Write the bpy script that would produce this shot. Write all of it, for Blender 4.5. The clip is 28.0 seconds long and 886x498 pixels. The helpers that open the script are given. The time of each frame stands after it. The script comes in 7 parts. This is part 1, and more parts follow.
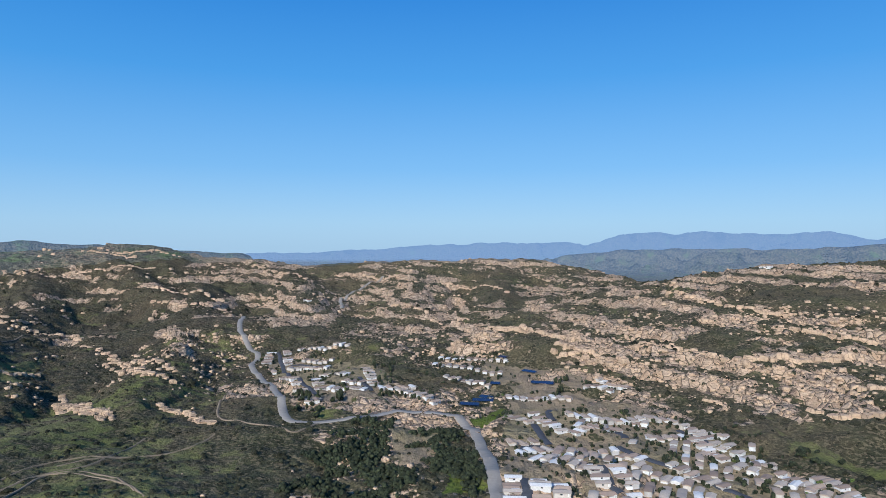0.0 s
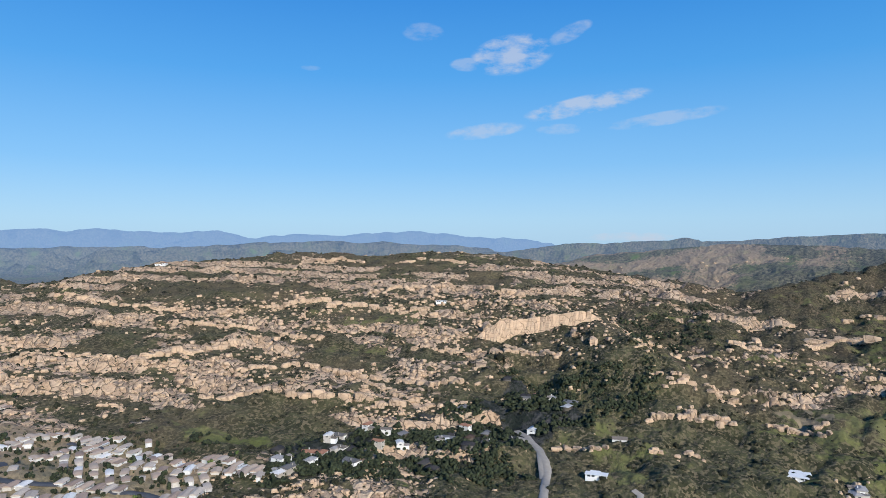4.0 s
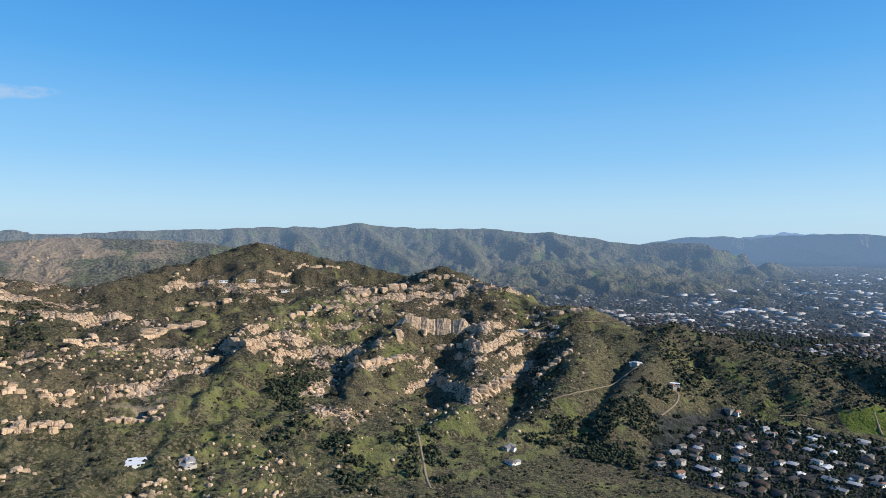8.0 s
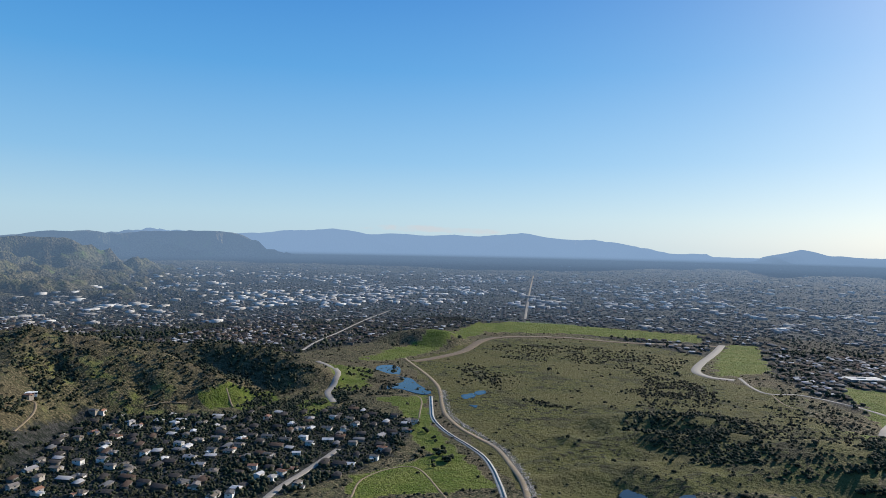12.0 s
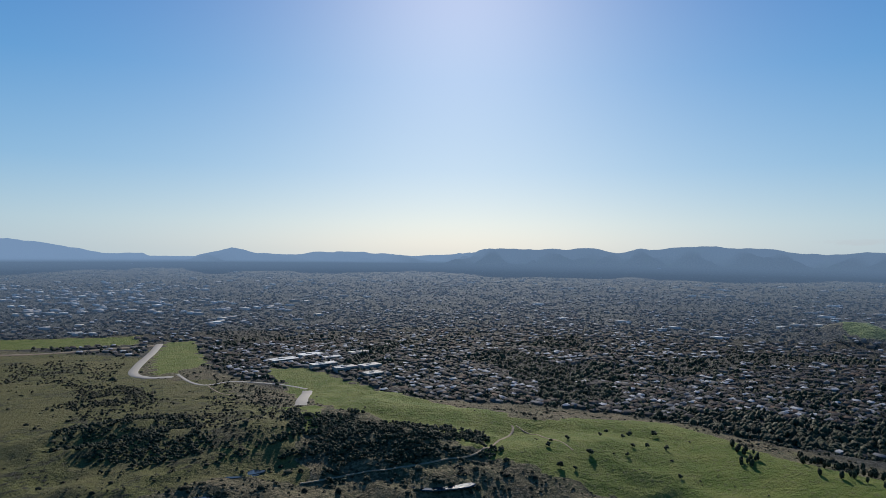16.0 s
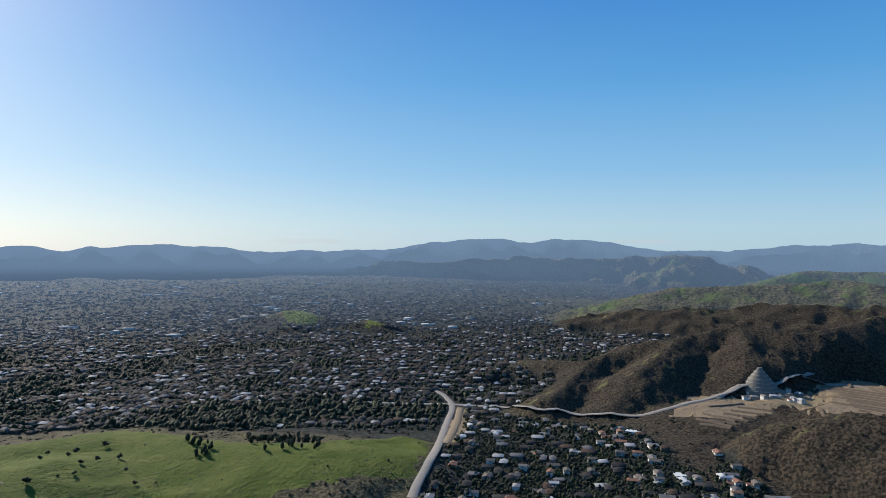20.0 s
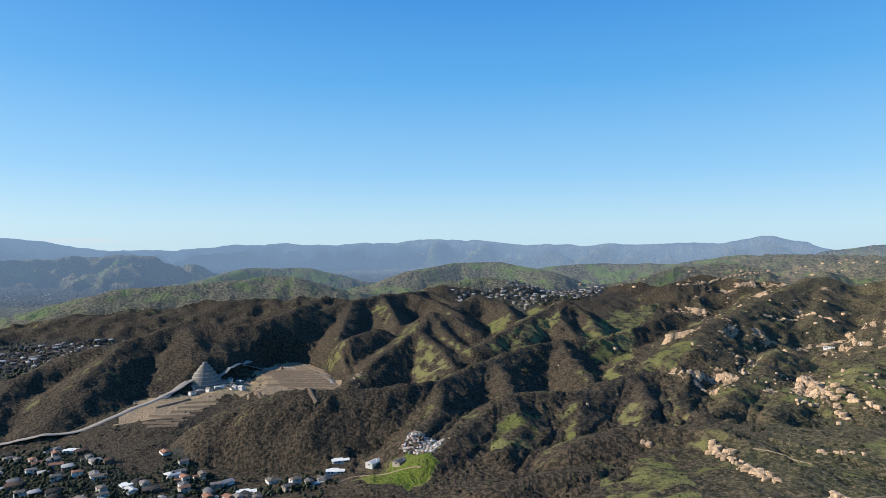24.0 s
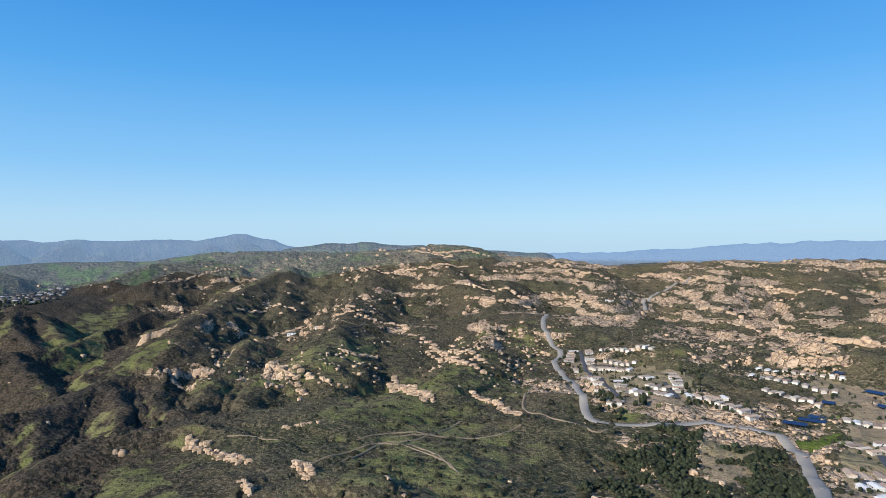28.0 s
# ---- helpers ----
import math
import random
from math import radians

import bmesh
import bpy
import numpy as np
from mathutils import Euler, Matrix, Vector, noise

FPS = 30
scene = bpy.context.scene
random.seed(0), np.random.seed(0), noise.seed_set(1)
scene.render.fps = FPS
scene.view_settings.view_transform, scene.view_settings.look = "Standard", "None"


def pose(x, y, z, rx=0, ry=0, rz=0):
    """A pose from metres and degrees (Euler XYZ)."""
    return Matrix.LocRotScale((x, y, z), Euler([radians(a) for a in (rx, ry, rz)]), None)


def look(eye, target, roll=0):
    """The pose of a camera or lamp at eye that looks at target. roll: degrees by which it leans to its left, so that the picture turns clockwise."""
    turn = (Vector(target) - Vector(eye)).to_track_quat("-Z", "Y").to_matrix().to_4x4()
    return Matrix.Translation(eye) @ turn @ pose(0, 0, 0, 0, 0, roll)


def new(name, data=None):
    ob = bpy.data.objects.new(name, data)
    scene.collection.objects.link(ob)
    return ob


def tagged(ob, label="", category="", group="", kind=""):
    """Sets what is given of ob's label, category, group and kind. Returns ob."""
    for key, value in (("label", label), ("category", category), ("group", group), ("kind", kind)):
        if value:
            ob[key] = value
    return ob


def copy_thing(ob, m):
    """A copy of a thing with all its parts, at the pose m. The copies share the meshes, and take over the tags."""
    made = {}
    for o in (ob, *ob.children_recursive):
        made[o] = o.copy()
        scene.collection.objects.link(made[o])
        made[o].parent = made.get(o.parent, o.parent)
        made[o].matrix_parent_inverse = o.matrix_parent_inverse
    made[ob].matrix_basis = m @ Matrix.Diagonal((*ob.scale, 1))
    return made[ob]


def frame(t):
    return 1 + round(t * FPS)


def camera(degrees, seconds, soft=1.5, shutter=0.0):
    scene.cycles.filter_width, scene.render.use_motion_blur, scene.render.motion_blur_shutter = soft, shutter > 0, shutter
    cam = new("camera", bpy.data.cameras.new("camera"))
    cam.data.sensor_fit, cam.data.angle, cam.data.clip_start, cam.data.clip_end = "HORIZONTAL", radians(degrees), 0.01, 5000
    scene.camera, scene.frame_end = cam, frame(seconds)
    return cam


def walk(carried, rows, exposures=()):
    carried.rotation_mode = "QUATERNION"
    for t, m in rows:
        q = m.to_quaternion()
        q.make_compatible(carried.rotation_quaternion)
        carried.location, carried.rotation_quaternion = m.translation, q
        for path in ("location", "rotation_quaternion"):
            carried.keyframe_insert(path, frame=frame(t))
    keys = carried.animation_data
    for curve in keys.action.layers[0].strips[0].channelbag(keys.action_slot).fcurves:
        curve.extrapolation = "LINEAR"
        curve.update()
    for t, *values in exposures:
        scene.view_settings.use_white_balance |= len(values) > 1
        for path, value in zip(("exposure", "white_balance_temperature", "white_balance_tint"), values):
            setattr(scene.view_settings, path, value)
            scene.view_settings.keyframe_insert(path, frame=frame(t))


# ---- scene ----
cam = camera(67.86, 28.0, 0.8)
EYE = (0.0, 0.0, 320.0)
# seconds, yaw, pitch, roll of the hovering camera as it turns round once
PATH = [
    (0, -0.00, 0.02, -0.01), (0.5, -4.30, 0.04, -0.06), (1, -9.08, 0.05, -0.08), (1.5, -14.38, -0.01, -0.02),
    (2, -20.74, 0.01, -0.02), (2.5, -28.07, -0.04, -0.05), (3, -35.71, -0.09, 0.03), (3.5, -42.74, -0.15, 0.12),
    (5.5, -68.47, -0.49, 0.05), (6, -75.32, -0.54, -0.02), (6.5, -82.33, -0.60, -0.10), (7, -89.27, -0.66, -0.18),
    (7.5, -95.66, -0.70, -0.28), (8, -102.73, -0.71, -0.30), (8.5, -109.27, -0.75, -0.41), (9, -115.34, -0.77, -0.45),
    (9.5, -122.04, -0.72, -0.61), (10, -128.80, -0.72, -0.67), (10.5, -135.26, -0.67, -0.81), (11, -141.75, -0.63, -0.85),
    (11.5, -147.94, -0.56, -0.99), (12, -154.10, -0.48, -1.12), (12.5, -160.08, -0.35, -1.22), (13, -165.96, -0.25, -1.20),
    (13.5, -171.88, -0.17, -1.28), (15.5, -194.85, 0.07, -0.57), (16, -200.43, 0.09, -0.54), (16.5, -205.92, 0.12, -0.53),
    (17, -211.35, 0.14, -0.49), (17.5, -216.86, 0.15, -0.48), (18, -222.32, 0.15, -0.49), (18.5, -227.76, 0.20, -0.42),
    (19, -233.64, 0.24, -0.37), (19.5, -239.45, 0.26, -0.38), (20, -245.33, 0.29, -0.40), (20.5, -251.15, 0.30, -0.31),
    (21, -256.90, 0.33, -0.24), (21.5, -262.67, 0.34, -0.21), (23.5, -285.19, 0.39, 0.01), (24, -290.91, 0.37, 0.10),
    (24.5, -296.38, 0.34, 0.12), (25, -301.84, 0.30, 0.19), (25.5, -306.95, 0.25, 0.26), (26, -312.23, 0.20, 0.23),
    (26.5, -317.78, 0.15, 0.13), (27, -323.29, 0.10, 0.11), (27.5, -328.74, 0.06, 0.12), (28, -334.22, 0.02, 0.16),
]
walk(cam, [(t, pose(*EYE, 90 + p, r, y)) for t, y, p, r in PATH],
     [(0, -0.13, 5780, 10), (3, -0.08, 5850, 10), (4.5, 0.0, 6150, 10), (6.5, 0.05, 6250, 10), (8, 0.14, 6500, 10), (10, 0.18, 6750, 10), (11.5, 0.06, 6800, 10), (13.5, -0.15, 6800, 10),
      (16.5, -0.35, 6590, 10), (19, -0.23, 6620, 10), (21, 0.08, 6850, 10), (24.5, 0.24, 6850, 10), (26.5, 0.22, 6550, 10), (28, 0.13, 6350, 10)])

# ---- light: a clear winter morning, the sun a little left of the camera's half turn ----
SUN_BEARING, SUN_HEIGHT, SKY_SHARE = 202.0, 25.0, 0.023
world = bpy.data.worlds.new("sky")
scene.world = world
world.use_nodes = True
wn, wl = world.node_tree.nodes, world.node_tree.links
wn.clear()
sky = wn.new("ShaderNodeTexSky")
sky.sky_type, sky.sun_disc = "NISHITA", False
sky.sun_elevation, sky.sun_rotation = radians(SUN_HEIGHT), radians(SUN_BEARING)
sky.altitude, sky.air_density, sky.dust_density, sky.ozone_density = 600, 1.0, 2.0, 2.4
sky_out = wn.new("ShaderNodeBackground")
sky_out.inputs["Strength"].default_value = 1.0
heading = wn.new("ShaderNodeTexCoord").outputs["Generated"]
# clear-sky gradient from the pale horizon to the deep zenith, laid under the physical sky's glow
height_of = wn.new("ShaderNodeSeparateXYZ")
wl.new(heading, height_of.inputs[0])
clear = wn.new("ShaderNodeValToRGB")
wl.new(height_of.outputs[2], clear.inputs[0])
STOPS = [(0.0, (0.405, 0.585, 0.72)), (0.04, (0.36, 0.57, 0.735)), (0.12, (0.19, 0.445, 0.73)), (0.25, (0.062, 0.31, 0.675)), (0.36, (0.024, 0.220, 0.605)), (1.0, (0.018, 0.13, 0.42))]
while len(clear.color_ramp.elements) < len(STOPS):
    clear.color_ramp.elements.new(0.5)
for el, (at, tone) in zip(clear.color_ramp.elements, STOPS):
    el.position, el.color = at, (*tone, 1)
glow_part = wn.new("ShaderNodeMix")
glow_part.data_type, glow_part.blend_type = "RGBA", "ADD"
glow_part.inputs[0].default_value = SKY_SHARE
wl.new(clear.outputs[0], glow_part.inputs[6])
wl.new(sky.outputs[0], glow_part.inputs[7])


def direction(bearing_deg, height_deg):
    b, h = radians(bearing_deg), radians(height_deg)
    return Vector((math.sin(b) * math.cos(h), math.cos(b) * math.cos(h), math.sin(h)))


def vec_node(op, a, b):
    node = wn.new("ShaderNodeVectorMath")
    node.operation = op
    for socket, v in zip(node.inputs, (a, b)):
        if isinstance(v, bpy.types.NodeSocket):
            wl.new(v, socket)
        else:
            socket.default_value = v
    return node


def num_node(op, a, b=0.0):
    node = wn.new("ShaderNodeMath")
    node.operation = op
    for socket, v in zip(node.inputs, (a, b)):
        if isinstance(v, bpy.types.NodeSocket):
            wl.new(v, socket)
        else:
            socket.default_value = v
    return node.outputs[0]


# fair-weather clouds: bearing, height, half width, half height (degrees), lean, thickness
CLOUDS = [(55.3, 16.1, 3.6, 1.7, 0.10, 0.62), (60.2, 17.6, 1.9, 0.7, 0.35, 0.35), (51.5, 15.4, 1.6, 0.6, 0.0, 0.35), (61.5, 11.8, 5.5, 0.85, 0.16, 0.62),
          (53.0, 9.9, 3.6, 0.7, 0.1, 0.45), (59.5, 9.9, 2.2, 0.5, 0.0, 0.3), (68.0, 10.4, 5.0, 0.6, 0.1, 0.35), (47.6, 18.0, 1.8, 0.8, 0.0, 0.25), (38.0, 14.9, 0.9, 0.25, 0.0, 0.22),
          (65.2, 0.75, 4.0, 0.45, 0.0, 0.6), (151.5, 1.25, 5.0, 0.35, 0.0, 0.6), (156.5, 1.1, 3.0, 0.3, 0.0, 0.6), (233.8, 0.85, 4.5, 0.28, 0.0, 0.35), (262, 1.0, 3.5, 0.25, 0.0, 0.3)]
wisps = wn.new("ShaderNodeTexNoise")
wisps.inputs["Scale"].default_value, wisps.inputs["Detail"].default_value, wisps.inputs["Roughness"].default_value = 26.0, 7.0, 0.62
stretch = vec_node("MULTIPLY", heading, (1.0, 1.0, 2.4))
wl.new(stretch.outputs[0], wisps.inputs["Vector"])
veil = 0.0
for cb, ch, cw, chh, lean, thick in CLOUDS:
    mid_dir = direction(cb, ch)
    right = direction(cb + 90, 0)
    up = right.cross(mid_dir)
    up = (up - right * lean).normalized()
    front = num_node("GREATER_THAN", vec_node("DOT_PRODUCT", heading, mid_dir).outputs["Value"], 0.5)
    u = num_node("DIVIDE", vec_node("DOT_PRODUCT", heading, right).outputs["Value"], math.sin(radians(cw)))
    v = num_node("DIVIDE", num_node("SUBTRACT", vec_node("DOT_PRODUCT", heading, up).outputs["Value"], up.dot(mid_dir)), math.sin(radians(chh)))
    near = num_node("SUBTRACT", 1.0, num_node("ADD", num_node("MULTIPLY", u, u), num_node("MULTIPLY", v, v)))
    body = num_node("ADD", num_node("MULTIPLY", near, 0.55), num_node("MULTIPLY", num_node("SUBTRACT", wisps.outputs["Fac"], 0.47), 3.2))
    body = num_node("MULTIPLY", num_node("MINIMUM", num_node("MAXIMUM", num_node("MULTIPLY", body, 1.3), 0.0), 1.0), num_node("MINIMUM", num_node("MAXIMUM", num_node("MULTIPLY", near, 3.0), 0.0), 1.0))
    veil = num_node("MAXIMUM", num_node("MULTIPLY", num_node("MULTIPLY", body, front), thick), veil)
clouds = wn.new("ShaderNodeMix")
clouds.data_type = "RGBA"
clouds.inputs[7].default_value = (0.62, 0.64, 0.70, 1)
wl.new(veil, clouds.inputs[0])
wl.new(glow_part.outputs[2], clouds.inputs[6])
wl.new(clouds.outputs[2], sky_out.inputs["Color"])
wl.new(sky_out.outputs[0], wn.new("ShaderNodeOutputWorld").inputs[0])

sun = new("sun", bpy.data.lights.new("sun", "SUN"))
sun.data.energy, sun.data.angle, sun.data.color = 6.8, radians(0.53), (1.0, 0.93, 0.82)
sb, sh = radians(SUN_BEARING), radians(SUN_HEIGHT)
SUN_DIR = Vector((math.sin(sb) * math.cos(sh), math.cos(sb) * math.cos(sh), math.sin(sh)))
sun.matrix_world = look(SUN_DIR * 1000, (0, 0, 0))
# ---- the lie of the land ----
RIDGES, LOWS, AREAS, LANES, PADS = [], [], [], [], []


def ridge(fall, *crest):
    """A crest line in plan with its heights; the land drops from it by fall metres a metre."""
    RIDGES.append((fall, np.array(crest, float)))


def basin(*spots):
    LOWS.extend(spots)


def pad(level, *outline):
    PADS.append((level, np.array(outline, float)))


def area(kind, *outline):
    AREAS.append((kind, np.array(outline, float)))


def squeeze(x, y, z):
    """Country beyond 2.2 km is drawn in towards the hovering eye, since the lens sees 5 km at most."""
    x, y, z = np.asarray(x, float), np.asarray(y, float), np.asarray(z, float)
    d = np.maximum(np.hypot(x, y), 1.0)
    r = np.where(d < 2200, d, 2200 + 2600 * (1 - np.exp(-(np.maximum(d, 2200) - 2200) / 2600)))
    k = r / d
    return x * k, y * k, EYE[2] + (z - EYE[2]) * k


def lattice(ix, iy, seed):
    h = (ix.astype(np.int64) * 374761393 + iy.astype(np.int64) * 668265263 + seed * 982451653) & 0x7FFFFFFF
    h = ((h ^ (h >> 13)) * 1274126177) & 0x7FFFFFFF
    return ((h ^ (h >> 16)) & 0xFFFF) / 65535.0


def perlin(x, y, seed=0):
    ix, iy = np.floor(x), np.floor(y)
    fx, fy = x - ix, y - iy
    u, v = fx * fx * fx * (fx * (fx * 6 - 15) + 10), fy * fy * fy * (fy * (fy * 6 - 15) + 10)

    def corner(dx, dy):
        a = lattice(ix + dx, iy + dy, seed) * 2 * np.pi
        return np.cos(a) * (fx - dx) + np.sin(a) * (fy - dy)
    a = corner(0, 0) * (1 - u) + corner(1, 0) * u
    b = corner(0, 1) * (1 - u) + corner(1, 1) * u
    return (a * (1 - v) + b * v) * 1.5


def fbm(x, y, size, octaves, seed=0):
    out, amp = 0.0, 1.0
    for k in range(octaves):
        out = out + amp * perlin(x / size + 17.3 * k, y / size - 9.1 * k, seed + k)
        size, amp = size * 0.5, amp * 0.5
    return out


def smooth(lo, hi, v):
    t = np.clip((v - lo) / (hi - lo), 0, 1)
    return t * t * (3 - 2 * t)


def inside(outline, x, y):
    """Which places lie within an outline."""
    hit = np.zeros(x.shape, bool)
    for (ax, ay), (bx, by) in zip(outline, np.roll(outline, -1, 0)):
        cross = ((ay > y) != (by > y))
        hit ^= cross & (x < (bx - ax) * (y - ay) / (by - ay + 1e-9) + ax)
    return hit


# ---- materials ----
class Nodes:
    """A node material being put together."""

    def __init__(self, name):
        self.mat = bpy.data.materials.new(name)
        self.mat.use_nodes = True
        self.tree = self.mat.node_tree
        self.n, self.l = self.tree.nodes, self.tree.links
        self.n.clear()
        self.out = self.n.new("ShaderNodeOutputMaterial")

    def add(self, kind, **inputs):
        node = self.n.new("ShaderNode" + kind)
        for key, value in inputs.items():
            self.put(node.inputs[key.replace("_", " ")], value)
        return node

    def put(self, socket, value):
        if isinstance(value, bpy.types.NodeSocket):
            self.l.new(value, socket)
        else:
            socket.default_value = (*value, 1.0) if isinstance(value, tuple) and len(value) == 3 and socket.type == "RGBA" else value

    def where(self):
        return self.n.new("ShaderNodeNewGeometry").outputs["Position"]

    def noise(self, size, detail=4, rough=0.6, vector=None):
        node = self.add("TexNoise", Scale=1.0 / size, Detail=float(detail), Roughness=rough)
        self.put(node.inputs["Vector"], vector or self.where())
        return node.outputs["Fac"]

    def ramp(self, value, *stops):
        node = self.add("ValToRGB")
        self.put(node.inputs[0], value)
        el = node.color_ramp.elements
        while len(el) < len(stops):
            el.new(0.5)
        for e, (p, c) in zip(el, stops):
            e.position = p
            e.color = (*c, 1) if isinstance(c, tuple) else (c, c, c, 1)
        return node.outputs[0]

    def mix(self, f, a, b):
        node = self.n.new("ShaderNodeMix")
        node.data_type = "RGBA"
        self.put(node.inputs[0], f)
        self.put(node.inputs[6], a)
        self.put(node.inputs[7], b)
        return node.outputs[2]

    def math(self, op, a, b=0.0, clamp=False):
        node = self.n.new("ShaderNodeMath")
        node.operation, node.use_clamp = op, clamp
        self.put(node.inputs[0], a)
        self.put(node.inputs[1], b)
        return node.outputs[0]

    def field(self, name):
        node = self.n.new("ShaderNodeAttribute")
        node.attribute_name = name
        return node.outputs["Fac"]

    def haze_glow(self):
        """Share and tone of blue haze glow painted onto far surfaces, by distance."""
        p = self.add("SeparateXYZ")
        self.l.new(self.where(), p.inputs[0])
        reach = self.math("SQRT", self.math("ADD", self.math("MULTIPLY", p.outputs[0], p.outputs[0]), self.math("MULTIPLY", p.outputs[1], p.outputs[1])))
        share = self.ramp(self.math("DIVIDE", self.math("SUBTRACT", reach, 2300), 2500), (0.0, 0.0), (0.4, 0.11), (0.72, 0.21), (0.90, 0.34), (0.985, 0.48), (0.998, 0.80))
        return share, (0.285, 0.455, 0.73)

    def finish(self, colour, rough=0.9, bump=None, bump_height=1.0, metal=0.0, glow=None, spec=0.3):
        b = self.add("BsdfPrincipled", Roughness=rough, Metallic=metal)
        self.put(b.inputs["Base Color"], colour)
        self.put(b.inputs["Specular IOR Level"], spec)
        if bump is not None:
            node = self.add("Bump", Strength=1.0, Distance=bump_height)
            self.put(node.inputs["Height"], bump)
            self.l.new(node.outputs[0], b.inputs["Normal"])
        last = b.outputs[0]
        # emission mixed over the lit surface paints in the distance haze
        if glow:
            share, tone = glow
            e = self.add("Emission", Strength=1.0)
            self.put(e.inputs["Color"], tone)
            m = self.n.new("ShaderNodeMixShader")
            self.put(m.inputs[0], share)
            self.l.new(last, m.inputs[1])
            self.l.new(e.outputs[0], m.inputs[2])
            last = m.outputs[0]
        self.l.new(last, self.out.inputs[0])
        return self.mat


BRUSH_DARK, BRUSH, BRUSH_BROWN = (0.034, 0.035, 0.018), (0.080, 0.076, 0.038), (0.094, 0.070, 0.044)
GRASS, GRASS_DRY, SOIL = (0.108, 0.116, 0.036), (0.165, 0.150, 0.068), (0.262, 0.195, 0.128)
STONE, STONE_PALE, STONE_DARK = (0.385, 0.266, 0.168), (0.480, 0.355, 0.242), (0.205, 0.136, 0.086)
MARSH, MARSH_DARK = (0.082, 0.084, 0.024), (0.022, 0.023, 0.016)


def land_material():
    k = Nodes("hill_ground")
    coarse, mid, fine = k.noise(160, 4), k.noise(28, 4), k.noise(6, 3)
    spots = k.noise(13, 5, 0.75)
    brush = k.mix(k.ramp(mid, (0.40, 0.0), (0.62, 1.0)), BRUSH_DARK, BRUSH)
    brush = k.mix(k.ramp(coarse, (0.45, 0.0), (0.65, 0.7)), brush, BRUSH_BROWN)
    bushes = k.noise(4.5, 3, 0.5)
    brush = k.mix(k.ramp(bushes, (0.51, 0.0), (0.57, 1.0)), brush, k.mix(mid, (0.142, 0.108, 0.070), (0.118, 0.106, 0.056)))
    # burnt brush tone, its colour also darkened for the shade of backlit slopes
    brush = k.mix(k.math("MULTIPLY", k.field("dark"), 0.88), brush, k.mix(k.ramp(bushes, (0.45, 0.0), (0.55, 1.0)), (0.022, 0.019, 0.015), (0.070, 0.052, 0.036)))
    turf = k.mix(k.ramp(coarse, (0.35, 0.0), (0.7, 1.0)), GRASS, GRASS_DRY)
    vivid = k.mix(k.ramp(k.noise(45, 5, 0.65), (0.40, 0.0), (0.62, 1.0)), (0.074, 0.106, 0.015), (0.116, 0.132, 0.028))
    turf = k.mix(k.ramp(k.field("grass"), (0.6, 0.0), (0.85, 1.0)), turf, vivid)
    turf = k.mix(k.ramp(fine, (0.52, 0.0), (0.72, 0.6)), turf, BRUSH)
    grass = k.math("ADD", k.field("grass"), k.math("MULTIPLY", k.math("SUBTRACT", mid, 0.5), 1.3))
    col = k.mix(k.ramp(grass, (0.42, 0.0), (0.58, 1.0)), brush, turf)
    marsh = k.mix(k.ramp(spots, (0.50, 0.0), (0.60, 1.0)), MARSH, MARSH_DARK)
    marsh = k.mix(k.ramp(k.noise(70, 5, 0.65), (0.52, 0.0), (0.60, 1.0)), marsh, k.mix(fine, MARSH_DARK, (0.046, 0.046, 0.022)))
    marsh = k.mix(k.ramp(coarse, (0.40, 0.0), (0.58, 1.0)), marsh, k.mix(mid, (0.098, 0.084, 0.036), MARSH))
    wet = k.math("ADD", k.field("wet"), k.math("MULTIPLY", k.math("SUBTRACT", mid, 0.5), 0.3))
    col = k.mix(k.ramp(wet, (0.45, 0.0), (0.55, 1.0)), col, marsh)
    yards = k.mix(k.ramp(spots, (0.45, 0.0), (0.60, 1.0)), (0.016, 0.020, 0.016), (0.052, 0.051, 0.048))
    col = k.mix(k.field("town"), col, yards)
    dirt = k.math("ADD", k.field("dirt"), k.math("MULTIPLY", k.math("SUBTRACT", mid, 0.5), 0.9))
    earth = k.mix(k.ramp(spots, (0.54, 0.0), (0.68, 0.55)), k.mix(k.ramp(coarse, (0.4, 0.0), (0.7, 0.7)), SOIL, GRASS_DRY), BRUSH)
    col = k.mix(k.ramp(dirt, (0.45, 0.0), (0.55, 1.0)), col, earth)
    # beds of stone stand out along their risers, broken into blocks with dark joints between
    wavy = k.math("MULTIPLY", k.math("SUBTRACT", k.noise(24, 4, 0.6), 0.5), 0.5)
    bed = k.math("ADD", k.field("bed"), wavy)
    riser = k.ramp(k.math("FRACT", bed), (0.36, 0.0), (0.50, 1.0), (0.93, 1.0), (0.99, 0.0))
    at = k.add("SeparateXYZ")
    k.l.new(k.where(), at.inputs[0])
    lay = k.add("CombineXYZ")
    k.put(lay.inputs[0], k.math("MULTIPLY", at.outputs[0], 1 / 13))
    k.put(lay.inputs[1], k.math("MULTIPLY", at.outputs[1], 1 / 13))
    k.put(lay.inputs[2], k.math("MULTIPLY", bed, 3.1))
    block = k.add("TexVoronoi", Scale=1.0, Vector=lay.outputs[0])
    joint = k.add("TexVoronoi", Scale=1.0, Vector=lay.outputs[0])
    joint.feature = "DISTANCE_TO_EDGE"
    own = k.add("SeparateXYZ")
    k.l.new(block.outputs["Color"], own.inputs[0])
    pebble = k.add("TexVoronoi", Scale=1 / 5.5, Vector=k.where())
    lot = k.add("SeparateXYZ")
    k.l.new(pebble.outputs["Color"], lot.inputs[0])
    stone = k.mix(own.outputs[1], STONE, STONE_PALE)
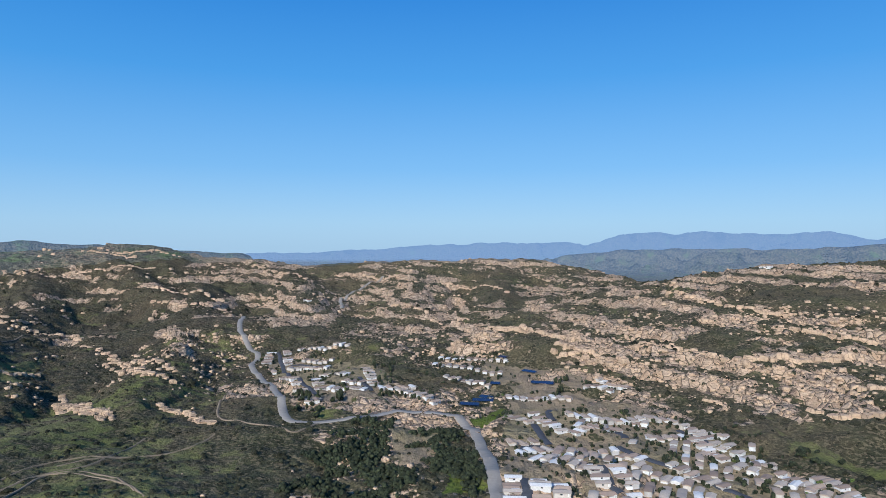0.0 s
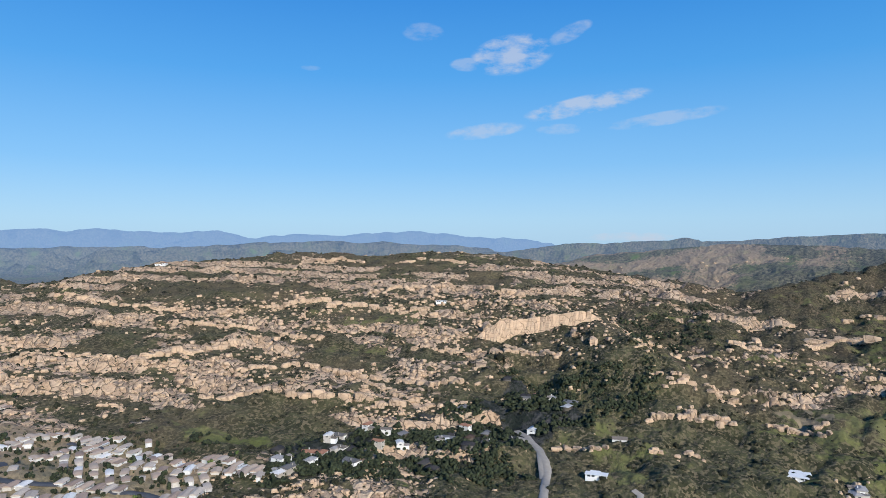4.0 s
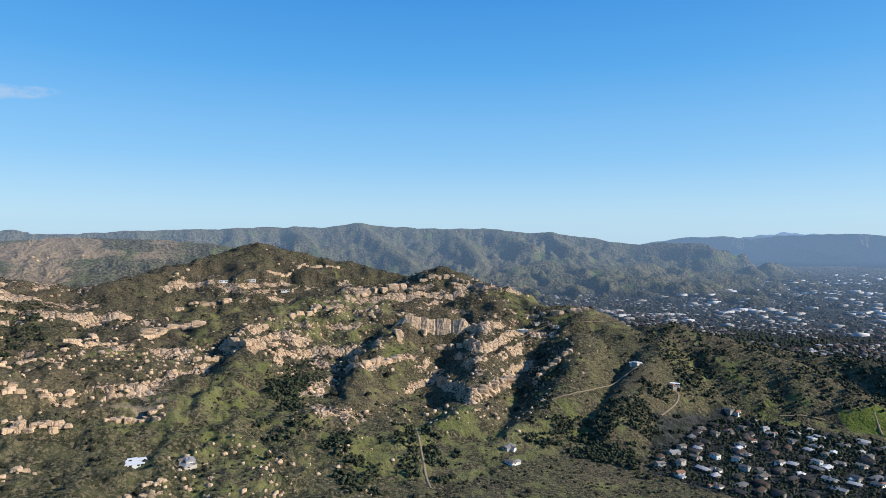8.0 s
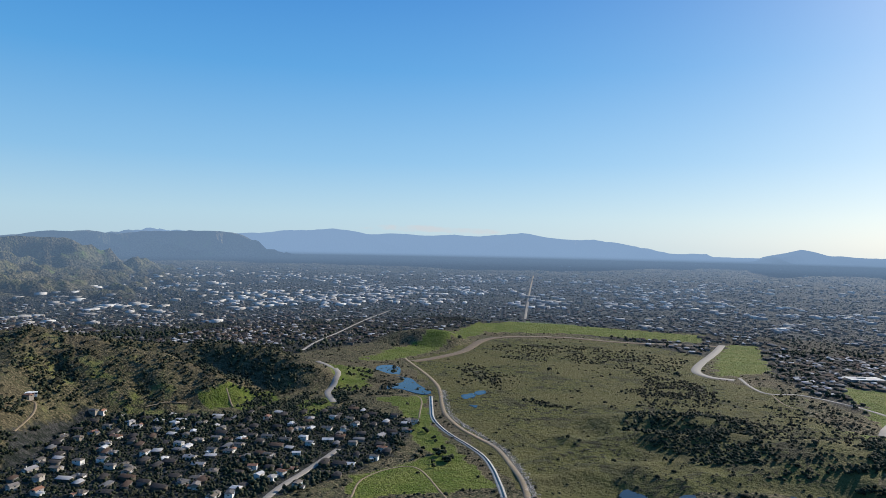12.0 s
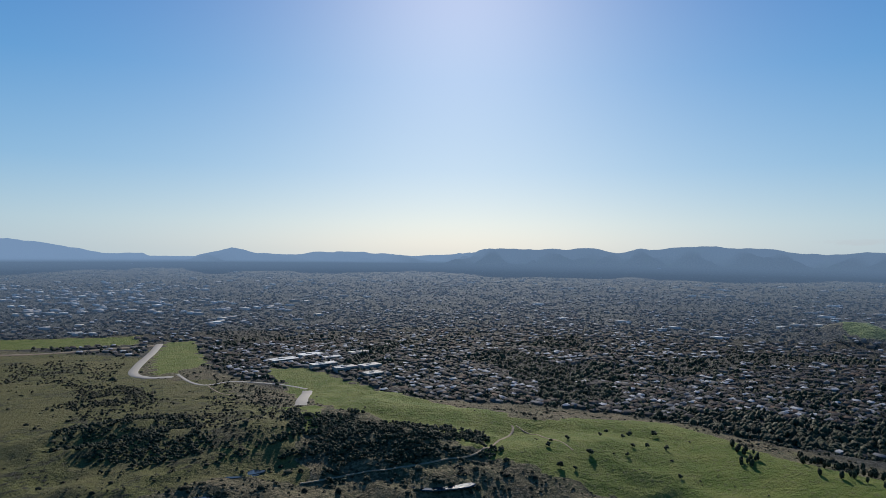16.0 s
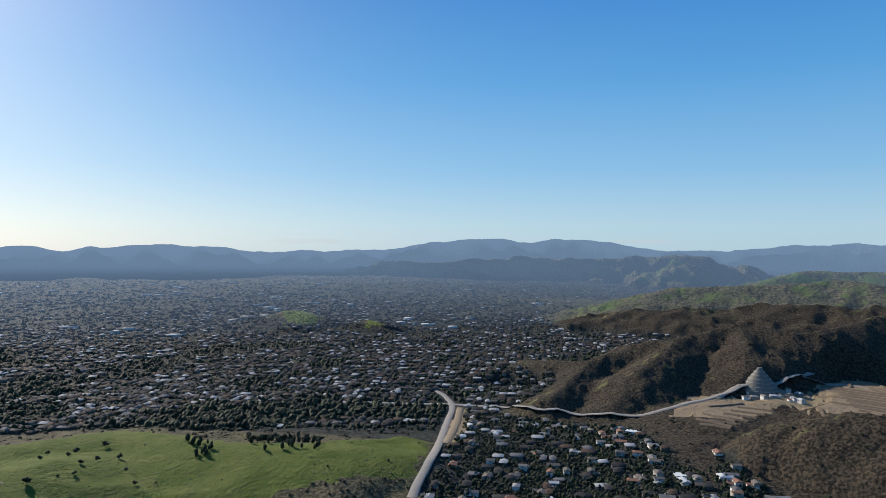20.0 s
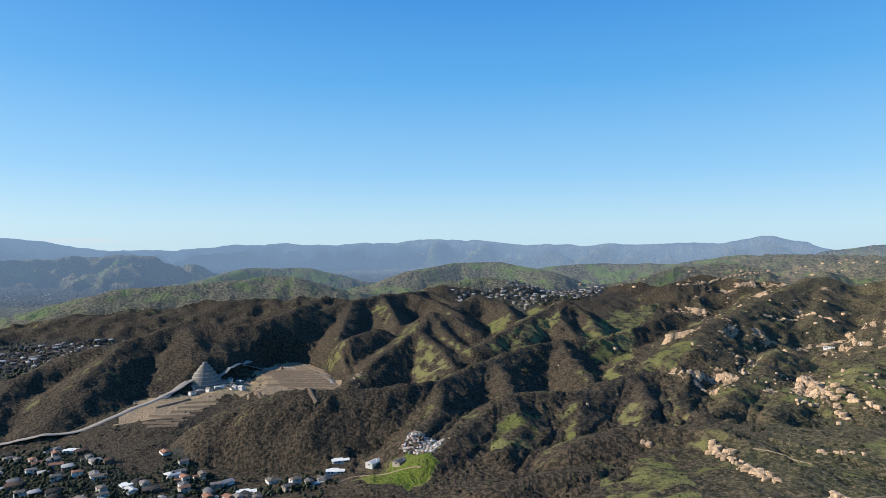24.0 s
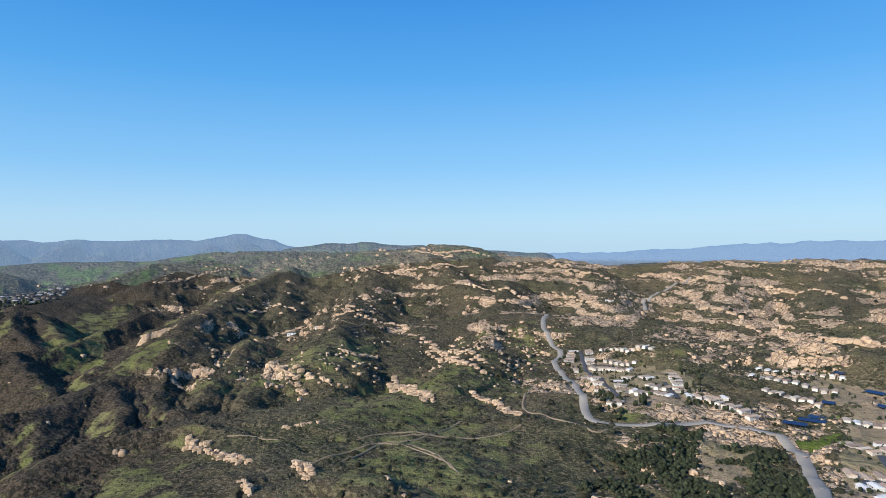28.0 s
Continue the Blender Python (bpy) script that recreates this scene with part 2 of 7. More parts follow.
    stone = k.mix(k.ramp(k.noise(7, 6, 0.72), (0.36, 0.7), (0.46, 0.0)), stone, STONE_DARK)
    stone = k.mix(k.ramp(joint.outputs["Distance"], (0.015, 0.9), (0.06, 0.0)), stone, (0.065, 0.052, 0.036))
    bare = k.math("ADD", k.math("MULTIPLY", riser, k.math("ADD", 0.20, k.math("MULTIPLY", k.field("hard"), 0.80))),
                  k.math("ADD", k.math("MULTIPLY", k.math("SUBTRACT", own.outputs[0], 0.5), 0.36), k.math("MULTIPLY", k.math("SUBTRACT", spots, 0.5), 0.8)))
    loose = k.math("MULTIPLY", k.ramp(lot.outputs[0], (0.80, 0.0), (0.82, 1.0)), k.ramp(pebble.outputs["Distance"], (0.38, 1.0), (0.46, 0.0)))
    bare = k.math("MAXIMUM", bare, k.math("MULTIPLY", loose, 0.62))
    bare = k.math("MULTIPLY", k.field("rock"), bare)
    shown = k.ramp(bare, (0.43, 0.0), (0.475, 1.0))
    col = k.mix(shown, col, stone)
    lump = k.math("MULTIPLY", shown, k.math("ADD", 0.4, k.ramp(joint.outputs["Distance"], (0.0, 0.0), (0.22, 1.0))))
    relief = k.math("ADD", k.math("ADD", fine, k.math("MULTIPLY", spots, 2.0)), k.math("MULTIPLY", lump, 0.7))
    return k.finish(col, 0.95, relief, 3.0, spec=0.1)


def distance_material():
    """Far country, a plain backdrop with blue haze painted in as glow."""
    k = Nodes("hazed_country")
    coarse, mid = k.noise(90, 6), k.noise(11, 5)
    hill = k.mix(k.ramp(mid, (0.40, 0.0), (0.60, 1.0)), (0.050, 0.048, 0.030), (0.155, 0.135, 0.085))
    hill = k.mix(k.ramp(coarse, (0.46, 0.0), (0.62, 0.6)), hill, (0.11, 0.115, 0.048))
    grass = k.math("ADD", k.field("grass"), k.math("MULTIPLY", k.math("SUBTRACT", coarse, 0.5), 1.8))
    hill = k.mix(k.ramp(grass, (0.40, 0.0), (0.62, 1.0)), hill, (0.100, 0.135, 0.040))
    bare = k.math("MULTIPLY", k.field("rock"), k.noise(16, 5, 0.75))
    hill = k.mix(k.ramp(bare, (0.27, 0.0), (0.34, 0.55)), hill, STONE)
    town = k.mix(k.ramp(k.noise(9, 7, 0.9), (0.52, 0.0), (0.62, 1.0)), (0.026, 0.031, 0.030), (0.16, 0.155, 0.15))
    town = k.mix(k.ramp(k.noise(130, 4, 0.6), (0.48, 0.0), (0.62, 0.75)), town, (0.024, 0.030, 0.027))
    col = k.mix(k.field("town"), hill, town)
    return k.finish(col, 0.95, k.math("ADD", mid, k.math("MULTIPLY", k.noise(75, 5, 0.6), 3.0)), 14.0, glow=k.haze_glow(), spec=0.1)


def plain_material(name, colour, other, size, rough=0.8, bump=0.0, spread=0.0, metal=0.0, spec=0.3, far=False):
    """A surface with two tones at a grain size; spread lets each object or island differ; far paints in haze glow."""
    k = Nodes(name)
    col = k.mix(k.ramp(k.noise(size, 5, 0.65), (0.35, 0.0), (0.68, 1.0)), colour, other)
    if spread:
        both = k.math("FRACT", k.math("ADD", k.n.new("ShaderNodeObjectInfo").outputs["Random"],
                                      k.n.new("ShaderNodeNewGeometry").outputs["Random Per Island"]))
        hsv = k.add("HueSaturation")
        k.put(hsv.inputs["Value"], k.math("ADD", 1.0 - spread, k.math("MULTIPLY", both, 2 * spread)))
        k.put(hsv.inputs["Color"], col)
        col = hsv.outputs[0]
    fine = k.noise(size * 0.3, 4)
    return k.finish(col, rough, fine if bump else None, bump, metal, glow=k.haze_glow() if far else None, spec=spec)


def palette_material(name, *tones, rough=0.75, grain=1.5, far=False):
    """Paint or tile whose tone is drawn from a set for each object and island; far paints in haze glow."""
    k = Nodes(name)
    both = k.math("FRACT", k.math("ADD", k.n.new("ShaderNodeObjectInfo").outputs["Random"],
                                  k.n.new("ShaderNodeNewGeometry").outputs["Random Per Island"]))
    node = k.ramp(both, *[((i + 0.02) / len(tones), t) for i, t in enumerate(tones)])
    node.node.color_ramp.interpolation = "CONSTANT"
    dirty = k.mix(k.ramp(k.noise(grain, 5, 0.7), (0.4, 0.0), (0.75, 0.35)), node, (0.12, 0.10, 0.08))
    return k.finish(dirty, rough, glow=k.haze_glow() if far else None, spec=0.04 if far else 0.15)


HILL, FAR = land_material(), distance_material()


def rock_material():
    """Sandstone: pale weathered beds, dark seams along them and upright joints."""
    k = Nodes("sandstone")
    lay = k.n.new("ShaderNodeMapping")
    lay.inputs["Scale"].default_value, lay.inputs["Rotation"].default_value = (0.12, 0.12, 0.9), (0.05, -0.06, 0)
    k.l.new(k.where(), lay.inputs["Vector"])
    beds = k.noise(1.6, 3, 0.6, lay.outputs[0])
    grain, stain = k.noise(1.1, 5, 0.7), k.noise(9.0, 4, 0.65)
    joint = k.add("TexVoronoi", Scale=1.0)
    joint.feature = "DISTANCE_TO_EDGE"
    tall = k.n.new("ShaderNodeMapping")
    tall.inputs["Scale"].default_value = (0.11, 0.11, 0.035)
    k.l.new(k.where(), tall.inputs["Vector"])
    k.l.new(tall.outputs[0], joint.inputs["Vector"])
    col = k.mix(stain, STONE, STONE_PALE)
    col = k.mix(k.ramp(beds, (0.30, 0.8), (0.42, 0.0)), col, STONE_DARK)
    col = k.mix(k.ramp(joint.outputs["Distance"], (0.01, 0.5), (0.035, 0.0)), col, (0.09, 0.068, 0.05))
    col = k.mix(k.ramp(stain, (0.60, 0.0), (0.75, 0.55)), col, (0.11, 0.10, 0.075))
    hsv = k.add("HueSaturation")
    k.put(hsv.inputs["Value"], k.math("ADD", 0.84, k.math("MULTIPLY", k.n.new("ShaderNodeObjectInfo").outputs["Random"], 0.3)))
    k.put(hsv.inputs["Color"], col)
    relief = k.math("ADD", k.math("ADD", k.math("MULTIPLY", grain, 0.5), beds), k.ramp(joint.outputs["Distance"], (0.0, 0.5), (0.05, 1.0)))
    return k.finish(hsv.outputs[0], 0.95, relief, 1.2, spec=0.1)


ROCK = rock_material()
LEAF = plain_material("oak_leaves", (0.010, 0.014, 0.008), (0.048, 0.056, 0.027), 1.6, 0.8, 0.6, 0.45, spec=0.15)
# oak leaves again, with painted haze glow growing over distance
HAZED_LEAF = plain_material("hazed_oak_leaves", (0.016, 0.022, 0.013), (0.040, 0.047, 0.023), 2.0, 0.8, 0.0, 0.45, spec=0.15, far=True)
LEAF_LIGHT = plain_material("bright_leaves", (0.056, 0.079, 0.019), (0.090, 0.112, 0.034), 2.0, 0.8, 0.0, 0.35, spec=0.15)
SCRUB = plain_material("chaparral_leaves", (0.014, 0.016, 0.009), (0.052, 0.050, 0.029), 1.5, 0.9, 0.5, 0.5, spec=0.1)
BARK = plain_material("bark", (0.10, 0.075, 0.055), (0.16, 0.13, 0.10), 0.3, 0.9, spec=0.1)
ASPHALT_PALE = plain_material("sun_bleached_asphalt", (0.223, 0.198, 0.169), (0.266, 0.241, 0.209), 5.0, 0.9)
ASPHALT = plain_material("asphalt", (0.045, 0.047, 0.055), (0.065, 0.067, 0.075), 4.0, 0.85)
DUST = plain_material("trodden_earth", (0.232, 0.172, 0.112), (0.168, 0.132, 0.084), 4.0, 0.95)
EARTH_BANK = plain_material("earth_bank", (0.108, 0.077, 0.050), (0.153, 0.113, 0.077), 6.0, 0.95)
CONCRETE = plain_material("concrete", (0.336, 0.320, 0.288), (0.272, 0.256, 0.232), 3.0, 0.9)
ROOF_PARK = palette_material("park_home_roof", (0.40, 0.31, 0.235), (0.33, 0.24, 0.18), (0.46, 0.385, 0.31), (0.62, 0.60, 0.57), (0.26, 0.19, 0.145), (0.37, 0.31, 0.255), (0.42, 0.31, 0.225))
WALL_PARK = palette_material("park_home_siding", (0.521, 0.507, 0.478), (0.465, 0.422, 0.366), (0.549, 0.542, 0.521), (0.388, 0.366, 0.338))
ROOF_TOWN = palette_material("house_roof", (0.130, 0.111, 0.092), (0.195, 0.170, 0.150), (0.104, 0.100, 0.098), (0.260, 0.127, 0.079), (0.273, 0.260, 0.254), (0.156, 0.130, 0.107), (0.520, 0.507, 0.494))
# house roof tones darkened for the backlit city, with painted haze glow
HAZED_ROOF = palette_material("hazed_house_roof", (0.036, 0.035, 0.037), (0.052, 0.049, 0.048), (0.030, 0.030, 0.033), (0.078, 0.052, 0.040), (0.140, 0.139, 0.142), (0.042, 0.039, 0.038), (0.340, 0.338, 0.340), far=True, rough=0.85)
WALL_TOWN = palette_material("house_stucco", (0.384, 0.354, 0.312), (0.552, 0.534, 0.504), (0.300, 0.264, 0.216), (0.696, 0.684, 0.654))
# stucco darkened likewise for backlit walls, with the same painted haze
HAZED_WALL = palette_material("hazed_house_stucco", (0.106, 0.096, 0.086), (0.149, 0.144, 0.134), (0.082, 0.072, 0.060), (0.192, 0.187, 0.178), far=True)
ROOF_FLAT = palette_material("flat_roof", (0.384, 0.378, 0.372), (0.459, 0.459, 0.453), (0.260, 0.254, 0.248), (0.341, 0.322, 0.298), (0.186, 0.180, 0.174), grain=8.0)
# flat roof tones repeated with painted haze glow mixed in
HAZED_FLAT = palette_material("hazed_flat_roof", (0.384, 0.378, 0.372), (0.459, 0.459, 0.453), (0.260, 0.254, 0.248), (0.341, 0.322, 0.298), (0.186, 0.180, 0.174), grain=8.0, far=True, rough=0.85)
TRIM = plain_material("white_trim", (0.684, 0.675, 0.648), (0.594, 0.585, 0.558), 1.0, 0.6)


def glass_material():
    k = Nodes("window_glass")
    return k.finish(k.mix(k.noise(2.0), (0.02, 0.026, 0.032), (0.035, 0.042, 0.05)), 0.08, spec=0.6)


def water_material():
    k = Nodes("pond_water")
    return k.finish(k.mix(k.noise(40), (0.012, 0.022, 0.032), (0.022, 0.030, 0.034)), 0.06, k.noise(3.0, 3), 0.05, spec=0.3)


def solar_material():
    k = Nodes("solar_panel")
    return k.finish(k.mix(k.noise(6.0), (0.010, 0.016, 0.045), (0.016, 0.026, 0.070)), 0.25, spec=0.5)


GLASS, WATER, SOLAR = glass_material(), water_material(), solar_material()
# rocky range on the north-west skyline
ridge(0.22, (-2237, 2426, 256), (-1911, 2567, 277), (-1680, 2605, 304), (-1496, 2601, 311), (-1349, 2680, 344), (-1169, 2654, 336), (-962, 2629, 294), (-744, 2595, 285), (-540, 2645, 254), (-371, 2674, 268), (-168, 2695, 277), (134, 2697, 280), (370, 2675, 280))
ridge(0.22, (153, 2696, 284), (336, 2679, 284), (474, 2556, 258), (615, 2423, 215))
# spurs of it
ridge(0.3, (-1334, 2575, 323), (-1015, 2175, 239), (-740, 1858, 179), (-532, 1615, 135))
ridge(0.3, (-1530, 2463, 281), (-1161, 1869, 194), (-951, 1469, 145))
ridge(0.3, (-627, 2575, 257), (-468, 2150, 212), (-354, 1765, 163))
ridge(0.28, (-145, 2646, 267), (-83, 2198, 210), (-99, 1797, 160))
ridge(0.28, (262, 2637, 278), (172, 2093, 197), (117, 1796, 160))
ridge(0.28, (98, 1497, 142), (241, 1430, 138), (300, 1265, 137), (310, 1107, 131))
ridge(0.28, (456, 2458, 239), (468, 1842, 180), (443, 1537, 151))
# big rocky hill
ridge(0.17, (662, 1993, 221), (780, 1842, 260), (863, 1749, 279), (1050, 1643, 285), (1162, 1628, 301), (1297, 1523, 301), (1360, 1466, 288), (1444, 1384, 301), (1562, 1249, 303), (1604, 1109, 287), (1639, 962, 266), (1657, 823, 248), (1685, 634, 222))
ridge(0.35, (1048, 1074, 211), (1108, 1011, 218), (1146, 888, 217), (1122, 714, 208), (1056, 570, 194), (949, 448, 173))
ridge(0.3, (341, 1461, 171), (543, 1344, 174), (707, 1150, 163), (786, 972, 148), (809, 775, 130), (775, 600, 118))
ridge(0.33, (87, 1297, 158), (311, 1138, 148), (472, 938, 132), (565, 764, 124), (628, 602, 114))
# rocky massif
ridge(0.3, (1398, 543, 130), (1524, 486, 163), (1699, 420, 217), (1928, 290, 256), (2097, 103, 311), (2100, -33, 276), (2040, -203, 243), (1972, -334, 214))
ridge(0.4, (1391, 156, 155), (1550, 1, 177), (1642, -164, 209), (1627, -275, 199), (1737, -387, 249), (1634, -468, 216), (1504, -545, 166), (1417, -652, 166), (1336, -682, 137), (1253, -730, 110))
ridge(0.58, (1447, 94, 158), (1146, 92, 117), (890, 134, 78), (744, 157, 66))
ridge(0.58, (1347, 382, 133), (1035, 308, 112), (803, 279, 92))
ridge(0.58, (1479, -251, 148), (1194, -120, 101), (1018, -68, 65), (876, -88, 38))
ridge(0.58, (1419, -420, 151), (1201, -345, 91), (1014, -273, 55), (934, -176, 39))
ridge(0.58, (1272, -585, 129), (1056, -455, 75), (945, -326, 35), (846, -244, 15))
ridge(0.45, (1275, -690, 102), (1315, -821, 136), (1216, -879, 117), (1100, -945, 88), (1000, -980, 54))
ridge(0.58, (1314, -821, 130), (1089, -613, 81), (961, -492, 48))
# low wooded hills by the reservoir
ridge(0.4, (1550, -914, 103), (1378, -995, 93), (1283, -1115, 69), (1206, -1198, 68), (1068, -1218, 66), (909, -1193, 47))
ridge(0.4, (1378, -996, 86), (1114, -847, 68))
ridge(0.45, (1115, -1756, 9), (1045, -1844, 33), (983, -1878, 45), (912, -1892, 42))
ridge(0.45, (1045, -1844, 33), (979, -1835, 14))
ridge(0.35, (1210, -2358, 22), (1153, -2441, 31), (1014, -2394, 20))
# green rises south of the reservoir
ridge(0.14, (-282, -1084, 61), (-429, -1035, 45), (-565, -967, 37), (-671, -934, 31), (-736, -818, 36), (-727, -687, 42), (-740, -512, 51))
ridge(0.25, (201, -1173, 26), (95, -1186, 36), (13, -1150, 37))
ridge(0.25, (-103, -1065, 51), (-183, -942, 52), (-277, -888, 67))
ridge(0.2, (-132, -1092, 50), (-187, -1104, 55))
ridge(0.16, (-85, -996, 66), (-186, -1033, 64))
ridge(0.16, (-423, -817, 47), (-551, -810, 47))
ridge(0.2, (-2295, -1772, 66), (-2266, -1645, 56))
ridge(0.2, (-2268, -1370, 46), (-2243, -1315, 43))
# dark hills to the south-west
ridge(0.54, (-1467, -588, 16), (-1514, -548, 41), (-1545, -486, 59), (-1486, -322, 76), (-1582, -238, 108), (-1594, -139, 126), (-1700, -11, 157), (-1657, 93, 145), (-1682, 161, 150), (-1827, 289, 178))
ridge(0.43, (-1594, -139, 126), (-1386, -197, 78), (-1261, -220, 41))
ridge(0.43, (-1486, -322, 76), (-1338, -336, 51), (-1253, -348, 40))
ridge(0.43, (-1700, -11, 155), (-1580, 7, 130))
ridge(0.53, (-1743, 155, 141), (-1828, 282, 153), (-1928, 450, 178), (-2003, 561, 187), (-2049, 650, 191), (-1954, 713, 171), (-1758, 721, 143))
ridge(0.64, (-1928, 450, 178), (-1738, 386, 144), (-1528, 317, 113))
ridge(0.64, (-2003, 561, 187), (-1774, 526, 154), (-1605, 496, 127))
ridge(0.64, (-1359, 243, 108), (-1414, 273, 121), (-1480, 345, 130), (-1544, 420, 137))
ridge(0.58, (-2192, 696, 182), (-2280, 812, 181), (-2088, 838, 148), (-1916, 860, 122))
ridge(0.61, (-1238, 284, 78), (-1288, 330, 92), (-1374, 396, 112), (-1478, 500, 139), (-1597, 583, 166), (-1559, 625, 157), (-1428, 627, 134))
ridge(0.64, (-1478, 500, 139), (-1340, 500, 117), (-1216, 487, 95))
ridge(0.64, (-1597, 583, 166), (-1457, 557, 137), (-1307, 555, 110))
ridge(0.58, (-1827, 683, 140), (-1924, 790, 160), (-1992, 885, 184), (-1887, 922, 164), (-1693, 863, 139))
ridge(0.61, (-1282, 563, 118), (-1378, 688, 141), (-1505, 832, 162), (-1588, 968, 188), (-1513, 975, 168), (-1367, 923, 138), (-1278, 895, 117))
ridge(0.66, (-1588, 968, 188), (-1451, 867, 157), (-1302, 823, 131))
ridge(0.66, (-1505, 832, 162), (-1360, 722, 133), (-1313, 683, 122))
ridge(0.61, (-1024, 54, 87), (-1024, 92, 98), (-1015, 123, 113), (-990, 194, 114), (-977, 274, 114), (-985, 333, 113), (-1009, 386, 111), (-1094, 469, 114), (-1130, 535, 118), (-1210, 642, 125), (-1253, 749, 129), (-1256, 856, 122), (-1338, 1016, 141), (-1398, 1180, 163))
ridge(0.66, (-1009, 386, 111), (-871, 325, 97), (-777, 262, 92))
ridge(0.66, (-1130, 535, 118), (-1031, 509, 109), (-947, 477, 94))
ridge(0.66, (-1253, 749, 129), (-1073, 679, 110), (-948, 634, 100))
ridge(0.54, (-714, 260, 88), (-750, 307, 97), (-794, 356, 104), (-841, 419, 116), (-849, 469, 116), (-845, 534, 112), (-893, 642, 114), (-961, 783, 114), (-1062, 943, 121), (-1141, 1049, 129))
ridge(0.58, (-841, 419, 116), (-751, 398, 102), (-692, 338, 91))
ridge(0.58, (-845, 534, 112), (-740, 476, 99), (-668, 422, 88))
ridge(0.58, (-916, 695, 114), (-770, 606, 107), (-657, 507, 97))
ridge(0.53, (-927, 823, 114), (-774, 664, 107), (-633, 582, 104))
ridge(0.48, (-639, 411, 107), (-642, 478, 115), (-612, 516, 117), (-573, 544, 122), (-510, 536, 123))
ridge(0.42, (-575, 281, 95), (-573, 328, 99), (-566, 378, 103))
ridge(0.48, (-940, 1038, 134), (-800, 827, 121), (-704, 682, 111), (-656, 587, 102))
ridge(0.48, (-763, 901, 123), (-671, 741, 112), (-601, 642, 100))
ridge(0.42, (-635, 486, 98), (-616, 526, 108), (-572, 545, 113), (-510, 563, 114), (-447, 565, 116), (-399, 551, 118))
ridge(0.42, (-342, 418, 129), (-313, 440, 136), (-279, 439, 138))
ridge(0.42, (-568, 799, 112), (-546, 690, 105), (-517, 610, 98))
ridge(0.3, (-1917, 1605, 206), (-1981, 1835, 243), (-1942, 2017, 264))
ridge(0.3, (-1761, 2177, 253), (-1460, 1777, 181), (-1206, 1468, 144))
ridge(0.3, (-2521, 966, 201), (-2542, 1174, 219), (-2390, 1255, 198))
ridge(0.42, (-2223, 1532, 197), (-2142, 1644, 220), (-2208, 1880, 262), (-2133, 2110, 280))
ridge(0.3, (-3136, 1028, 232), (-3340, 1343, 267), (-3242, 1565, 272), (-2853, 1658, 227))
ridge(0.25, (-2887, -270, 181), (-2894, 186, 208), (-2981, 335, 224), (-2869, 426, 214))
ridge(0.25, (-3631, 2111, 238), (-3437, 2414, 265), (-3067, 2568, 257), (-2630, 2602, 308), (-2284, 2652, 314), (-1859, 2727, 308), (-1541, 2805, 327))
ridge(0.3, (-934, 831, 144), (-1172, 1090, 157), (-1436, 1532, 187), (-1717, 2084, 235))
ridge(0.3, (-657, 882, 137), (-855, 1232, 144), (-1139, 1764, 180), (-1478, 2378, 252))
ridge(0.3, (-395, 809, 128), (-480, 1154, 129), (-612, 1586, 147), (-756, 2066, 209))
# far mountains
ridge(0.3, (-13939, -1303, 387), (-13991, -510, 366), (-14000, -2, 416), (-13912, 1565, 503), (-13763, 2565, 494), (-13607, 3293, 529), (-13372, 4145, 564), (-13114, 4901, 624), (-12709, 5872, 529), (-12103, 7036, 478), (-11456, 8047, 521), (-10883, 8807, 517), (-10031, 9766, 486), (-9545, 10242, 574), (-9050, 10681, 534), (-8718, 10954, 406))
ridge(0.3, (-3772, 4666, 323), (-3486, 4883, 379), (-3237, 5052, 386), (-3027, 5180, 361), (-2787, 5313, 341))
ridge(0.3, (-3461, 4901, 375), (-3166, 5096, 380), (-2812, 5300, 343), (-2062, 5635, 295), (-1774, 5732, 284))
ridge(0.3, (-5945, 20141, 189), (-3275, 20743, 274), (-1510, 20946, 346), (1187, 20966, 527), (2786, 20814, 490), (4168, 20582, 524))
ridge(0.3, (4839, 20435, 557), (5495, 20268, 730), (6292, 20035, 794), (7506, 19613, 818), (9174, 18890, 767), (10653, 18098, 796), (11213, 17756, 650))
ridge(0.12, (1640, 8849, 240), (2355, 8686, 287), (3341, 8357, 317), (3738, 7073, 330), (4465, 6638, 375))
ridge(0.3, (11001, 17888, 592), (12491, 16881, 664), (14282, 15395, 749), (15515, 14152, 778), (16293, 13249, 649), (17876, 11020, 417))
ridge(0.2, (2999, 7417, 281), (3838, 7019, 314), (4758, 6431, 362), (5587, 5726, 381), (6041, 5245, 340), (6401, 4798, 313))
ridge(0.25, (5201, 3899, 261), (5430, 3573, 314), (5652, 3210, 355), (5859, 2815, 353), (5995, 2511, 361), (6094, 2261, 388))
ridge(0.25, (5618, 3269, 344), (5917, 2690, 337), (6060, 2350, 331), (6206, 1934, 373), (6361, 1339, 400), (6428, 967, 420), (6479, 523, 440), (6500, 4, 446), (6495, -264, 437), (6473, -589, 495), (6427, -972, 454), (6333, -1464, 451), (6201, -1947, 437), (6035, -2413, 405), (5863, -2807, 352), (5670, -3178, 295), (5382, -3644, 309))
ridge(0.3, (6473, -589, 495), (5550, -744, 301), (4831, -817, 178))
ridge(0.3, (6333, -1464, 451), (5409, -1449, 281), (4711, -1349, 160))
ridge(0.3, (6201, -1947, 437), (5250, -1948, 284))
ridge(0.3, (6500, 4, 446), (5599, -89, 321))
ridge(0.3, (6035, -2413, 405), (5219, -2292, 261))
ridge(0.22, (3195, 1659, 276), (3356, 1302, 306), (3437, 1071, 328), (3398, 840, 324), (3350, 580, 317), (3280, 367, 300))
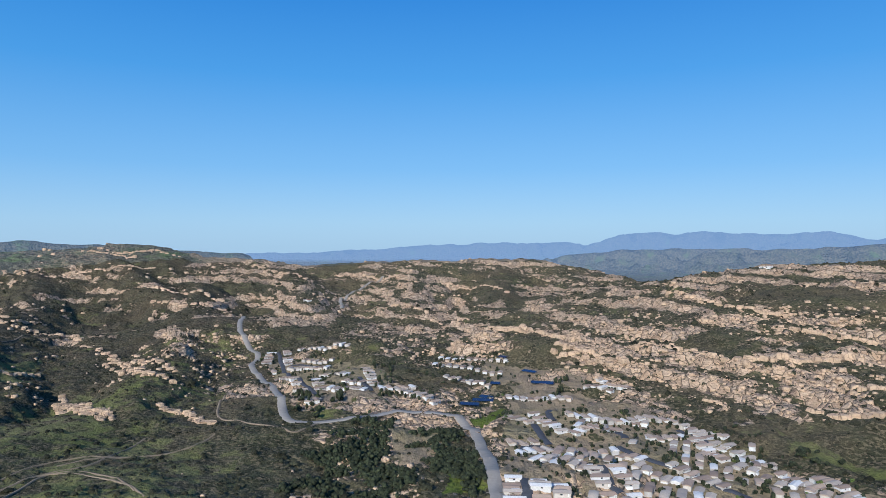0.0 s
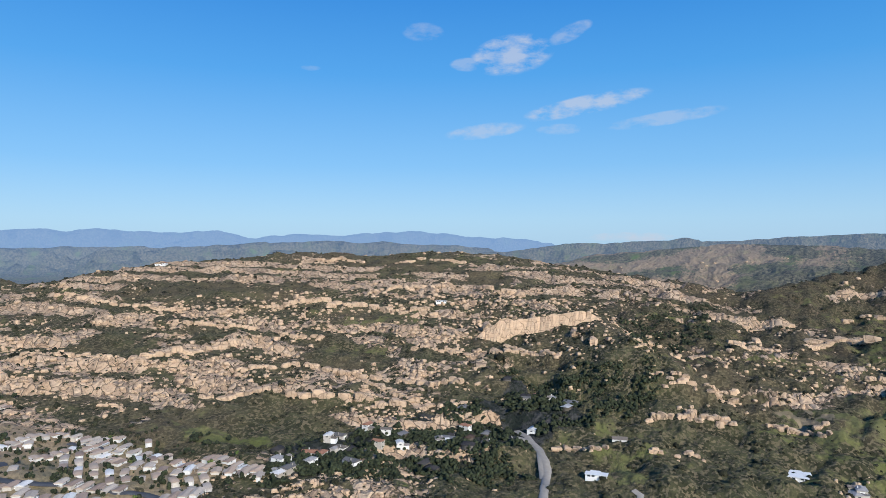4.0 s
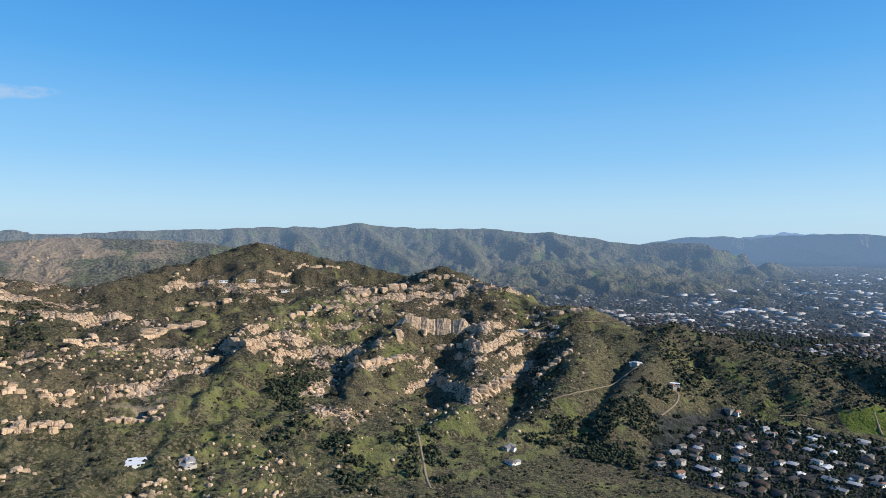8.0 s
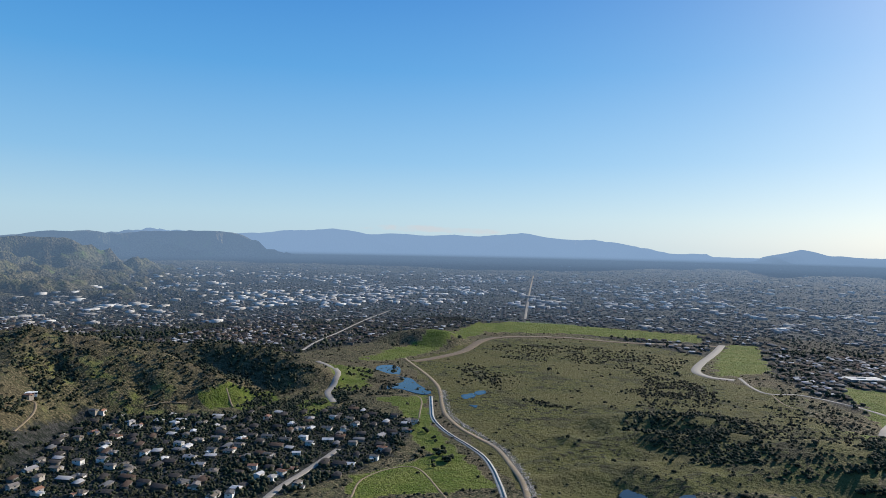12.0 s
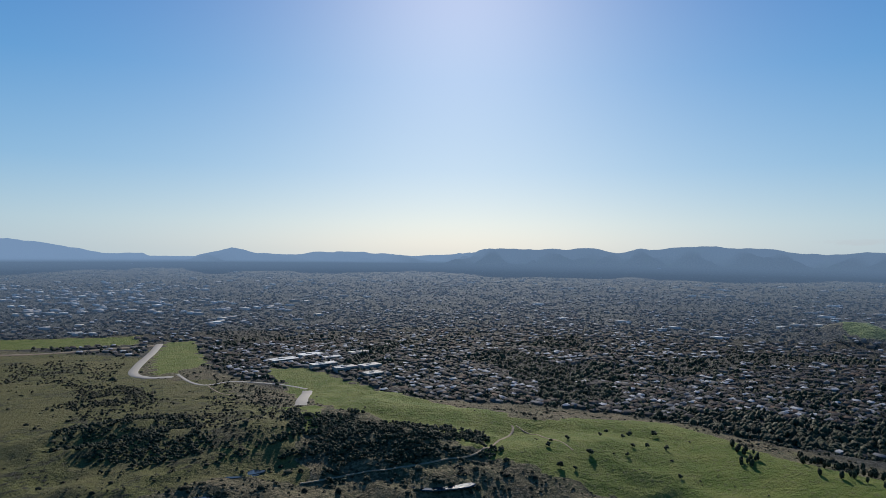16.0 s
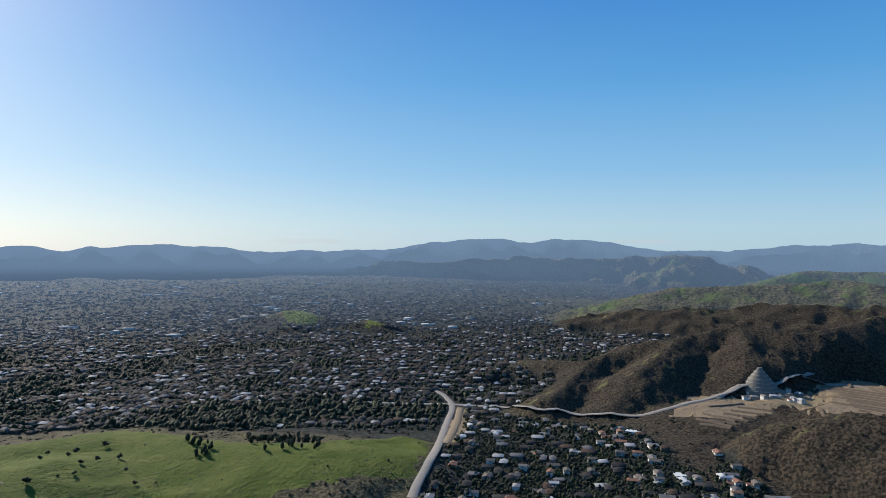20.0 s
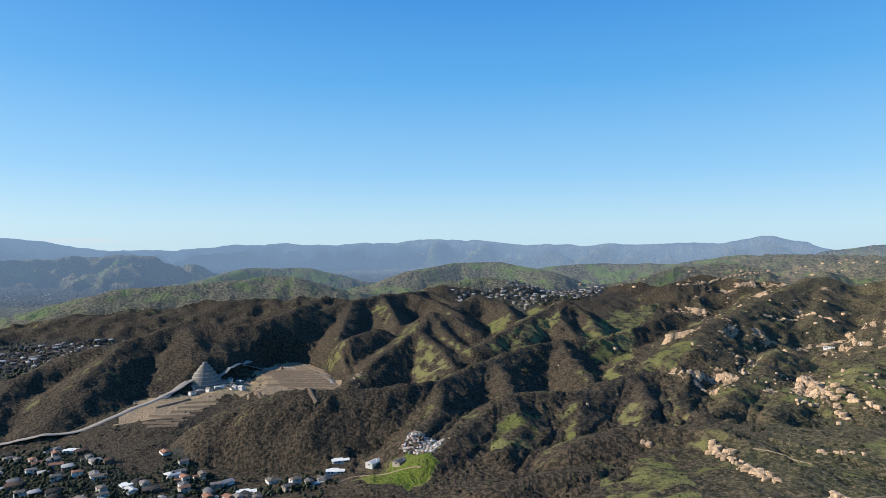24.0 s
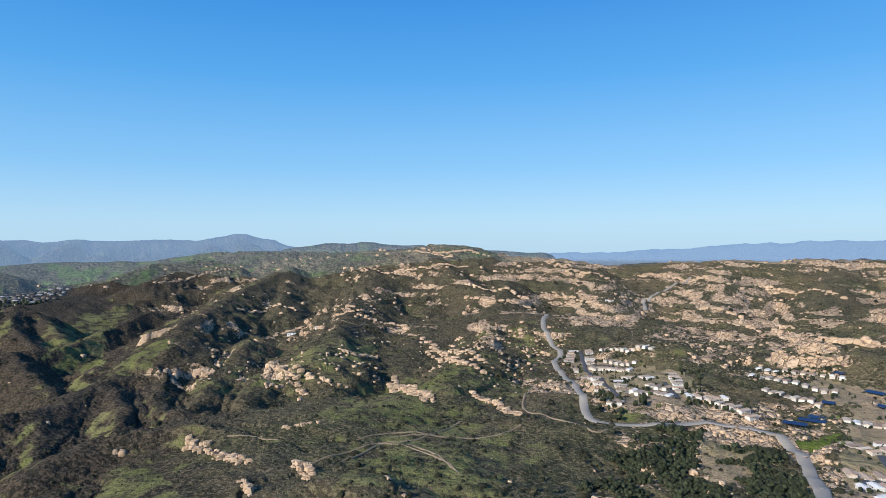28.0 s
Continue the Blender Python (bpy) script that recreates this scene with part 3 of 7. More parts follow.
ridge(0.08, (4174, -1391, 140), (4271, -1709, 186), (4148, -1988, 139), (4495, -2614, 152))
ridge(0.3, (10468, -5867, 274), (10135, -6425, 308), (9786, -6945, 378), (9218, -7683, 427), (8852, -8102, 436), (8237, -8727, 411))
ridge(0.3, (10343, -6084, 295), (9848, -6857, 387), (15416, -14260, 558), (14675, -15021, 504), (13888, -15752, 521), (13062, -16443, 682), (12346, -16988, 695), (11308, -17695, 604), (9782, -18583, 557), (8237, -19317, 613), (6706, -19901, 648), (5804, -20182, 574), (4779, -20449, 471), (3512, -20704, 330), (2704, -20825, 204))
ridge(0.2, (2703, -20825, 189), (1579, -20941, 168))
ridge(0.3, (-161, -15999, 212), (-730, -15983, 288), (-1321, -15945, 219), (-2103, -15861, 237), (-3151, -15687, 270), (-4606, -15323, 216), (-6092, -14795, 255), (-5870, -12710, 339), (-6931, -12164, 374), (-7749, -11660, 334), (-8046, -11457, 277), (-8431, -11176, 377), (-9165, -10583, 420), (-9842, -9956, 403), (-10310, -9471, 339), (-11384, -8149, 276), (-11928, -7329, 361), (-12256, -6767, 345), (-12653, -5992, 494))
ridge(0.3, (-11847, -7460, 353), (-12269, -6744, 431), (-12598, -6106, 532), (-13031, -5117, 575), (-13238, -4557, 590), (-13313, -4331, 544), (-13515, -3655, 642), (-13628, -3204, 620), (-13789, -2422, 494), (-13926, -1441, 395), (-13997, -294, 379))
ridge(0.25, (-7813, -4468, 213), (-7315, -3239, 217), (-8147, -2423, 269), (-7757, -1958, 241), (-7433, -1003, 285), (-6991, -351, 320))
ridge(0.25, (-3586, -315, 116), (-3699, 80, 179), (-4188, 317, 230), (-4244, 692, 235))
ridge(0.25, (-2698, 114, 126), (-2789, 248, 177), (-2874, 384, 208), (-2862, 467, 201))
# spurs that run down from the far ranges into the valley
spur_rng = np.random.default_rng(14)
for fall, crest in list(RIDGES):
    if np.hypot(crest[:, 0], crest[:, 1]).min() < 5000:
        continue
    for (ax, ay, az), (bx, by, bz) in zip(crest[:-1], crest[1:]):
        for f in np.arange(0.0, 1.0, max(0.34, 1300 / (np.hypot(bx - ax, by - ay) + 1))):
            x, y, z = ax + (bx - ax) * f, ay + (by - ay) * f, az + (bz - az) * f
            run, sway = spur_rng.uniform(0.05, 0.13), spur_rng.normal(0, 0.035)
            p, q = x - run * x - sway * y, y - run * y + sway * x
            ridge(0.42, (x, y, z - 12), ((x + p) / 2 + sway * 0.3 * y, (y + q) / 2 - sway * 0.3 * x, z * spur_rng.uniform(0.66, 0.82)), (p, q, z * spur_rng.uniform(0.25, 0.5)))
# levels of the low ground
basin((125, 676, 112.0), (-225, 1173, 100.0), (41, 549, 118.0), (-83, 675, 95.0), (-471, 1509, 160.0), (-723, 1232, 110.0), (-405, 617, 130.0), (376, 612, 95.0), (322, 805, 100.0), (-144, 1250, 150.0), (17, 1262, 105.0), (157, 1174, 120.0))
basin((451, 610, 85.0), (721, 515, 60.0), (860, 360, 60.0), (1423, 617, 90.0), (1768, 740, 150.0))
basin((1112, 355, 80.0), (744, 157, 60.0), (768, -449, 12.0), (765, 12, 35.0), (781, -189, 20.0), (970, -725, 5.0), (843, -828, 0.0), (3603, -2288, 5.0))
basin((785, -620, 5.0), (539, -854, 0.0), (272, -1085, 0.0), (725, -1717, 0.0), (275, -2400, 0.0), (2053, -1906, 0.0))
basin((-174, -1107, 0.0), (-416, -804, 5.0), (-388, -2488, 0.0), (-1241, -1382, 0.0), (-1080, -642, 5.0))
basin((-1848, -1714, 0.0), (-842, -288, 15.0), (-1224, -307, 10.0), (-1256, -62, 35.0), (-1523, 136, 60.0), (-911, -11, 35.0), (-1278, -570, 2.0), (-1248, -488, 5.0), (-1224, -643, 2.0), (-1859, -1019, 5.0), (-5321, -674, 10.0), (-1801, 77, 60.0))
basin((-960, 55, 30.0), (-1373, 174, 60.0), (-2396, 91, 15.0), (-644, 304, 70.0), (-380, 406, 125.0), (-379, 599, 115.0), (-2191, 967, 10.0), (-2854, 2040, 40.0), (-4389, 2072, 20.0), (-1374, 526, 20.0), (-1010, 646, 60.0), (-5926, 148, 10.0), (-6691, 1619, 30.0))
basin((-2449, 1005, 165.0), (-2267, 1109, 165.0), (-2056, 1182, 168.0), (-2202, 1447, 172.0))
basin((-272, 472, 125.0), (-250, 681, 110.0), (-711, 862, 80.0), (-518, 1247, 90.0), (-1034, 1796, 110.0))
# graded building pads
pad(60, (-1260, 96), (-1523, 129), (-1626, 191), (-1634, 239), (-1464, 296), (-1273, 283), (-1225, 189))
pad(42, (-1131, -80), (-1274, -79), (-1400, -4), (-1480, 113), (-1348, 103), (-1236, 28), (-1128, -13))
pad(52, (-1326, -15), (-1423, 79), (-1509, 122), (-1322, 107))
# land cover by area, in plan
area("grass", (498, -747), (459, -816), (435, -891), (360, -858), (296, -793), (444, -667))
area("grass", (949, -945), (919, -1087), (840, -1020), (860, -949), (953, -902))
area("grass", (810, -1046), (774, -1104), (701, -974), (754, -957))
area("grass", (699, -1136), (617, -1208), (511, -1024), (376, -877), (391, -836), (533, -965), (618, -1096))
area("grass", (952, -1446), (992, -1686), (959, -1832), (998, -2356), (860, -2573), (190, -2598), (174, -2381), (594, -2342), (879, -2171), (870, -1883), (874, -1623), (886, -1537))
area("grass", (1009, -1373), (854, -1385), (751, -1186), (798, -1148))
area("grass", (142, -2250), (3, -2388), (-19, -1833), (88, -1718))
area("grass", (-165, -1734), (-261, -1715), (-366, -1430), (-437, -1107), (-500, -1021), (-453, -923), (-340, -971), (-223, -1065), (-187, -1454))
area("grass", (-259, -1030), (-391, -1041), (-508, -982), (-684, -935), (-731, -800), (-740, -645), (-897, -436), (-836, -406), (-494, -650), (-370, -814))
area("grass", (-121, -1270), (-198, -1104), (-164, -953), (-108, -958))
area("grass", (105, -2385), (3, -2413), (-27, -1841), (78, -1786))
area("grass", (-600, -978), (-752, -934), (-737, -610), (-965, -465), (-749, -385), (-627, -510), (-468, -762))
area("grass", (-2633, -2081), (-2697, -1973), (-2197, -1546), (-2144, -1681))
area("grass", (-2261, -1377), (-2537, -1464), (-2208, -1265), (-2185, -1320))
area("meadow", (-787, 972), (-736, 1220), (-634, 987), (-651, 856))
area("meadow", (-973, 733), (-1081, 905), (-1039, 938), (-902, 767))
area("meadow", (-1299, 600), (-1487, 847), (-1496, 904), (-1361, 782), (-1170, 601))
area("meadow", (-1768, 1241), (-1808, 1462), (-1325, 1016), (-1383, 970))
area("meadow", (-6552, -239), (-4193, 383), (-10626, 2747), (-3983, 899), (-2758, 159))
area("meadow", (-780, 376), (-790, 440), (-695, 380), (-689, 318))
area("meadow", (-608, 410), (-555, 471), (-402, 372), (-461, 323))
area("meadow", (-566, 868), (-546, 1039), (-407, 738), (-491, 719))
area("grass", (963, -921), (945, -997), (901, -960), (920, -903))
area("meadow", (1644, 67), (1575, -239), (1465, -210), (1401, -46), (1397, 46))
area("meadow", (898, -30), (1049, -254), (947, -390), (880, -380), (788, -205), (779, -79))
area("meadow", (1006, 249), (1008, 144), (879, 152), (845, 221))
area("meadow", (-713, 1061), (-713, 1110), (-603, 933), (-620, 922))
area("meadow", (-183, 875), (-75, 936), (-62, 855), (-153, 832))
area("grass", (9, 632), (35, 623), (37, 566), (-2, 546))
area("grass", (34, 851), (117, 934), (82, 826), (47, 823))
area("meadow", (-76, 851), (-17, 841), (-29, 767), (-59, 727))
area("meadow", (-746, 913), (-687, 1007), (-622, 880), (-671, 842))
area("meadow", (-1426, 916), (-1712, 1318), (-1049, 785), (-1169, 772))
area("meadow", (-571, 885), (-414, 814), (-368, 638), (-463, 621))
area("meadow", (-324, 434), (-329, 646), (-238, 649), (-192, 496), (-291, 419))
area("meadow", (-1021, 809), (-1187, 996), (-933, 760))
area("meadow", (406, 744), (465, 651), (431, 627), (375, 715))
area("meadow", (679, 370), (713, 299), (633, 278), (618, 331))
area("grass", (-740, 171), (-751, 244), (-691, 265), (-656, 213))
area("dirt", (-766, 232), (-792, 262), (-742, 290), (-716, 262))
area("dirt", (-1360, -98), (-1419, -18), (-1471, 22), (-1526, 106), (-1567, 256), (-957, 157), (-1340, 76), (-1218, -16), (-1207, -114), (-1244, -118))
area("dirt", (-1449, 76), (-1478, 113), (-1545, 138), (-1611, 205), (-1573, 275), (-1514, 281), (-1406, 296), (-1242, 318), (-1217, 302), (-1268, 231), (-1261, 128), (-1368, 72))
area("dirt", (96, 960), (249, 918), (327, 739), (362, 634), (399, 594), (399, 594), (44, 533), (78, 784))
area("dirt", (68, 1193), (170, 1127), (276, 986), (170, 916), (80, 969))
area("dirt", (-64, 792), (4, 808), (-2, 659), (-47, 651))
area("dirt", (-334, 1241), (-175, 1243), (-86, 1065), (-81, 909), (-192, 882))
area("dirt", (-1229, -523), (-1183, -462), (-942, -415), (-1053, -475))
area("dirt", (1420, -528), (1385, -596), (1333, -561), (1384, -488))
area("dirt", (1006, 253), (988, 178), (933, 176), (935, 231))
area("wet", (849, -1541), (824, -2039), (443, -2275), (109, -2322), (136, -1713), (51, -1648), (-46, -1636), (-91, -1383), (-162, -1111), (-131, -885), (248, -770), (492, -1064))
area("wet", (46, -1062), (-137, -866), (-130, -820), (37, -883))
area("town", (972, -569), (1033, -743), (921, -860), (679, -1058), (545, -1034), (496, -870), (504, -747), (525, -622), (792, -464))
area("town", (-708, -356), (-1223, -539), (-1133, -160), (-798, -16), (-776, 54), (-830, 136), (-808, 133))
area("town", (-1050, -38), (-779, 71), (-807, 150), (-761, 124), (-795, -29))
area("town", (431, 627), (530, 602), (676, 550), (754, 496), (684, 428), (489, 469), (389, 546))
area("town", (-2453, 950), (-2391, 1169), (-2741, 1735), (-2165, 1503), (-1919, 1237), (-1955, 1059), (-1915, 907))
area("town", (800, 565), (807, 476), (759, 414), (660, 420), (687, 486))


def land_height(x, y):
    """Height of the land at places in plan."""
    d = np.hypot(x, y)
    top, bottom = 0.0, 0.0
    for px, py, pz in LOWS:
        w = 1.0 / ((x - px) ** 2 + (y - py) ** 2 + 60.0 ** 2) ** 1.5
        top, bottom = top + w * pz, bottom + w
    h = top / bottom
    h = h + fbm(x, y, 260, 3, 3) * smooth(5, 60, h) * 7
    wx, wy = fbm(x, y, 330, 3, 11) * 38, fbm(x, y, 330, 3, 12) * 38
    warp = smooth(4500, 2500, d)
    x2, y2 = x + wx * warp, y + wy * warp
    gully = np.abs(perlin(x / 150, y / 150, 21)) + 0.5 * np.abs(perlin(x / 70, y / 70, 22))
    for fall, crest in RIDGES:
        far = np.hypot(crest[:, 0], crest[:, 1]).min()
        scale = max(1.0, far / 2500)
        reach = (crest[:, 2].max() + 60) / fall + 200
        lo, hi = crest[:, :2].min(0) - reach, crest[:, :2].max(0) + reach
        m = (x > lo[0]) & (x < hi[0]) & (y > lo[1]) & (y < hi[1])
        if not m.any():
            continue
        # no warp at the crest itself, so that the crest keeps its line
        xs, ys = x[m], y[m]
        folds = gully[m] if scale < 1.5 else np.abs(perlin(xs / (170 * scale), ys / (170 * scale), 25)) + 0.6 * np.abs(perlin(xs / (70 * scale), ys / (70 * scale), 26))
        best = np.full(xs.shape, -1e9)
        for (ax, ay, az), (bx, by, bz) in zip(crest[:-1], crest[1:]):
            ux, uy = bx - ax, by - ay
            L2 = ux * ux + uy * uy + 1e-6
            t = np.clip(((xs - ax) * ux + (ys - ay) * uy) / L2, 0, 1)
            dd = np.hypot(xs - ax - t * ux, ys - ay - t * uy)
            near = smooth(12 * scale, (160 if scale < 1.5 else 75) * scale, dd)
            dd = np.hypot(xs + wx[m] * warp[m] * near - ax - t * ux, ys + wy[m] * warp[m] * near - ay - t * uy)
            r = (14.0 if fall < 0.4 else 20.0) * scale
            best = np.maximum(best, az + t * (bz - az) - fall * (np.sqrt(dd * dd + r * r) - r)
                              - near * folds * (30 * min(1.0, fall / 0.3) * (0.75 if fall > 0.4 else 1) if scale < 1.5 else 66 * scale))
        k = 7.0 * scale
        hm = h[m]
        h[m] = 0.5 * (hm + best + np.sqrt((hm - best) ** 2 + k * k)) - k * 0.2 * (np.abs(hm - best) < k)
    for level, outline in PADS:
        near = np.hypot(x - outline[:, 0].mean(), y - outline[:, 1].mean()) < 500
        grow = np.zeros(x.shape)
        for a in np.arange(24) * np.pi / 12:
            r = (12, 30, 50)[int(round(a * 12 / np.pi)) % 3]
            grow[near] += inside(outline, x[near] + r * np.cos(a), y[near] + r * np.sin(a)) / 24
        grow = smooth(0.0, 0.75, grow)
        h = h * (1 - grow) + level * grow
    return h


def rockiness(x, y):
    """How much bare sandstone shows, 0 to 1, in plan."""
    a = np.degrees(np.arctan2(x, y)) % 360
    d = np.hypot(x, y)
    north = smooth(292, 318, a) + smooth(122, 106, a) * (a < 200)
    summit = smooth(78, 84, a) * smooth(108, 100, a) * smooth(1800, 1950, d)
    return np.clip(north, 0, 1) * smooth(4600, 3600, d) * (1 - 0.35 * summit) * (1 - 0.85 * smooth(285, 295, a) * smooth(352, 342, a) * smooth(1050, 800, d))


BED = 21.0


def bed_of(x, y, h):
    """Which sandstone bed crops out at a place: layers that dip away, gently bent."""
    a = (np.degrees(np.arctan2(x, y)) + 180) % 360 - 180
    west, east = smooth(-28, -42, a), smooth(60, 76, a)
    tilt = (1 - east) * (0.032 * x - 0.012 * y) + east * (0.03 * x + 0.03 * y + 25) + west * 0.10 * x
    return (h + tilt + fbm(x, y, 420, 3, 31) * 15 + fbm(x, y, 90, 2, 33) * 3.5) / BED


def hardness(x, y, s):
    """How boldly a bed stands out, pinching in and out along its length."""
    n = np.floor(s).astype(np.int64)
    own = lattice(n * 7 + 3, n * 3 + 1, 77)
    return np.clip(0.15 + 0.75 * own + 0.75 * perlin(x / 190 + n * 5.7, y / 190 - n * 3.1, 43) + 0.35 * perlin(x / 60 + n * 2.7, y / 60, 44), 0, 1.1)


SPOKE_AT = np.radians(np.concatenate([np.arange(0, 118, 0.15), np.arange(118, 246, 0.32), np.arange(246, 285, 0.2), np.arange(285, 359.9, 0.15)]))
SPOKES = len(SPOKE_AT)
SPOKE_END = np.append(SPOKE_AT, 2 * np.pi)
RINGS = np.concatenate([[1, 120, 240, 330], 360 * np.exp(np.arange(0, 264) * 0.0076), 2670 * np.exp(np.arange(1, 122) * 0.0176)])
NEAR_RINGS = int((RINGS < 2640).sum())
ring_i, spoke_i = np.meshgrid(RINGS, SPOKE_AT, indexing="ij")
GX, GY = ring_i * np.sin(spoke_i), ring_i * np.cos(spoke_i)
GZ = land_height(GX.ravel(), GY.ravel())
gx, gy = GX.ravel(), GY.ravel()
turned = np.degrees(np.arctan2(gx, gy)) % 360
rocky = rockiness(gx, gy)
massif = smooth(60, 70, turned) * smooth(116, 108, turned)
raised = smooth(0, 25, GZ - 70 + 35 * massif)
# ravines cut into the burnt hills and the massif
cut = smooth(243, 255, turned) * smooth(335, 310, turned) + 0.6 * massif + 0.35 * smooth(300, 320, turned)
tall = GZ.reshape(GX.shape)
rise = np.hypot(np.gradient(tall, axis=0) / np.gradient(ring_i, axis=0), np.gradient(tall, axis=1) / (ring_i * 0.0032)).ravel()
GZ = GZ - cut * smooth(0.10, 0.42, rise) * (4 * np.abs(perlin(gx / 85, gy / 85, 83)) + 5 * np.abs(perlin(gx / 37, gy / 37, 84)) + 3.5 * np.abs(perlin(gx / 17, gy / 17, 85))) * smooth(3600, 2300, ring_i.ravel())
bed_level = bed_of(gx, gy, GZ)
ledges = rocky * raised * smooth(-0.55, 0.15, fbm(gx, gy, 300, 2, 41))
hard = hardness(gx, gy, bed_level)
step_in = bed_level - np.floor(bed_level)
shelf = np.where(step_in < 0.52, step_in * 0.30, 0.156 + (1 - (1 - (step_in - 0.52) / 0.48) ** 2.2) * 0.844)
GZ = GZ + (shelf - step_in) * BED * ledges * np.clip(hard * 1.15, 0.1, 1.1)
# upright joints and rounded blocks in the risers
riser = smooth(0.45, 0.6, step_in) * ledges * hard
GZ = GZ - riser * (4.0 * smooth(0.16, 0.0, np.abs(perlin(gx / 24, gy / 24, 87))) - 2.4 * perlin(gx / 11, gy / 11, 88))
far_wear = smooth(4500, 12000, ring_i.ravel())
GZ = GZ + fbm(gx, gy, 1500, 5, 55) * 60 * far_wear * smooth(30, 250, GZ)
GZ = GZ + fbm(gx, gy, 520, 4, 57) * 22 * smooth(3300, 5000, ring_i.ravel()) * smooth(80, 260, GZ)
built = np.any([inside(o, gx, gy) for _, o in PADS], axis=0)
GZ = GZ + ~built * fbm(gx, gy, 46, 4, 51) * (3.0 + 2.5 * rocky + 3.0 * massif) * smooth(20, 90, GZ) * smooth(4000, 2500, ring_i.ravel())
GZ = np.where(ring_i.ravel() < 340, np.minimum(GZ, 120), GZ)
GZ = GZ.reshape(GX.shape)


def ground_z(x, y):
    """Height of the ground sheet itself."""
    x, y = np.asarray(x, float), np.asarray(y, float)
    d, a = np.hypot(x, y), np.arctan2(x, y) % (2 * np.pi)
    i = np.clip(np.searchsorted(RINGS, d) - 1, 0, len(RINGS) - 2)
    f = np.clip((d - RINGS[i]) / (RINGS[i + 1] - RINGS[i]), 0, 1)
    j = np.clip(np.searchsorted(SPOKE_AT, a, side="right") - 1, 0, SPOKES - 1)
    g, k = (a - SPOKE_AT[j]) / (SPOKE_END[j + 1] - SPOKE_AT[j]), (j + 1) % SPOKES
    return (GZ[i, j] * (1 - g) + GZ[i, k] * g) * (1 - f) + (GZ[i + 1, j] * (1 - g) + GZ[i + 1, k] * g) * f


def sheet(name, first, last, material, fields):
    """Rings first to last of the land as one mesh object."""
    n = last - first + 1
    x, y, z = squeeze(GX[first:last + 1].ravel(), GY[first:last + 1].ravel(), GZ[first:last + 1].ravel())
    me = bpy.data.meshes.new(name)
    i, j = np.meshgrid(np.arange(n - 1), np.arange(SPOKES), indexing="ij")
    k = (j + 1) % SPOKES
    quads = np.stack([i * SPOKES + j, i * SPOKES + k, (i + 1) * SPOKES + k, (i + 1) * SPOKES + j], -1).reshape(-1, 4)[:, ::-1]
    me.vertices.add(n * SPOKES)
    me.vertices.foreach_set("co", np.stack([x, y, z], -1).ravel())
    me.loops.add(quads.size)
    me.loops.foreach_set("vertex_index", quads.ravel().astype(np.int32))
    me.polygons.add(len(quads))
    me.polygons.foreach_set("loop_start", np.arange(0, quads.size, 4, dtype=np.int32))
    me.update(calc_edges=True)
    me.polygons.foreach_set("use_smooth", np.ones(len(quads), bool))
    for key, value in fields.items():
        at = me.attributes.new(key, "FLOAT", "POINT")
        at.data.foreach_set("value", value.reshape(GX.shape)[first:last + 1].ravel().astype(np.float32))
    me.materials.append(material)
    return new(name, me)


def cover(kind, x, y):
    """1 where an area of that kind lies, with a frayed edge."""
    d = np.hypot(x, y)
    wx, wy = x + fbm(x, y, 30, 2, 71) * 9 * d / 1000, y + fbm(x, y, 30, 2, 72) * 9 * d / 1000
    out = np.zeros(x.shape)
    for k, outline in AREAS:
        if k == kind:
            lo, hi = outline.min(0) - 60, outline.max(0) + 60
            m = (x > lo[0]) & (x < hi[0]) & (y > lo[1]) & (y < hi[1])
            if m.any():
                out[m] = np.maximum(out[m], inside(outline, wx[m], wy[m]))
    return out


def valley_town(x, y, z):
    """Where the suburbs of the valley floor spread."""
    a, d = np.degrees(np.arctan2(x, y)) % 360, np.hypot(x, y)
    flat = smooth(60, 30, z) * smooth(98, 106, a) * smooth(305, 290, a)
    edge = np.interp(a, [95, 110, 122, 128, 140, 150, 160, 170, 178, 185, 195, 205, 215, 225, 235, 243, 252, 265, 275, 300],
                     [2400, 2200, 2000, 1850, 1750, 2100, 2600, 2250, 1950, 1500, 1320, 1300, 1250, 1120, 1050, 950, 1330, 1500, 2300, 3000])
    return flat * smooth(0, 60, d - edge)


# what grows where
bearing, away = np.degrees(np.arctan2(gx, gy)) % 360, np.hypot(gx, gy)
town = np.maximum(valley_town(gx, gy, GZ.ravel()), cover("town", gx, gy))
meadow = cover("meadow", gx, gy)
lawn, marsh = cover("grass", gx, gy), cover("wet", gx, gy)
lean_x, lean_y = (ground_z(gx + 9, gy) - ground_z(gx - 9, gy)) / 18, (ground_z(gx, gy + 9) - ground_z(gx, gy - 9)) / 18
soil = cover("dirt", gx, gy) * smooth(0.42, 0.24, np.hypot(lean_x, lean_y))
mottle = fbm(gx, gy, 240, 3, 61)
green = 0.22 + 0.22 * mottle + 0.13 * smooth(70, 84, bearing) * smooth(140, 125, bearing) * smooth(1900, 1500, away) + 0.13 * smooth(308, 318, bearing) * smooth(348, 338, bearing) * smooth(1900, 1300, away)
burnt = smooth(246, 256, bearing) * smooth(322, 308, bearing)
sunny = (0.35 * lean_x + 0.93 * lean_y) + 0.18 * fbm(gx, gy, 170, 3, 66)
green = green + burnt * (0.38 * smooth(0.10, 0.55, sunny) * smooth(-0.25, 0.4, fbm(gx, gy, 330, 2, 67)) * smooth(600, 1100, away + 900 * (bearing > 296)) - 0.06)
green = green + 0.20 * smooth(2400, 2900, away) * smooth(250, 262, bearing) * smooth(322, 312, bearing) * smooth(7000, 5200, away)
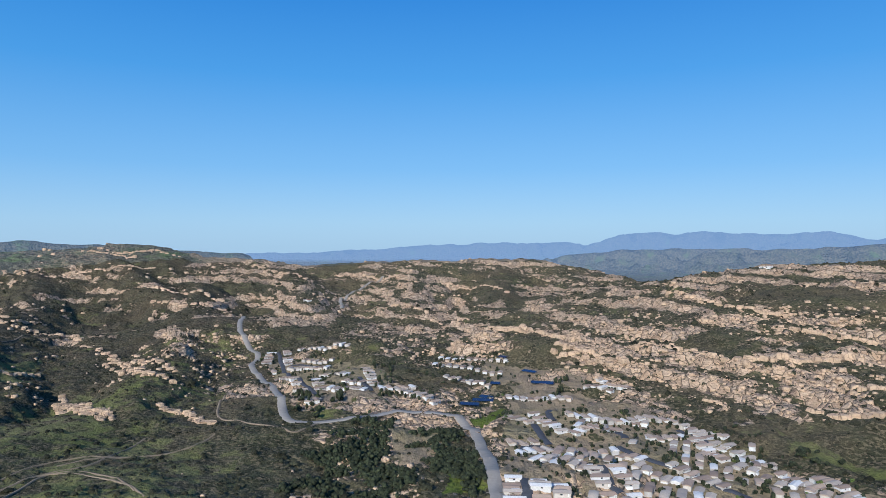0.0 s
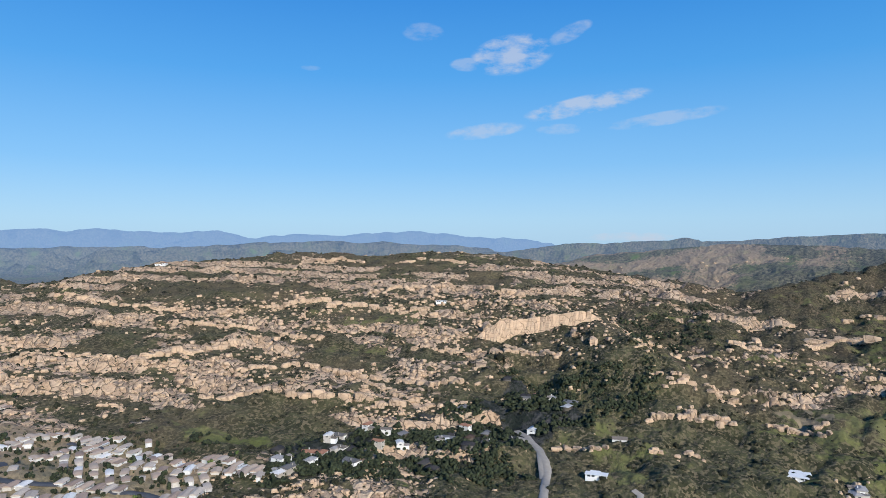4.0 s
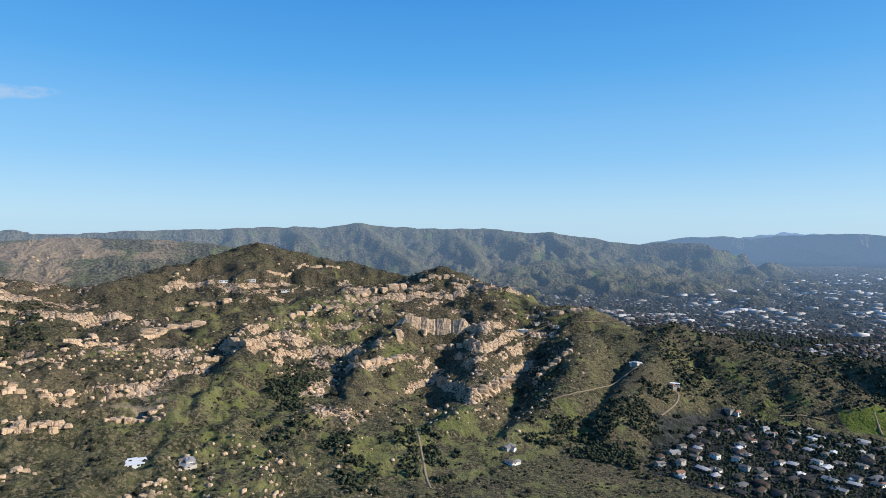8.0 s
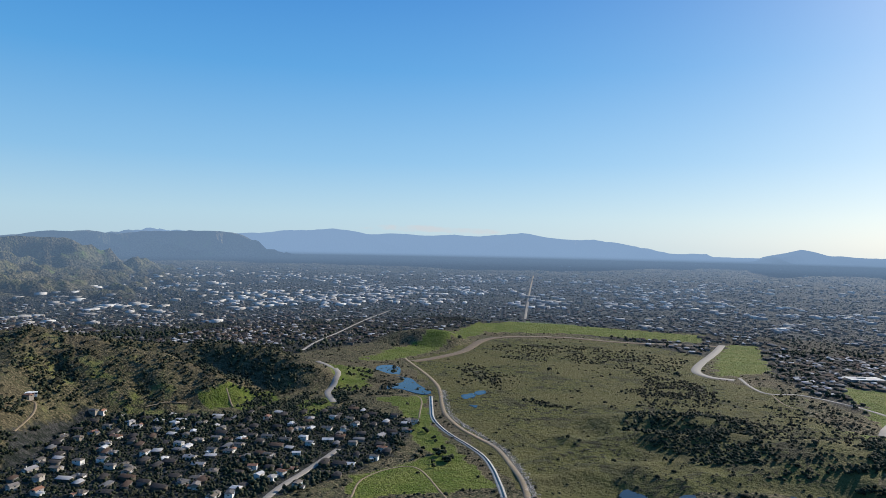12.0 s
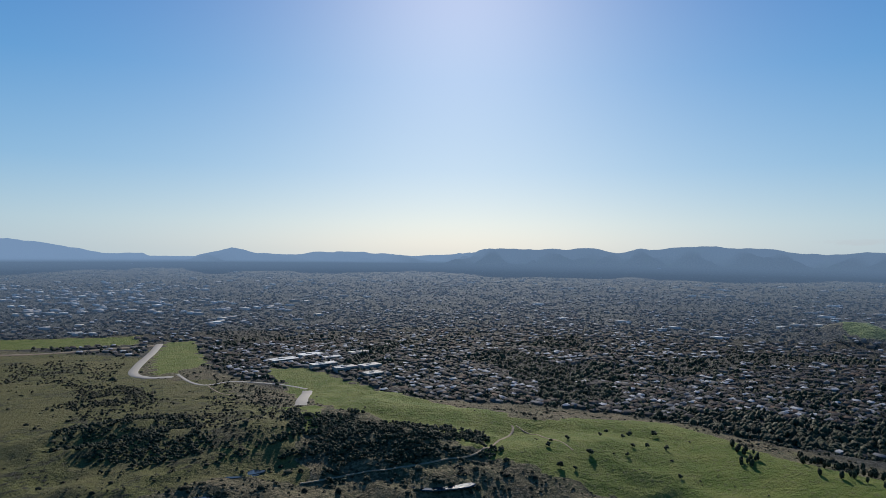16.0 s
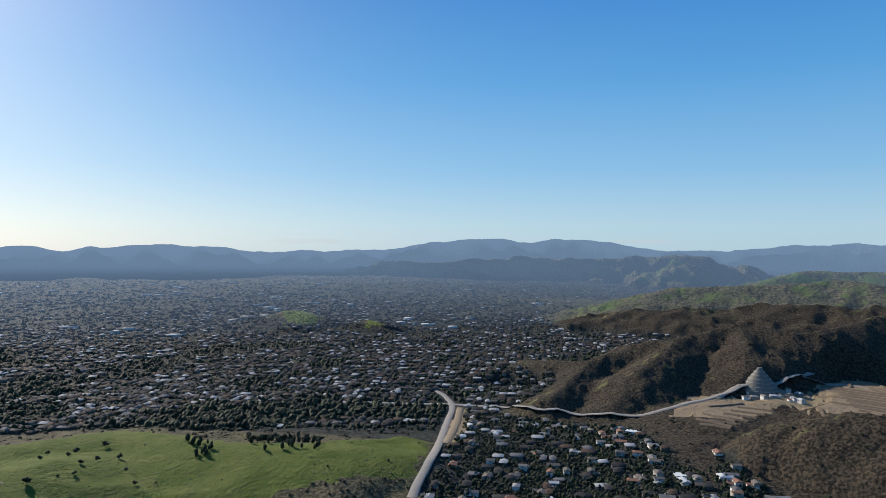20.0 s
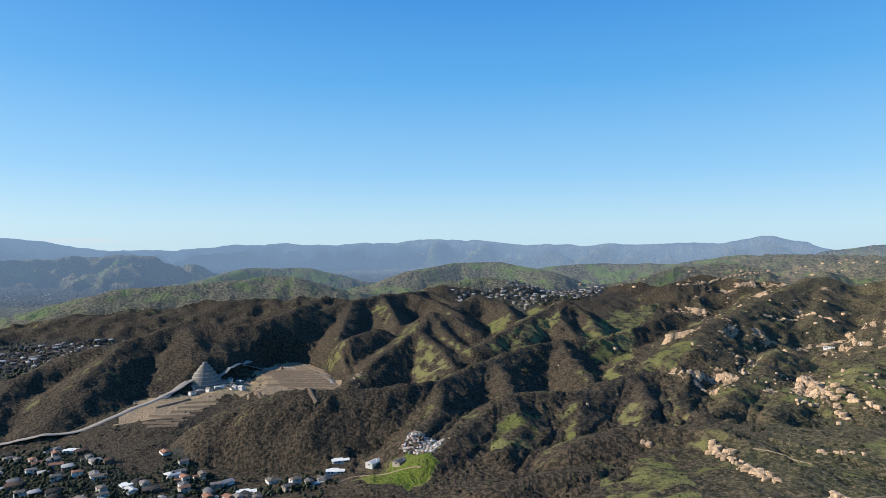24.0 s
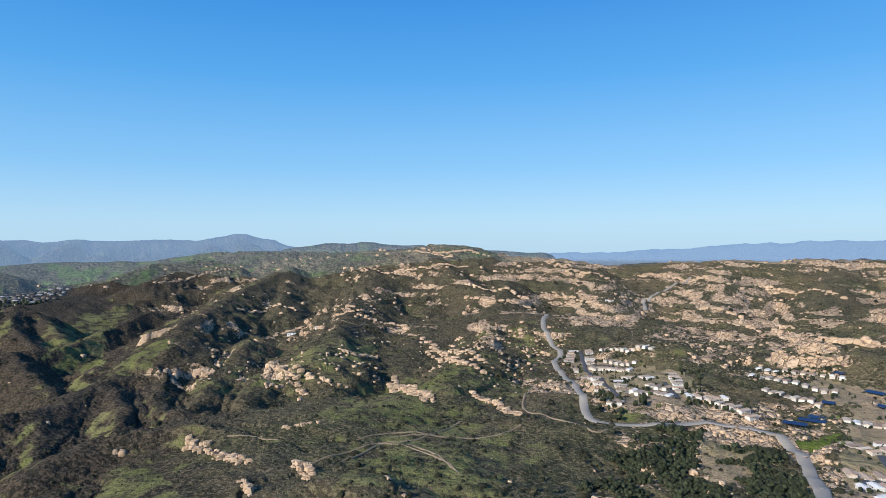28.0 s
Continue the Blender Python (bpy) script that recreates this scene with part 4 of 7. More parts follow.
green = np.maximum.reduce([green * (1 - town), lawn * 0.9, meadow * 0.52]) * (1 - marsh)
town = town * (1 - lawn) * (1 - soil)
# dark: burnt brush by bearing, with some backlit shade put into its colour
FIELDS = {"bed": bed_level, "hard": hard, "rock": rocky * (1 - (0.24 + 0.3 * smooth(1150, 800, away)) * smooth(60, 74, bearing) * (bearing < 180)) * (1 - 0.44 * smooth(290, 300, bearing) * smooth(350, 334, bearing)) * (1 - 0.7 * smooth(46, 58, bearing) * smooth(80, 72, bearing) * smooth(1300, 950, away)) * (0.45 + 0.55 * ledges) * (1 - soil) * (1 - lawn), "grass": green, "dirt": soil, "town": town, "wet": marsh,
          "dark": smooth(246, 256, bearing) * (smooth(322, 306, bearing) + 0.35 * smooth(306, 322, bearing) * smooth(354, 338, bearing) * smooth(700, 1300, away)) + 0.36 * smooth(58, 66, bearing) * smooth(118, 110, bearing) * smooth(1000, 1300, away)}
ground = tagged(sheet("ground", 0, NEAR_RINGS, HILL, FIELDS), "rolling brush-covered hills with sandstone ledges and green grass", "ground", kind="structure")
tagged(sheet("backdrop", NEAR_RINGS, len(RINGS) - 1, FAR, FIELDS), "distant valley floor and mountain ranges under painted blue haze", "backdrop", kind="structure")


# ---- ways to make things ----
def mesh_of(name, verts, faces, material, smooth_faces=False):
    """One mesh from equal-sided faces (an array of triangles or quads) or a list of faces."""
    me = bpy.data.meshes.new(name)
    if isinstance(faces, np.ndarray):
        side = faces.shape[1]
        me.vertices.add(len(verts))
        me.vertices.foreach_set("co", np.asarray(verts, float).ravel())
        me.loops.add(faces.size)
        me.loops.foreach_set("vertex_index", faces.ravel().astype(np.int32))
        me.polygons.add(len(faces))
        me.polygons.foreach_set("loop_start", np.arange(0, faces.size, side, dtype=np.int32))
        me.update(calc_edges=True)
    else:
        me.from_pydata([tuple(v) for v in verts], [], faces)
    if smooth_faces:
        me.polygons.foreach_set("use_smooth", np.ones(len(me.polygons), bool))
    me.materials.append(material)
    return me


def part(name, me, parent, label="", m=None):
    ob = new(name, me)
    ob.parent = parent
    if m is not None:
        ob.matrix_basis = m
    return tagged(ob, label)


def bm_mesh(name, bm, material):
    me = bpy.data.meshes.new(name)
    bm.to_mesh(me)
    bm.free()
    me.materials.append(material)
    return me


def box_verts(x0, x1, y0, y1, z0, z1):
    return np.array([(x, y, z) for z in (z0, z1) for x, y in ((x0, y0), (x1, y0), (x1, y1), (x0, y1))], float)


BOX = [(3, 2, 1, 0), (4, 5, 6, 7), (0, 1, 5, 4), (1, 2, 6, 5), (2, 3, 7, 6), (3, 0, 4, 7)]


def boxes(name, material, *spans):
    """One mesh of bevel-free boxes, for parts a few dozen centimetres thick."""
    verts, faces = [], []
    for s in spans:
        faces += [tuple(i + len(verts) for i in f) for f in BOX]
        verts += list(box_verts(*s))
    return mesh_of(name, verts, faces, material)


def gable(name, material, w, l, eave, rise, over=0.5, thick=0.25, hip=0.0):
    """A pitched roof of real thickness along y; hip draws the ridge's ends in."""
    a, b, r = w / 2 + over, l / 2 + over, l / 2 + over - hip
    top = [(-a, -b, eave), (a, -b, eave), (a, b, eave), (-a, b, eave), (0, -r, eave + rise), (0, r, eave + rise)]
    verts = top + [(x, y, z - thick) for x, y, z in top[:4]]
    faces = [(0, 4, 5, 3), (1, 2, 5, 4), (0, 1, 4), (2, 3, 5), (0, 6, 7, 1), (1, 7, 8, 2), (2, 8, 9, 3), (3, 9, 6, 0), (9, 8, 7, 6)]
    return mesh_of(name, verts, faces, material)


def strew(name, material, templates, x, y, z, size, turn, label, category, tall=1.0, rng=None):
    """Many small pieces from a few templates, all in one object of stuff."""
    rng = rng or np.random.default_rng(5)
    V, F, base = [], [], 0
    pick = rng.integers(0, len(templates), len(x))
    for t, (tv, tf) in enumerate(templates):
        m = pick == t
        if not m.any():
            continue
        s, a = size[m], turn[m]
        tallness = (tall if np.ndim(tall) == 0 else tall[m])
        c, q = np.cos(a), np.sin(a)
        sx, sy, sz = (s, s, s * tallness) if s.ndim == 1 else (s[:, 0], s[:, 1], s[:, 2])
        vx = tv[None, :, 0] * sx[:, None]
        vy = tv[None, :, 1] * sy[:, None]
        wx = vx * c[:, None] - vy * q[:, None] + x[m][:, None]
        wy = vx * q[:, None] + vy * c[:, None] + y[m][:, None]
        wz = tv[None, :, 2] * sz[:, None] + z[m][:, None]
        wx, wy, wz = squeeze(wx, wy, wz)
        n = m.sum()
        V.append(np.stack([wx, wy, wz], -1).reshape(-1, 3))
        F.append((tf[None] + (np.arange(n) * len(tv))[:, None, None] + base).reshape(-1, tf.shape[1]))
        base += n * len(tv)
    ob = new(name, mesh_of(name, np.concatenate(V), np.concatenate(F), material))
    return tagged(ob, label, category, kind="stuff")


def ico(levels=1):
    bm = bmesh.new()
    bmesh.ops.create_icosphere(bm, subdivisions=levels, radius=1.0)
    v = np.array([p.co for p in bm.verts])
    f = np.array([[q.index for q in p.verts] for p in bm.faces])
    bm.free()
    return v, f


def clump(seed, blobs, rough=0.3, spread=0.55, flat=0.7, cut=-0.35):
    """A leafy mass of several jittered lumps with gaps between; its foot at z = 0, about 2 wide."""
    rng = np.random.default_rng(seed)
    v0, f0 = ico(1)
    V, F, base = [], [], 0
    for b in range(blobs):
        a, r = rng.uniform(0, 6.28), (0 if blobs == 1 else spread * rng.uniform(0.5, 1.0))
        s = rng.uniform(0.42, 0.62) if blobs > 1 else 1.0
        v = v0 * (1 + rng.uniform(-rough, rough, (len(v0), 1))) * s * np.array([1, 1, flat])
        v = v + np.array([r * math.cos(a), r * math.sin(a), (rng.uniform(0.3, 1.0) if blobs > 1 else 0.45)])
        keep = f0[(v0[f0].mean(1)[:, 2] > cut)] if blobs < 3 else f0
        V.append(v)
        F.append(keep + base)
        base += len(v)
    return np.concatenate(V), np.concatenate(F)


def lane_gap(x, y):
    """Distance to the edge of the nearest road."""
    gap = np.full(x.shape, 1e9)
    for width, line in LANES:
        for (ax, ay), (bx, by) in zip(line[:-1], line[1:]):
            lo, hi = (min(ax, bx) - 60, min(ay, by) - 60), (max(ax, bx) + 60, max(ay, by) + 60)
            m = (x > lo[0]) & (x < hi[0]) & (y > lo[1]) & (y < hi[1])
            if m.any():
                ux, uy = bx - ax, by - ay
                t = np.clip(((x[m] - ax) * ux + (y[m] - ay) * uy) / (ux * ux + uy * uy + 1e-6), 0, 1)
                gap[m] = np.minimum(gap[m], np.hypot(x[m] - ax - t * ux, y[m] - ay - t * uy) - width / 2)
    return gap


# ---- roads ----
LANE_LOOK = {"road": (ASPHALT_PALE, "road", "sun-bleached grey asphalt road winding along the slope"),
             "street": (ASPHALT, "park_street", "dark new asphalt street between the park homes"),
             "bank": (EARTH_BANK, "dam_face", "brown earth face of the reservoir's dam"),
             "canal": (CONCRETE, "canal", "concrete-lined flood channel along the dam"),
             "stream": (WATER, "canal_water", "dark water in the flood channel"),
             "track": (DUST, "dirt_track", "pale trodden dirt track through brush and grass")}


def lane(kind, width, *line):
    """A road draped over the land, with shoulders that run into it."""
    p = np.array(line, float)
    p = np.concatenate([[2 * p[0] - p[1]], p, [2 * p[-1] - p[-2]]])
    pts = []
    for i in range(1, len(p) - 2):
        n = max(2, int(np.hypot(*(p[i + 1] - p[i])) / 7))
        t = np.linspace(0, 1, n, endpoint=False)[:, None]
        pts.append(0.5 * (2 * p[i] + (p[i + 1] - p[i - 1]) * t + (2 * p[i - 1] - 5 * p[i] + 4 * p[i + 1] - p[i + 2]) * t ** 2
                          + (3 * p[i] - p[i - 1] - 3 * p[i + 1] + p[i + 2]) * t ** 3))
    c = np.concatenate(pts + [p[-2:-1]])
    LANES.append((width, c))
    t = np.gradient(c, axis=0)
    t /= np.linalg.norm(t, axis=1)[:, None] + 1e-9
    side = np.stack([-t[:, 1], t[:, 0]], -1)
    z = np.max([ground_z(*(c + side * o).T) for o in (-width / 2, -width / 4, 0, width / 4, width / 2)], axis=0)
    kern = np.ones(5) / 5
    z = np.maximum(z, np.convolve(np.pad(z, 2, mode="edge"), kern, "valid")) + {"track": 0.25, "stream": 0.65}.get(kind, 0.4)
    verge = 0.6 if kind == "track" else 1.1
    cols = [(-width / 2 - verge, -0.9), (-width / 2, 0.0), (0.0, 0.10), (width / 2, 0.0), (width / 2 + verge, -0.9)]
    rows = []
    for o, dz in cols:
        q = c + side * o
        rows.append(np.stack(squeeze(q[:, 0], q[:, 1], z + dz), -1))
    v = np.stack(rows, 1).reshape(-1, 3)
    n, k = len(c), len(cols)
    i, j = np.meshgrid(np.arange(n - 1), np.arange(k - 1), indexing="ij")
    f = np.stack([i * k + j, (i + 1) * k + j, (i + 1) * k + j + 1, i * k + j + 1], -1).reshape(-1, 4)[:, ::-1]
    mat, name, label = LANE_LOOK[kind]
    tagged(new(name, mesh_of(name, v, f, mat)), label, "road", kind="structure")


# the roads, dirt tracks and park streets
lane("road", 9.5, (-507, 1671), (-460, 1490), (-432, 1416), (-404, 1369), (-363, 1294), (-355, 1224), (-337, 1172), (-273, 1042), (-234, 942), (-211, 865), (-195, 823), (-176, 808), (-153, 814), (-130, 821), (-96, 837), (-69, 859), (-36, 867), (12, 859))
lane("road", 11, (12, 859), (27, 829), (38, 772), (43, 677), (45, 633), (45, 579), (45, 550), (44, 533))
lane("road", 9, (-294, 1918), (-329, 2119), (-315, 2239), (-289, 2342), (-256, 2405), (-223, 2457))
lane("track", 1.4, (-366, 544), (-360, 580), (-347, 591), (-299, 577), (-261, 549), (-236, 521))
lane("track", 1.4, (-383, 570), (-374, 611), (-359, 631), (-325, 649), (-272, 699), (-257, 742))
lane("track", 2.5, (-316, 954), (-284, 830), (-248, 794), (-211, 783), (-170, 749), (-153, 798))
lane("track", 2.5, (-849, 1261), (-878, 1414), (-871, 1507))
lane("road", 8, (591, 369), (617, 388), (648, 413), (662, 436), (651, 453))
lane("road", 7, (545, 342), (588, 366), (614, 380), (636, 403), (673, 444), (686, 469))
lane("road", 6, (589, 276), (609, 274), (620, 276), (623, 285))
lane("track", 3.1, (451, 534), (459, 514), (491, 520), (500, 541))
lane("road", 9, (530, -618), (544, -665), (557, -729), (572, -802), (579, -838))
lane("road", 10, (888, -2628), (1156, -3471), (1497, -4550), (1904, -5849))
lane("road", 7, (1160, -1496), (1223, -1645), (1291, -1862), (1412, -2229), (1492, -2542))
lane("road", 12, (1022, -1381), (952, -1339), (857, -1234), (826, -1178), (804, -1123), (748, -1065))
lane("track", 8, (880, -1584), (774, -1465), (676, -1349), (615, -1263), (559, -1160), (517, -1092), (460, -1030), (405, -987), (363, -953), (315, -885), (276, -822), (251, -768))
lane("track", 3.1, (705, -1151), (626, -1187), (551, -1051))
lane("track", 2.5, (935, -971), (892, -944))
lane("track", 2.5, (444, -671), (472, -738), (464, -799), (428, -816), (341, -725))
lane("bank", 26, (837, -1551), (813, -1639), (794, -1788), (820, -2004), (772, -2115), (605, -2219), (435, -2232), (245, -2295), (126, -2326))
lane("canal", 7, (604, -1200), (567, -1130), (530, -1063), (491, -1017), (453, -982), (406, -944), (368, -908), (334, -860), (299, -798), (277, -755))
lane("stream", 2.6, (604, -1200), (567, -1130), (530, -1063), (491, -1017), (453, -982), (406, -944), (368, -908), (334, -860), (299, -798), (277, -755))
# pale concrete spillway of the dam, drawn with the road's look and label
lane("road", 22, (114, -2362), (127, -2124), (144, -1898), (144, -1768), (109, -1704), (53, -1690))
lane("road", 7, (44, -1729), (14, -1619), (-20, -1571), (-73, -1590), (-130, -1564), (-194, -1508), (-229, -1461))
lane("road", 20, (-227, -1447), (-176, -1198))
lane("track", 2.5, (-20, -1578), (-50, -1476), (-102, -1432))
lane("track", 3.1, (-121, -823), (-149, -823), (-181, -824), (-205, -813), (-236, -800), (-303, -806), (-369, -829), (-420, -884), (-470, -938), (-477, -956))
lane("track", 1.9, (-484, -954), (-493, -878), (-489, -789))
lane("road", 11, (-705, -363), (-758, -379), (-827, -397), (-951, -441), (-1091, -492), (-1207, -532), (-1272, -564))
lane("road", 11, (-1272, -564), (-1326, -604), (-1358, -639))
lane("road", 11, (-1253, -553), (-1258, -492), (-1260, -432), (-1209, -358), (-1223, -307), (-1219, -253), (-1221, -203), (-1236, -155), (-1278, -121), (-1334, -86), (-1387, -38), (-1423, 2))
lane("road", 11, (-1193, -720), (-1213, -664), (-1234, -608), (-1253, -553))
lane("track", 14, (-1229, -523), (-1121, -483), (-1034, -455), (-958, -432))
lane("road", 8, (-1525, 118), (-1496, 106), (-1520, 139), (-1539, 195), (-1478, 241), (-1378, 267), (-1314, 265))
lane("road", 10, (-1363, -50), (-1413, -18), (-1428, 27), (-1454, 64), (-1494, 101), (-1528, 124))
lane("track", 2.5, (968, -178), (913, -173), (857, -167), (809, -161), (763, -159))
lane("track", 2.5, (1011, -397), (1024, -452), (1065, -523), (1097, -583), (1115, -627))
lane("track", 3.1, (1052, -647), (1050, -668), (1015, -641), (972, -588))
lane("track", 3.1, (1343, -423), (1389, -543), (1353, -596), (1344, -672))
lane("track", 3.1, (993, -832), (979, -866), (960, -895))
lane("track", 1.6, (-1079, 1312), (-974, 1321), (-875, 1322), (-850, 1452), (-824, 1593), (-701, 1555))
lane("track", 1.6, (-512, 531), (-485, 544), (-449, 545))
lane("track", 1.4, (-377, 495), (-368, 538), (-357, 591), (-332, 620), (-327, 723))
lane("track", 1.6, (-694, 239), (-720, 216), (-760, 183), (-755, 158))
lane("track", 1.5, (-351, 505), (-355, 559), (-349, 594), (-298, 585), (-251, 537))
lane("track", 1.5, (-358, 610), (-337, 635), (-309, 661))
lane("street", 7, (67, 530), (70, 545), (71, 575))
lane("street", 7, (151, 556), (145, 570), (147, 608))
lane("street", 7, (117, 721), (112, 748), (111, 804))
lane("street", 7, (149, 857), (139, 859), (135, 835), (139, 816))
lane("street", 7, (187, 703), (199, 675), (215, 658), (235, 643), (258, 606))
lane("street", 7, (208, 792), (204, 736))
lane("street", 7, (284, 797), (299, 769), (295, 736), (294, 718))
lane("street", 7, (83, 689), (92, 723), (112, 716))
lane("street", 7, (258, 606), (277, 594), (285, 560))
lane("street", 6, (-326, 1308), (-291, 1197), (-225, 1031), (-181, 947))
lane("street", 6, (-131, 1035), (-103, 950))
lane("street", 6, (-277, 1205), (-202, 1183))


# ---- the hillside park homes ----
def park_home(w, l, carport, porch):
    """A double-wide park home along y: siding, low roof, windows, door, carport."""
    e = tagged(new("mobile_home"), category="mobile home", group="homes of the hillside park")
    part("body", boxes("body", WALL_PARK, (-w / 2, w / 2, -l / 2, l / 2, -2.5, 2.3)), e)
    part("roof", gable("roof", ROOF_PARK, w, l, 2.55, 1.15, 0.7), e)
    for s in (-1, 1):
        for y in (-l * 0.12,):
            x = s * w / 2
            part("window", boxes("window", GLASS, (min(x, x + s * 0.06), max(x, x + s * 0.06), y, y + 1.8, 0.7, 1.8)), e)
    part("door", boxes("door", TRIM, (w / 2, w / 2 + 0.07, l * 0.32, l * 0.32 + 1.0, -0.2, 1.9)), e)
    if carport:
        part("carport_roof", boxes("carport_roof", ROOF_PARK, (w / 2 + 0.1, w / 2 + 3.2, -l * 0.25, l * 0.30, 2.45, 2.62)), e, "flat sheet-metal carport roof")
        for y in (-l * 0.24, l * 0.28):
            part("post", boxes("post", TRIM, (w / 2 + 3.0, w / 2 + 3.14, y, y + 0.14, -2.0, 2.45)), e)
    if porch:
        part("porch", boxes("porch", TRIM, (-w / 2 - 2.0, -w / 2 - 0.05, -l * 0.1, l * 0.25, -2.0, 0.35)), e)
        part("awning", boxes("awning", ROOF_PARK, (-w / 2 - 2.2, -w / 2 - 0.02, -l * 0.12, l * 0.27, 2.4, 2.52)), e)
    return e


HOME_KINDS = [park_home(7.2, 16.5, True, False), park_home(7.6, 14.0, False, True), park_home(6.6, 17.5, True, True), park_home(7.4, 12.5, False, False)]
HOME_LABELS = ["pale-roofed mobile home with a flat metal carport", "mobile home with light siding and an awning porch",
               "long mobile home with carport and side porch", "short mobile home with a low pitched roof"]
for ob, text in zip(HOME_KINDS, HOME_LABELS):
    tagged(ob, text)
HOMES = []
home_rng = random.Random(4)


def home_row(count, start, end):
    """Homes side by side along a street, set across it."""
    (ax, ay), (bx, by) = start, end
    run = math.hypot(bx - ax, by - ay)
    turn = math.atan2(by - ay, bx - ax)
    count = max(2, min(count + 3, int(run / 9.6) + 1))
    for i in range(count):
        f = i / (count - 1)
        x, y = ax + (bx - ax) * f, ay + (by - ay) * f
        if any((x - p) ** 2 + (y - q) ** 2 < 9.3 ** 2 for p, q in HOMES):
            continue
        HOMES.append((x, y))
        a = math.degrees(turn) + home_rng.choice((0, 180)) + home_rng.uniform(-5, 5) + (14 if run > 60 else 0)
        z = float(ground_z(x, y)) + 0.2
        k = home_rng.randrange(4)
        if HOME_KINDS[k].get("set"):
            copy_thing(HOME_KINDS[k], pose(x, y, z, 0, 0, a))
        else:
            HOME_KINDS[k]["set"] = 1
            HOME_KINDS[k].matrix_basis = pose(x, y, z, 0, 0, a)


def set_home(x, y, a):
    """One home, unless the place is taken or on a street."""
    if len(HOMES) >= 298 or home_rng.random() < 0.18 or any((x - p) ** 2 + (y - q) ** 2 < 10.5 ** 2 for p, q in HOMES) or float(lane_gap(np.array([x]), np.array([y]))[0]) < 5:
        return
    HOMES.append((x, y))
    copy_thing(HOME_KINDS[home_rng.randrange(4)], pose(x, y, float(ground_z(x, y)) + 0.2, 0, 0, a + home_rng.choice((0, 180)) + home_rng.uniform(-4, 4)))


def home_block(turn, across, along, *outline):
    """Homes in close rows over a block between streets."""
    o = np.array(outline, float)
    c, r, t = o.mean(0), 220, radians(turn)
    for i in range(int(-r / along), int(r / along) + 1):
        for j in range(int(-r / across), int(r / across) + 1):
            x = c[0] + i * along * math.cos(t) - j * across * math.sin(t)
            y = c[1] + i * along * math.sin(t) + j * across * math.cos(t)
            if inside(o, np.array([x]), np.array([y]))[0]:
                set_home(float(x), float(y), turn)


home_row(12, (158, 825), (286, 822))
home_row(8, (96, 961), (178, 942))
home_row(3, (116, 841), (136, 758))
home_row(5, (140, 752), (206, 786))
home_row(5, (200, 829), (248, 808))
home_row(6, (126, 699), (181, 696))
home_row(7, (92, 650), (130, 622))
home_row(3, (172, 695), (200, 665))
home_row(9, (196, 634), (240, 590))
home_row(4, (240, 761), (280, 765))
home_row(6, (227, 653), (260, 610))
home_row(6, (285, 769), (292, 686))
home_row(5, (295, 808), (325, 763))
home_row(5, (61, 573), (58, 533))
home_row(4, (82, 563), (80, 534))
home_row(2, (97, 560), (97, 537))
home_row(5, (136, 609), (138, 557))
home_row(6, (157, 607), (163, 563))
home_row(3, (81, 835), (105, 808))
home_row(3, (75, 726), (101, 733))
home_row(2, (81, 684), (111, 699))
home_row(6, (86, 649), (142, 588))
home_row(9, (193, 650), (257, 556))
home_row(4, (291, 812), (310, 733))
home_row(10, (279, 707), (369, 557))
home_row(6, (320, 739), (348, 613))
home_row(5, (365, 641), (376, 568))
home_row(2, (284, 576), (303, 554))
home_row(5, (-341, 1310), (-324, 1209))
home_row(4, (-309, 1305), (-284, 1210))
home_row(7, (-281, 1305), (-179, 1241))
home_row(6, (-254, 1216), (-201, 1200))
home_row(6, (-276, 1188), (-204, 1156))
home_row(6, (-266, 1107), (-200, 951))
home_row(2, (-182, 888), (-171, 891))
home_row(4, (-216, 1081), (-182, 974))
home_row(4, (-199, 1093), (-157, 1066))
home_row(6, (-168, 983), (-115, 953))
home_row(4, (-149, 1011), (-124, 1002))
home_row(5, (-130, 1107), (-103, 986))
home_row(5, (-91, 968), (-46, 983))
home_row(7, (-4, 1227), (112, 1177))
home_row(7, (-14, 1150), (95, 1095))
home_row(5, (5, 1054), (70, 1013))
home_row(4, (-70, 976), (-11, 910))
home_row(4, (246, 1038), (277, 985))
home_row(3, (219, 998), (247, 973))
home_block(20, 21, 12.5, (-355, 1323), (-184, 1250), (-168, 1215), (-142, 1153), (-112, 1060), (-99, 990), (-111, 923), (-169, 894), (-191, 888), (-252, 1045), (-333, 1217))
home_block(10, 24, 14, (-15, 1269), (113, 1189), (100, 1099), (65, 1004), (5, 987), (-13, 1085))


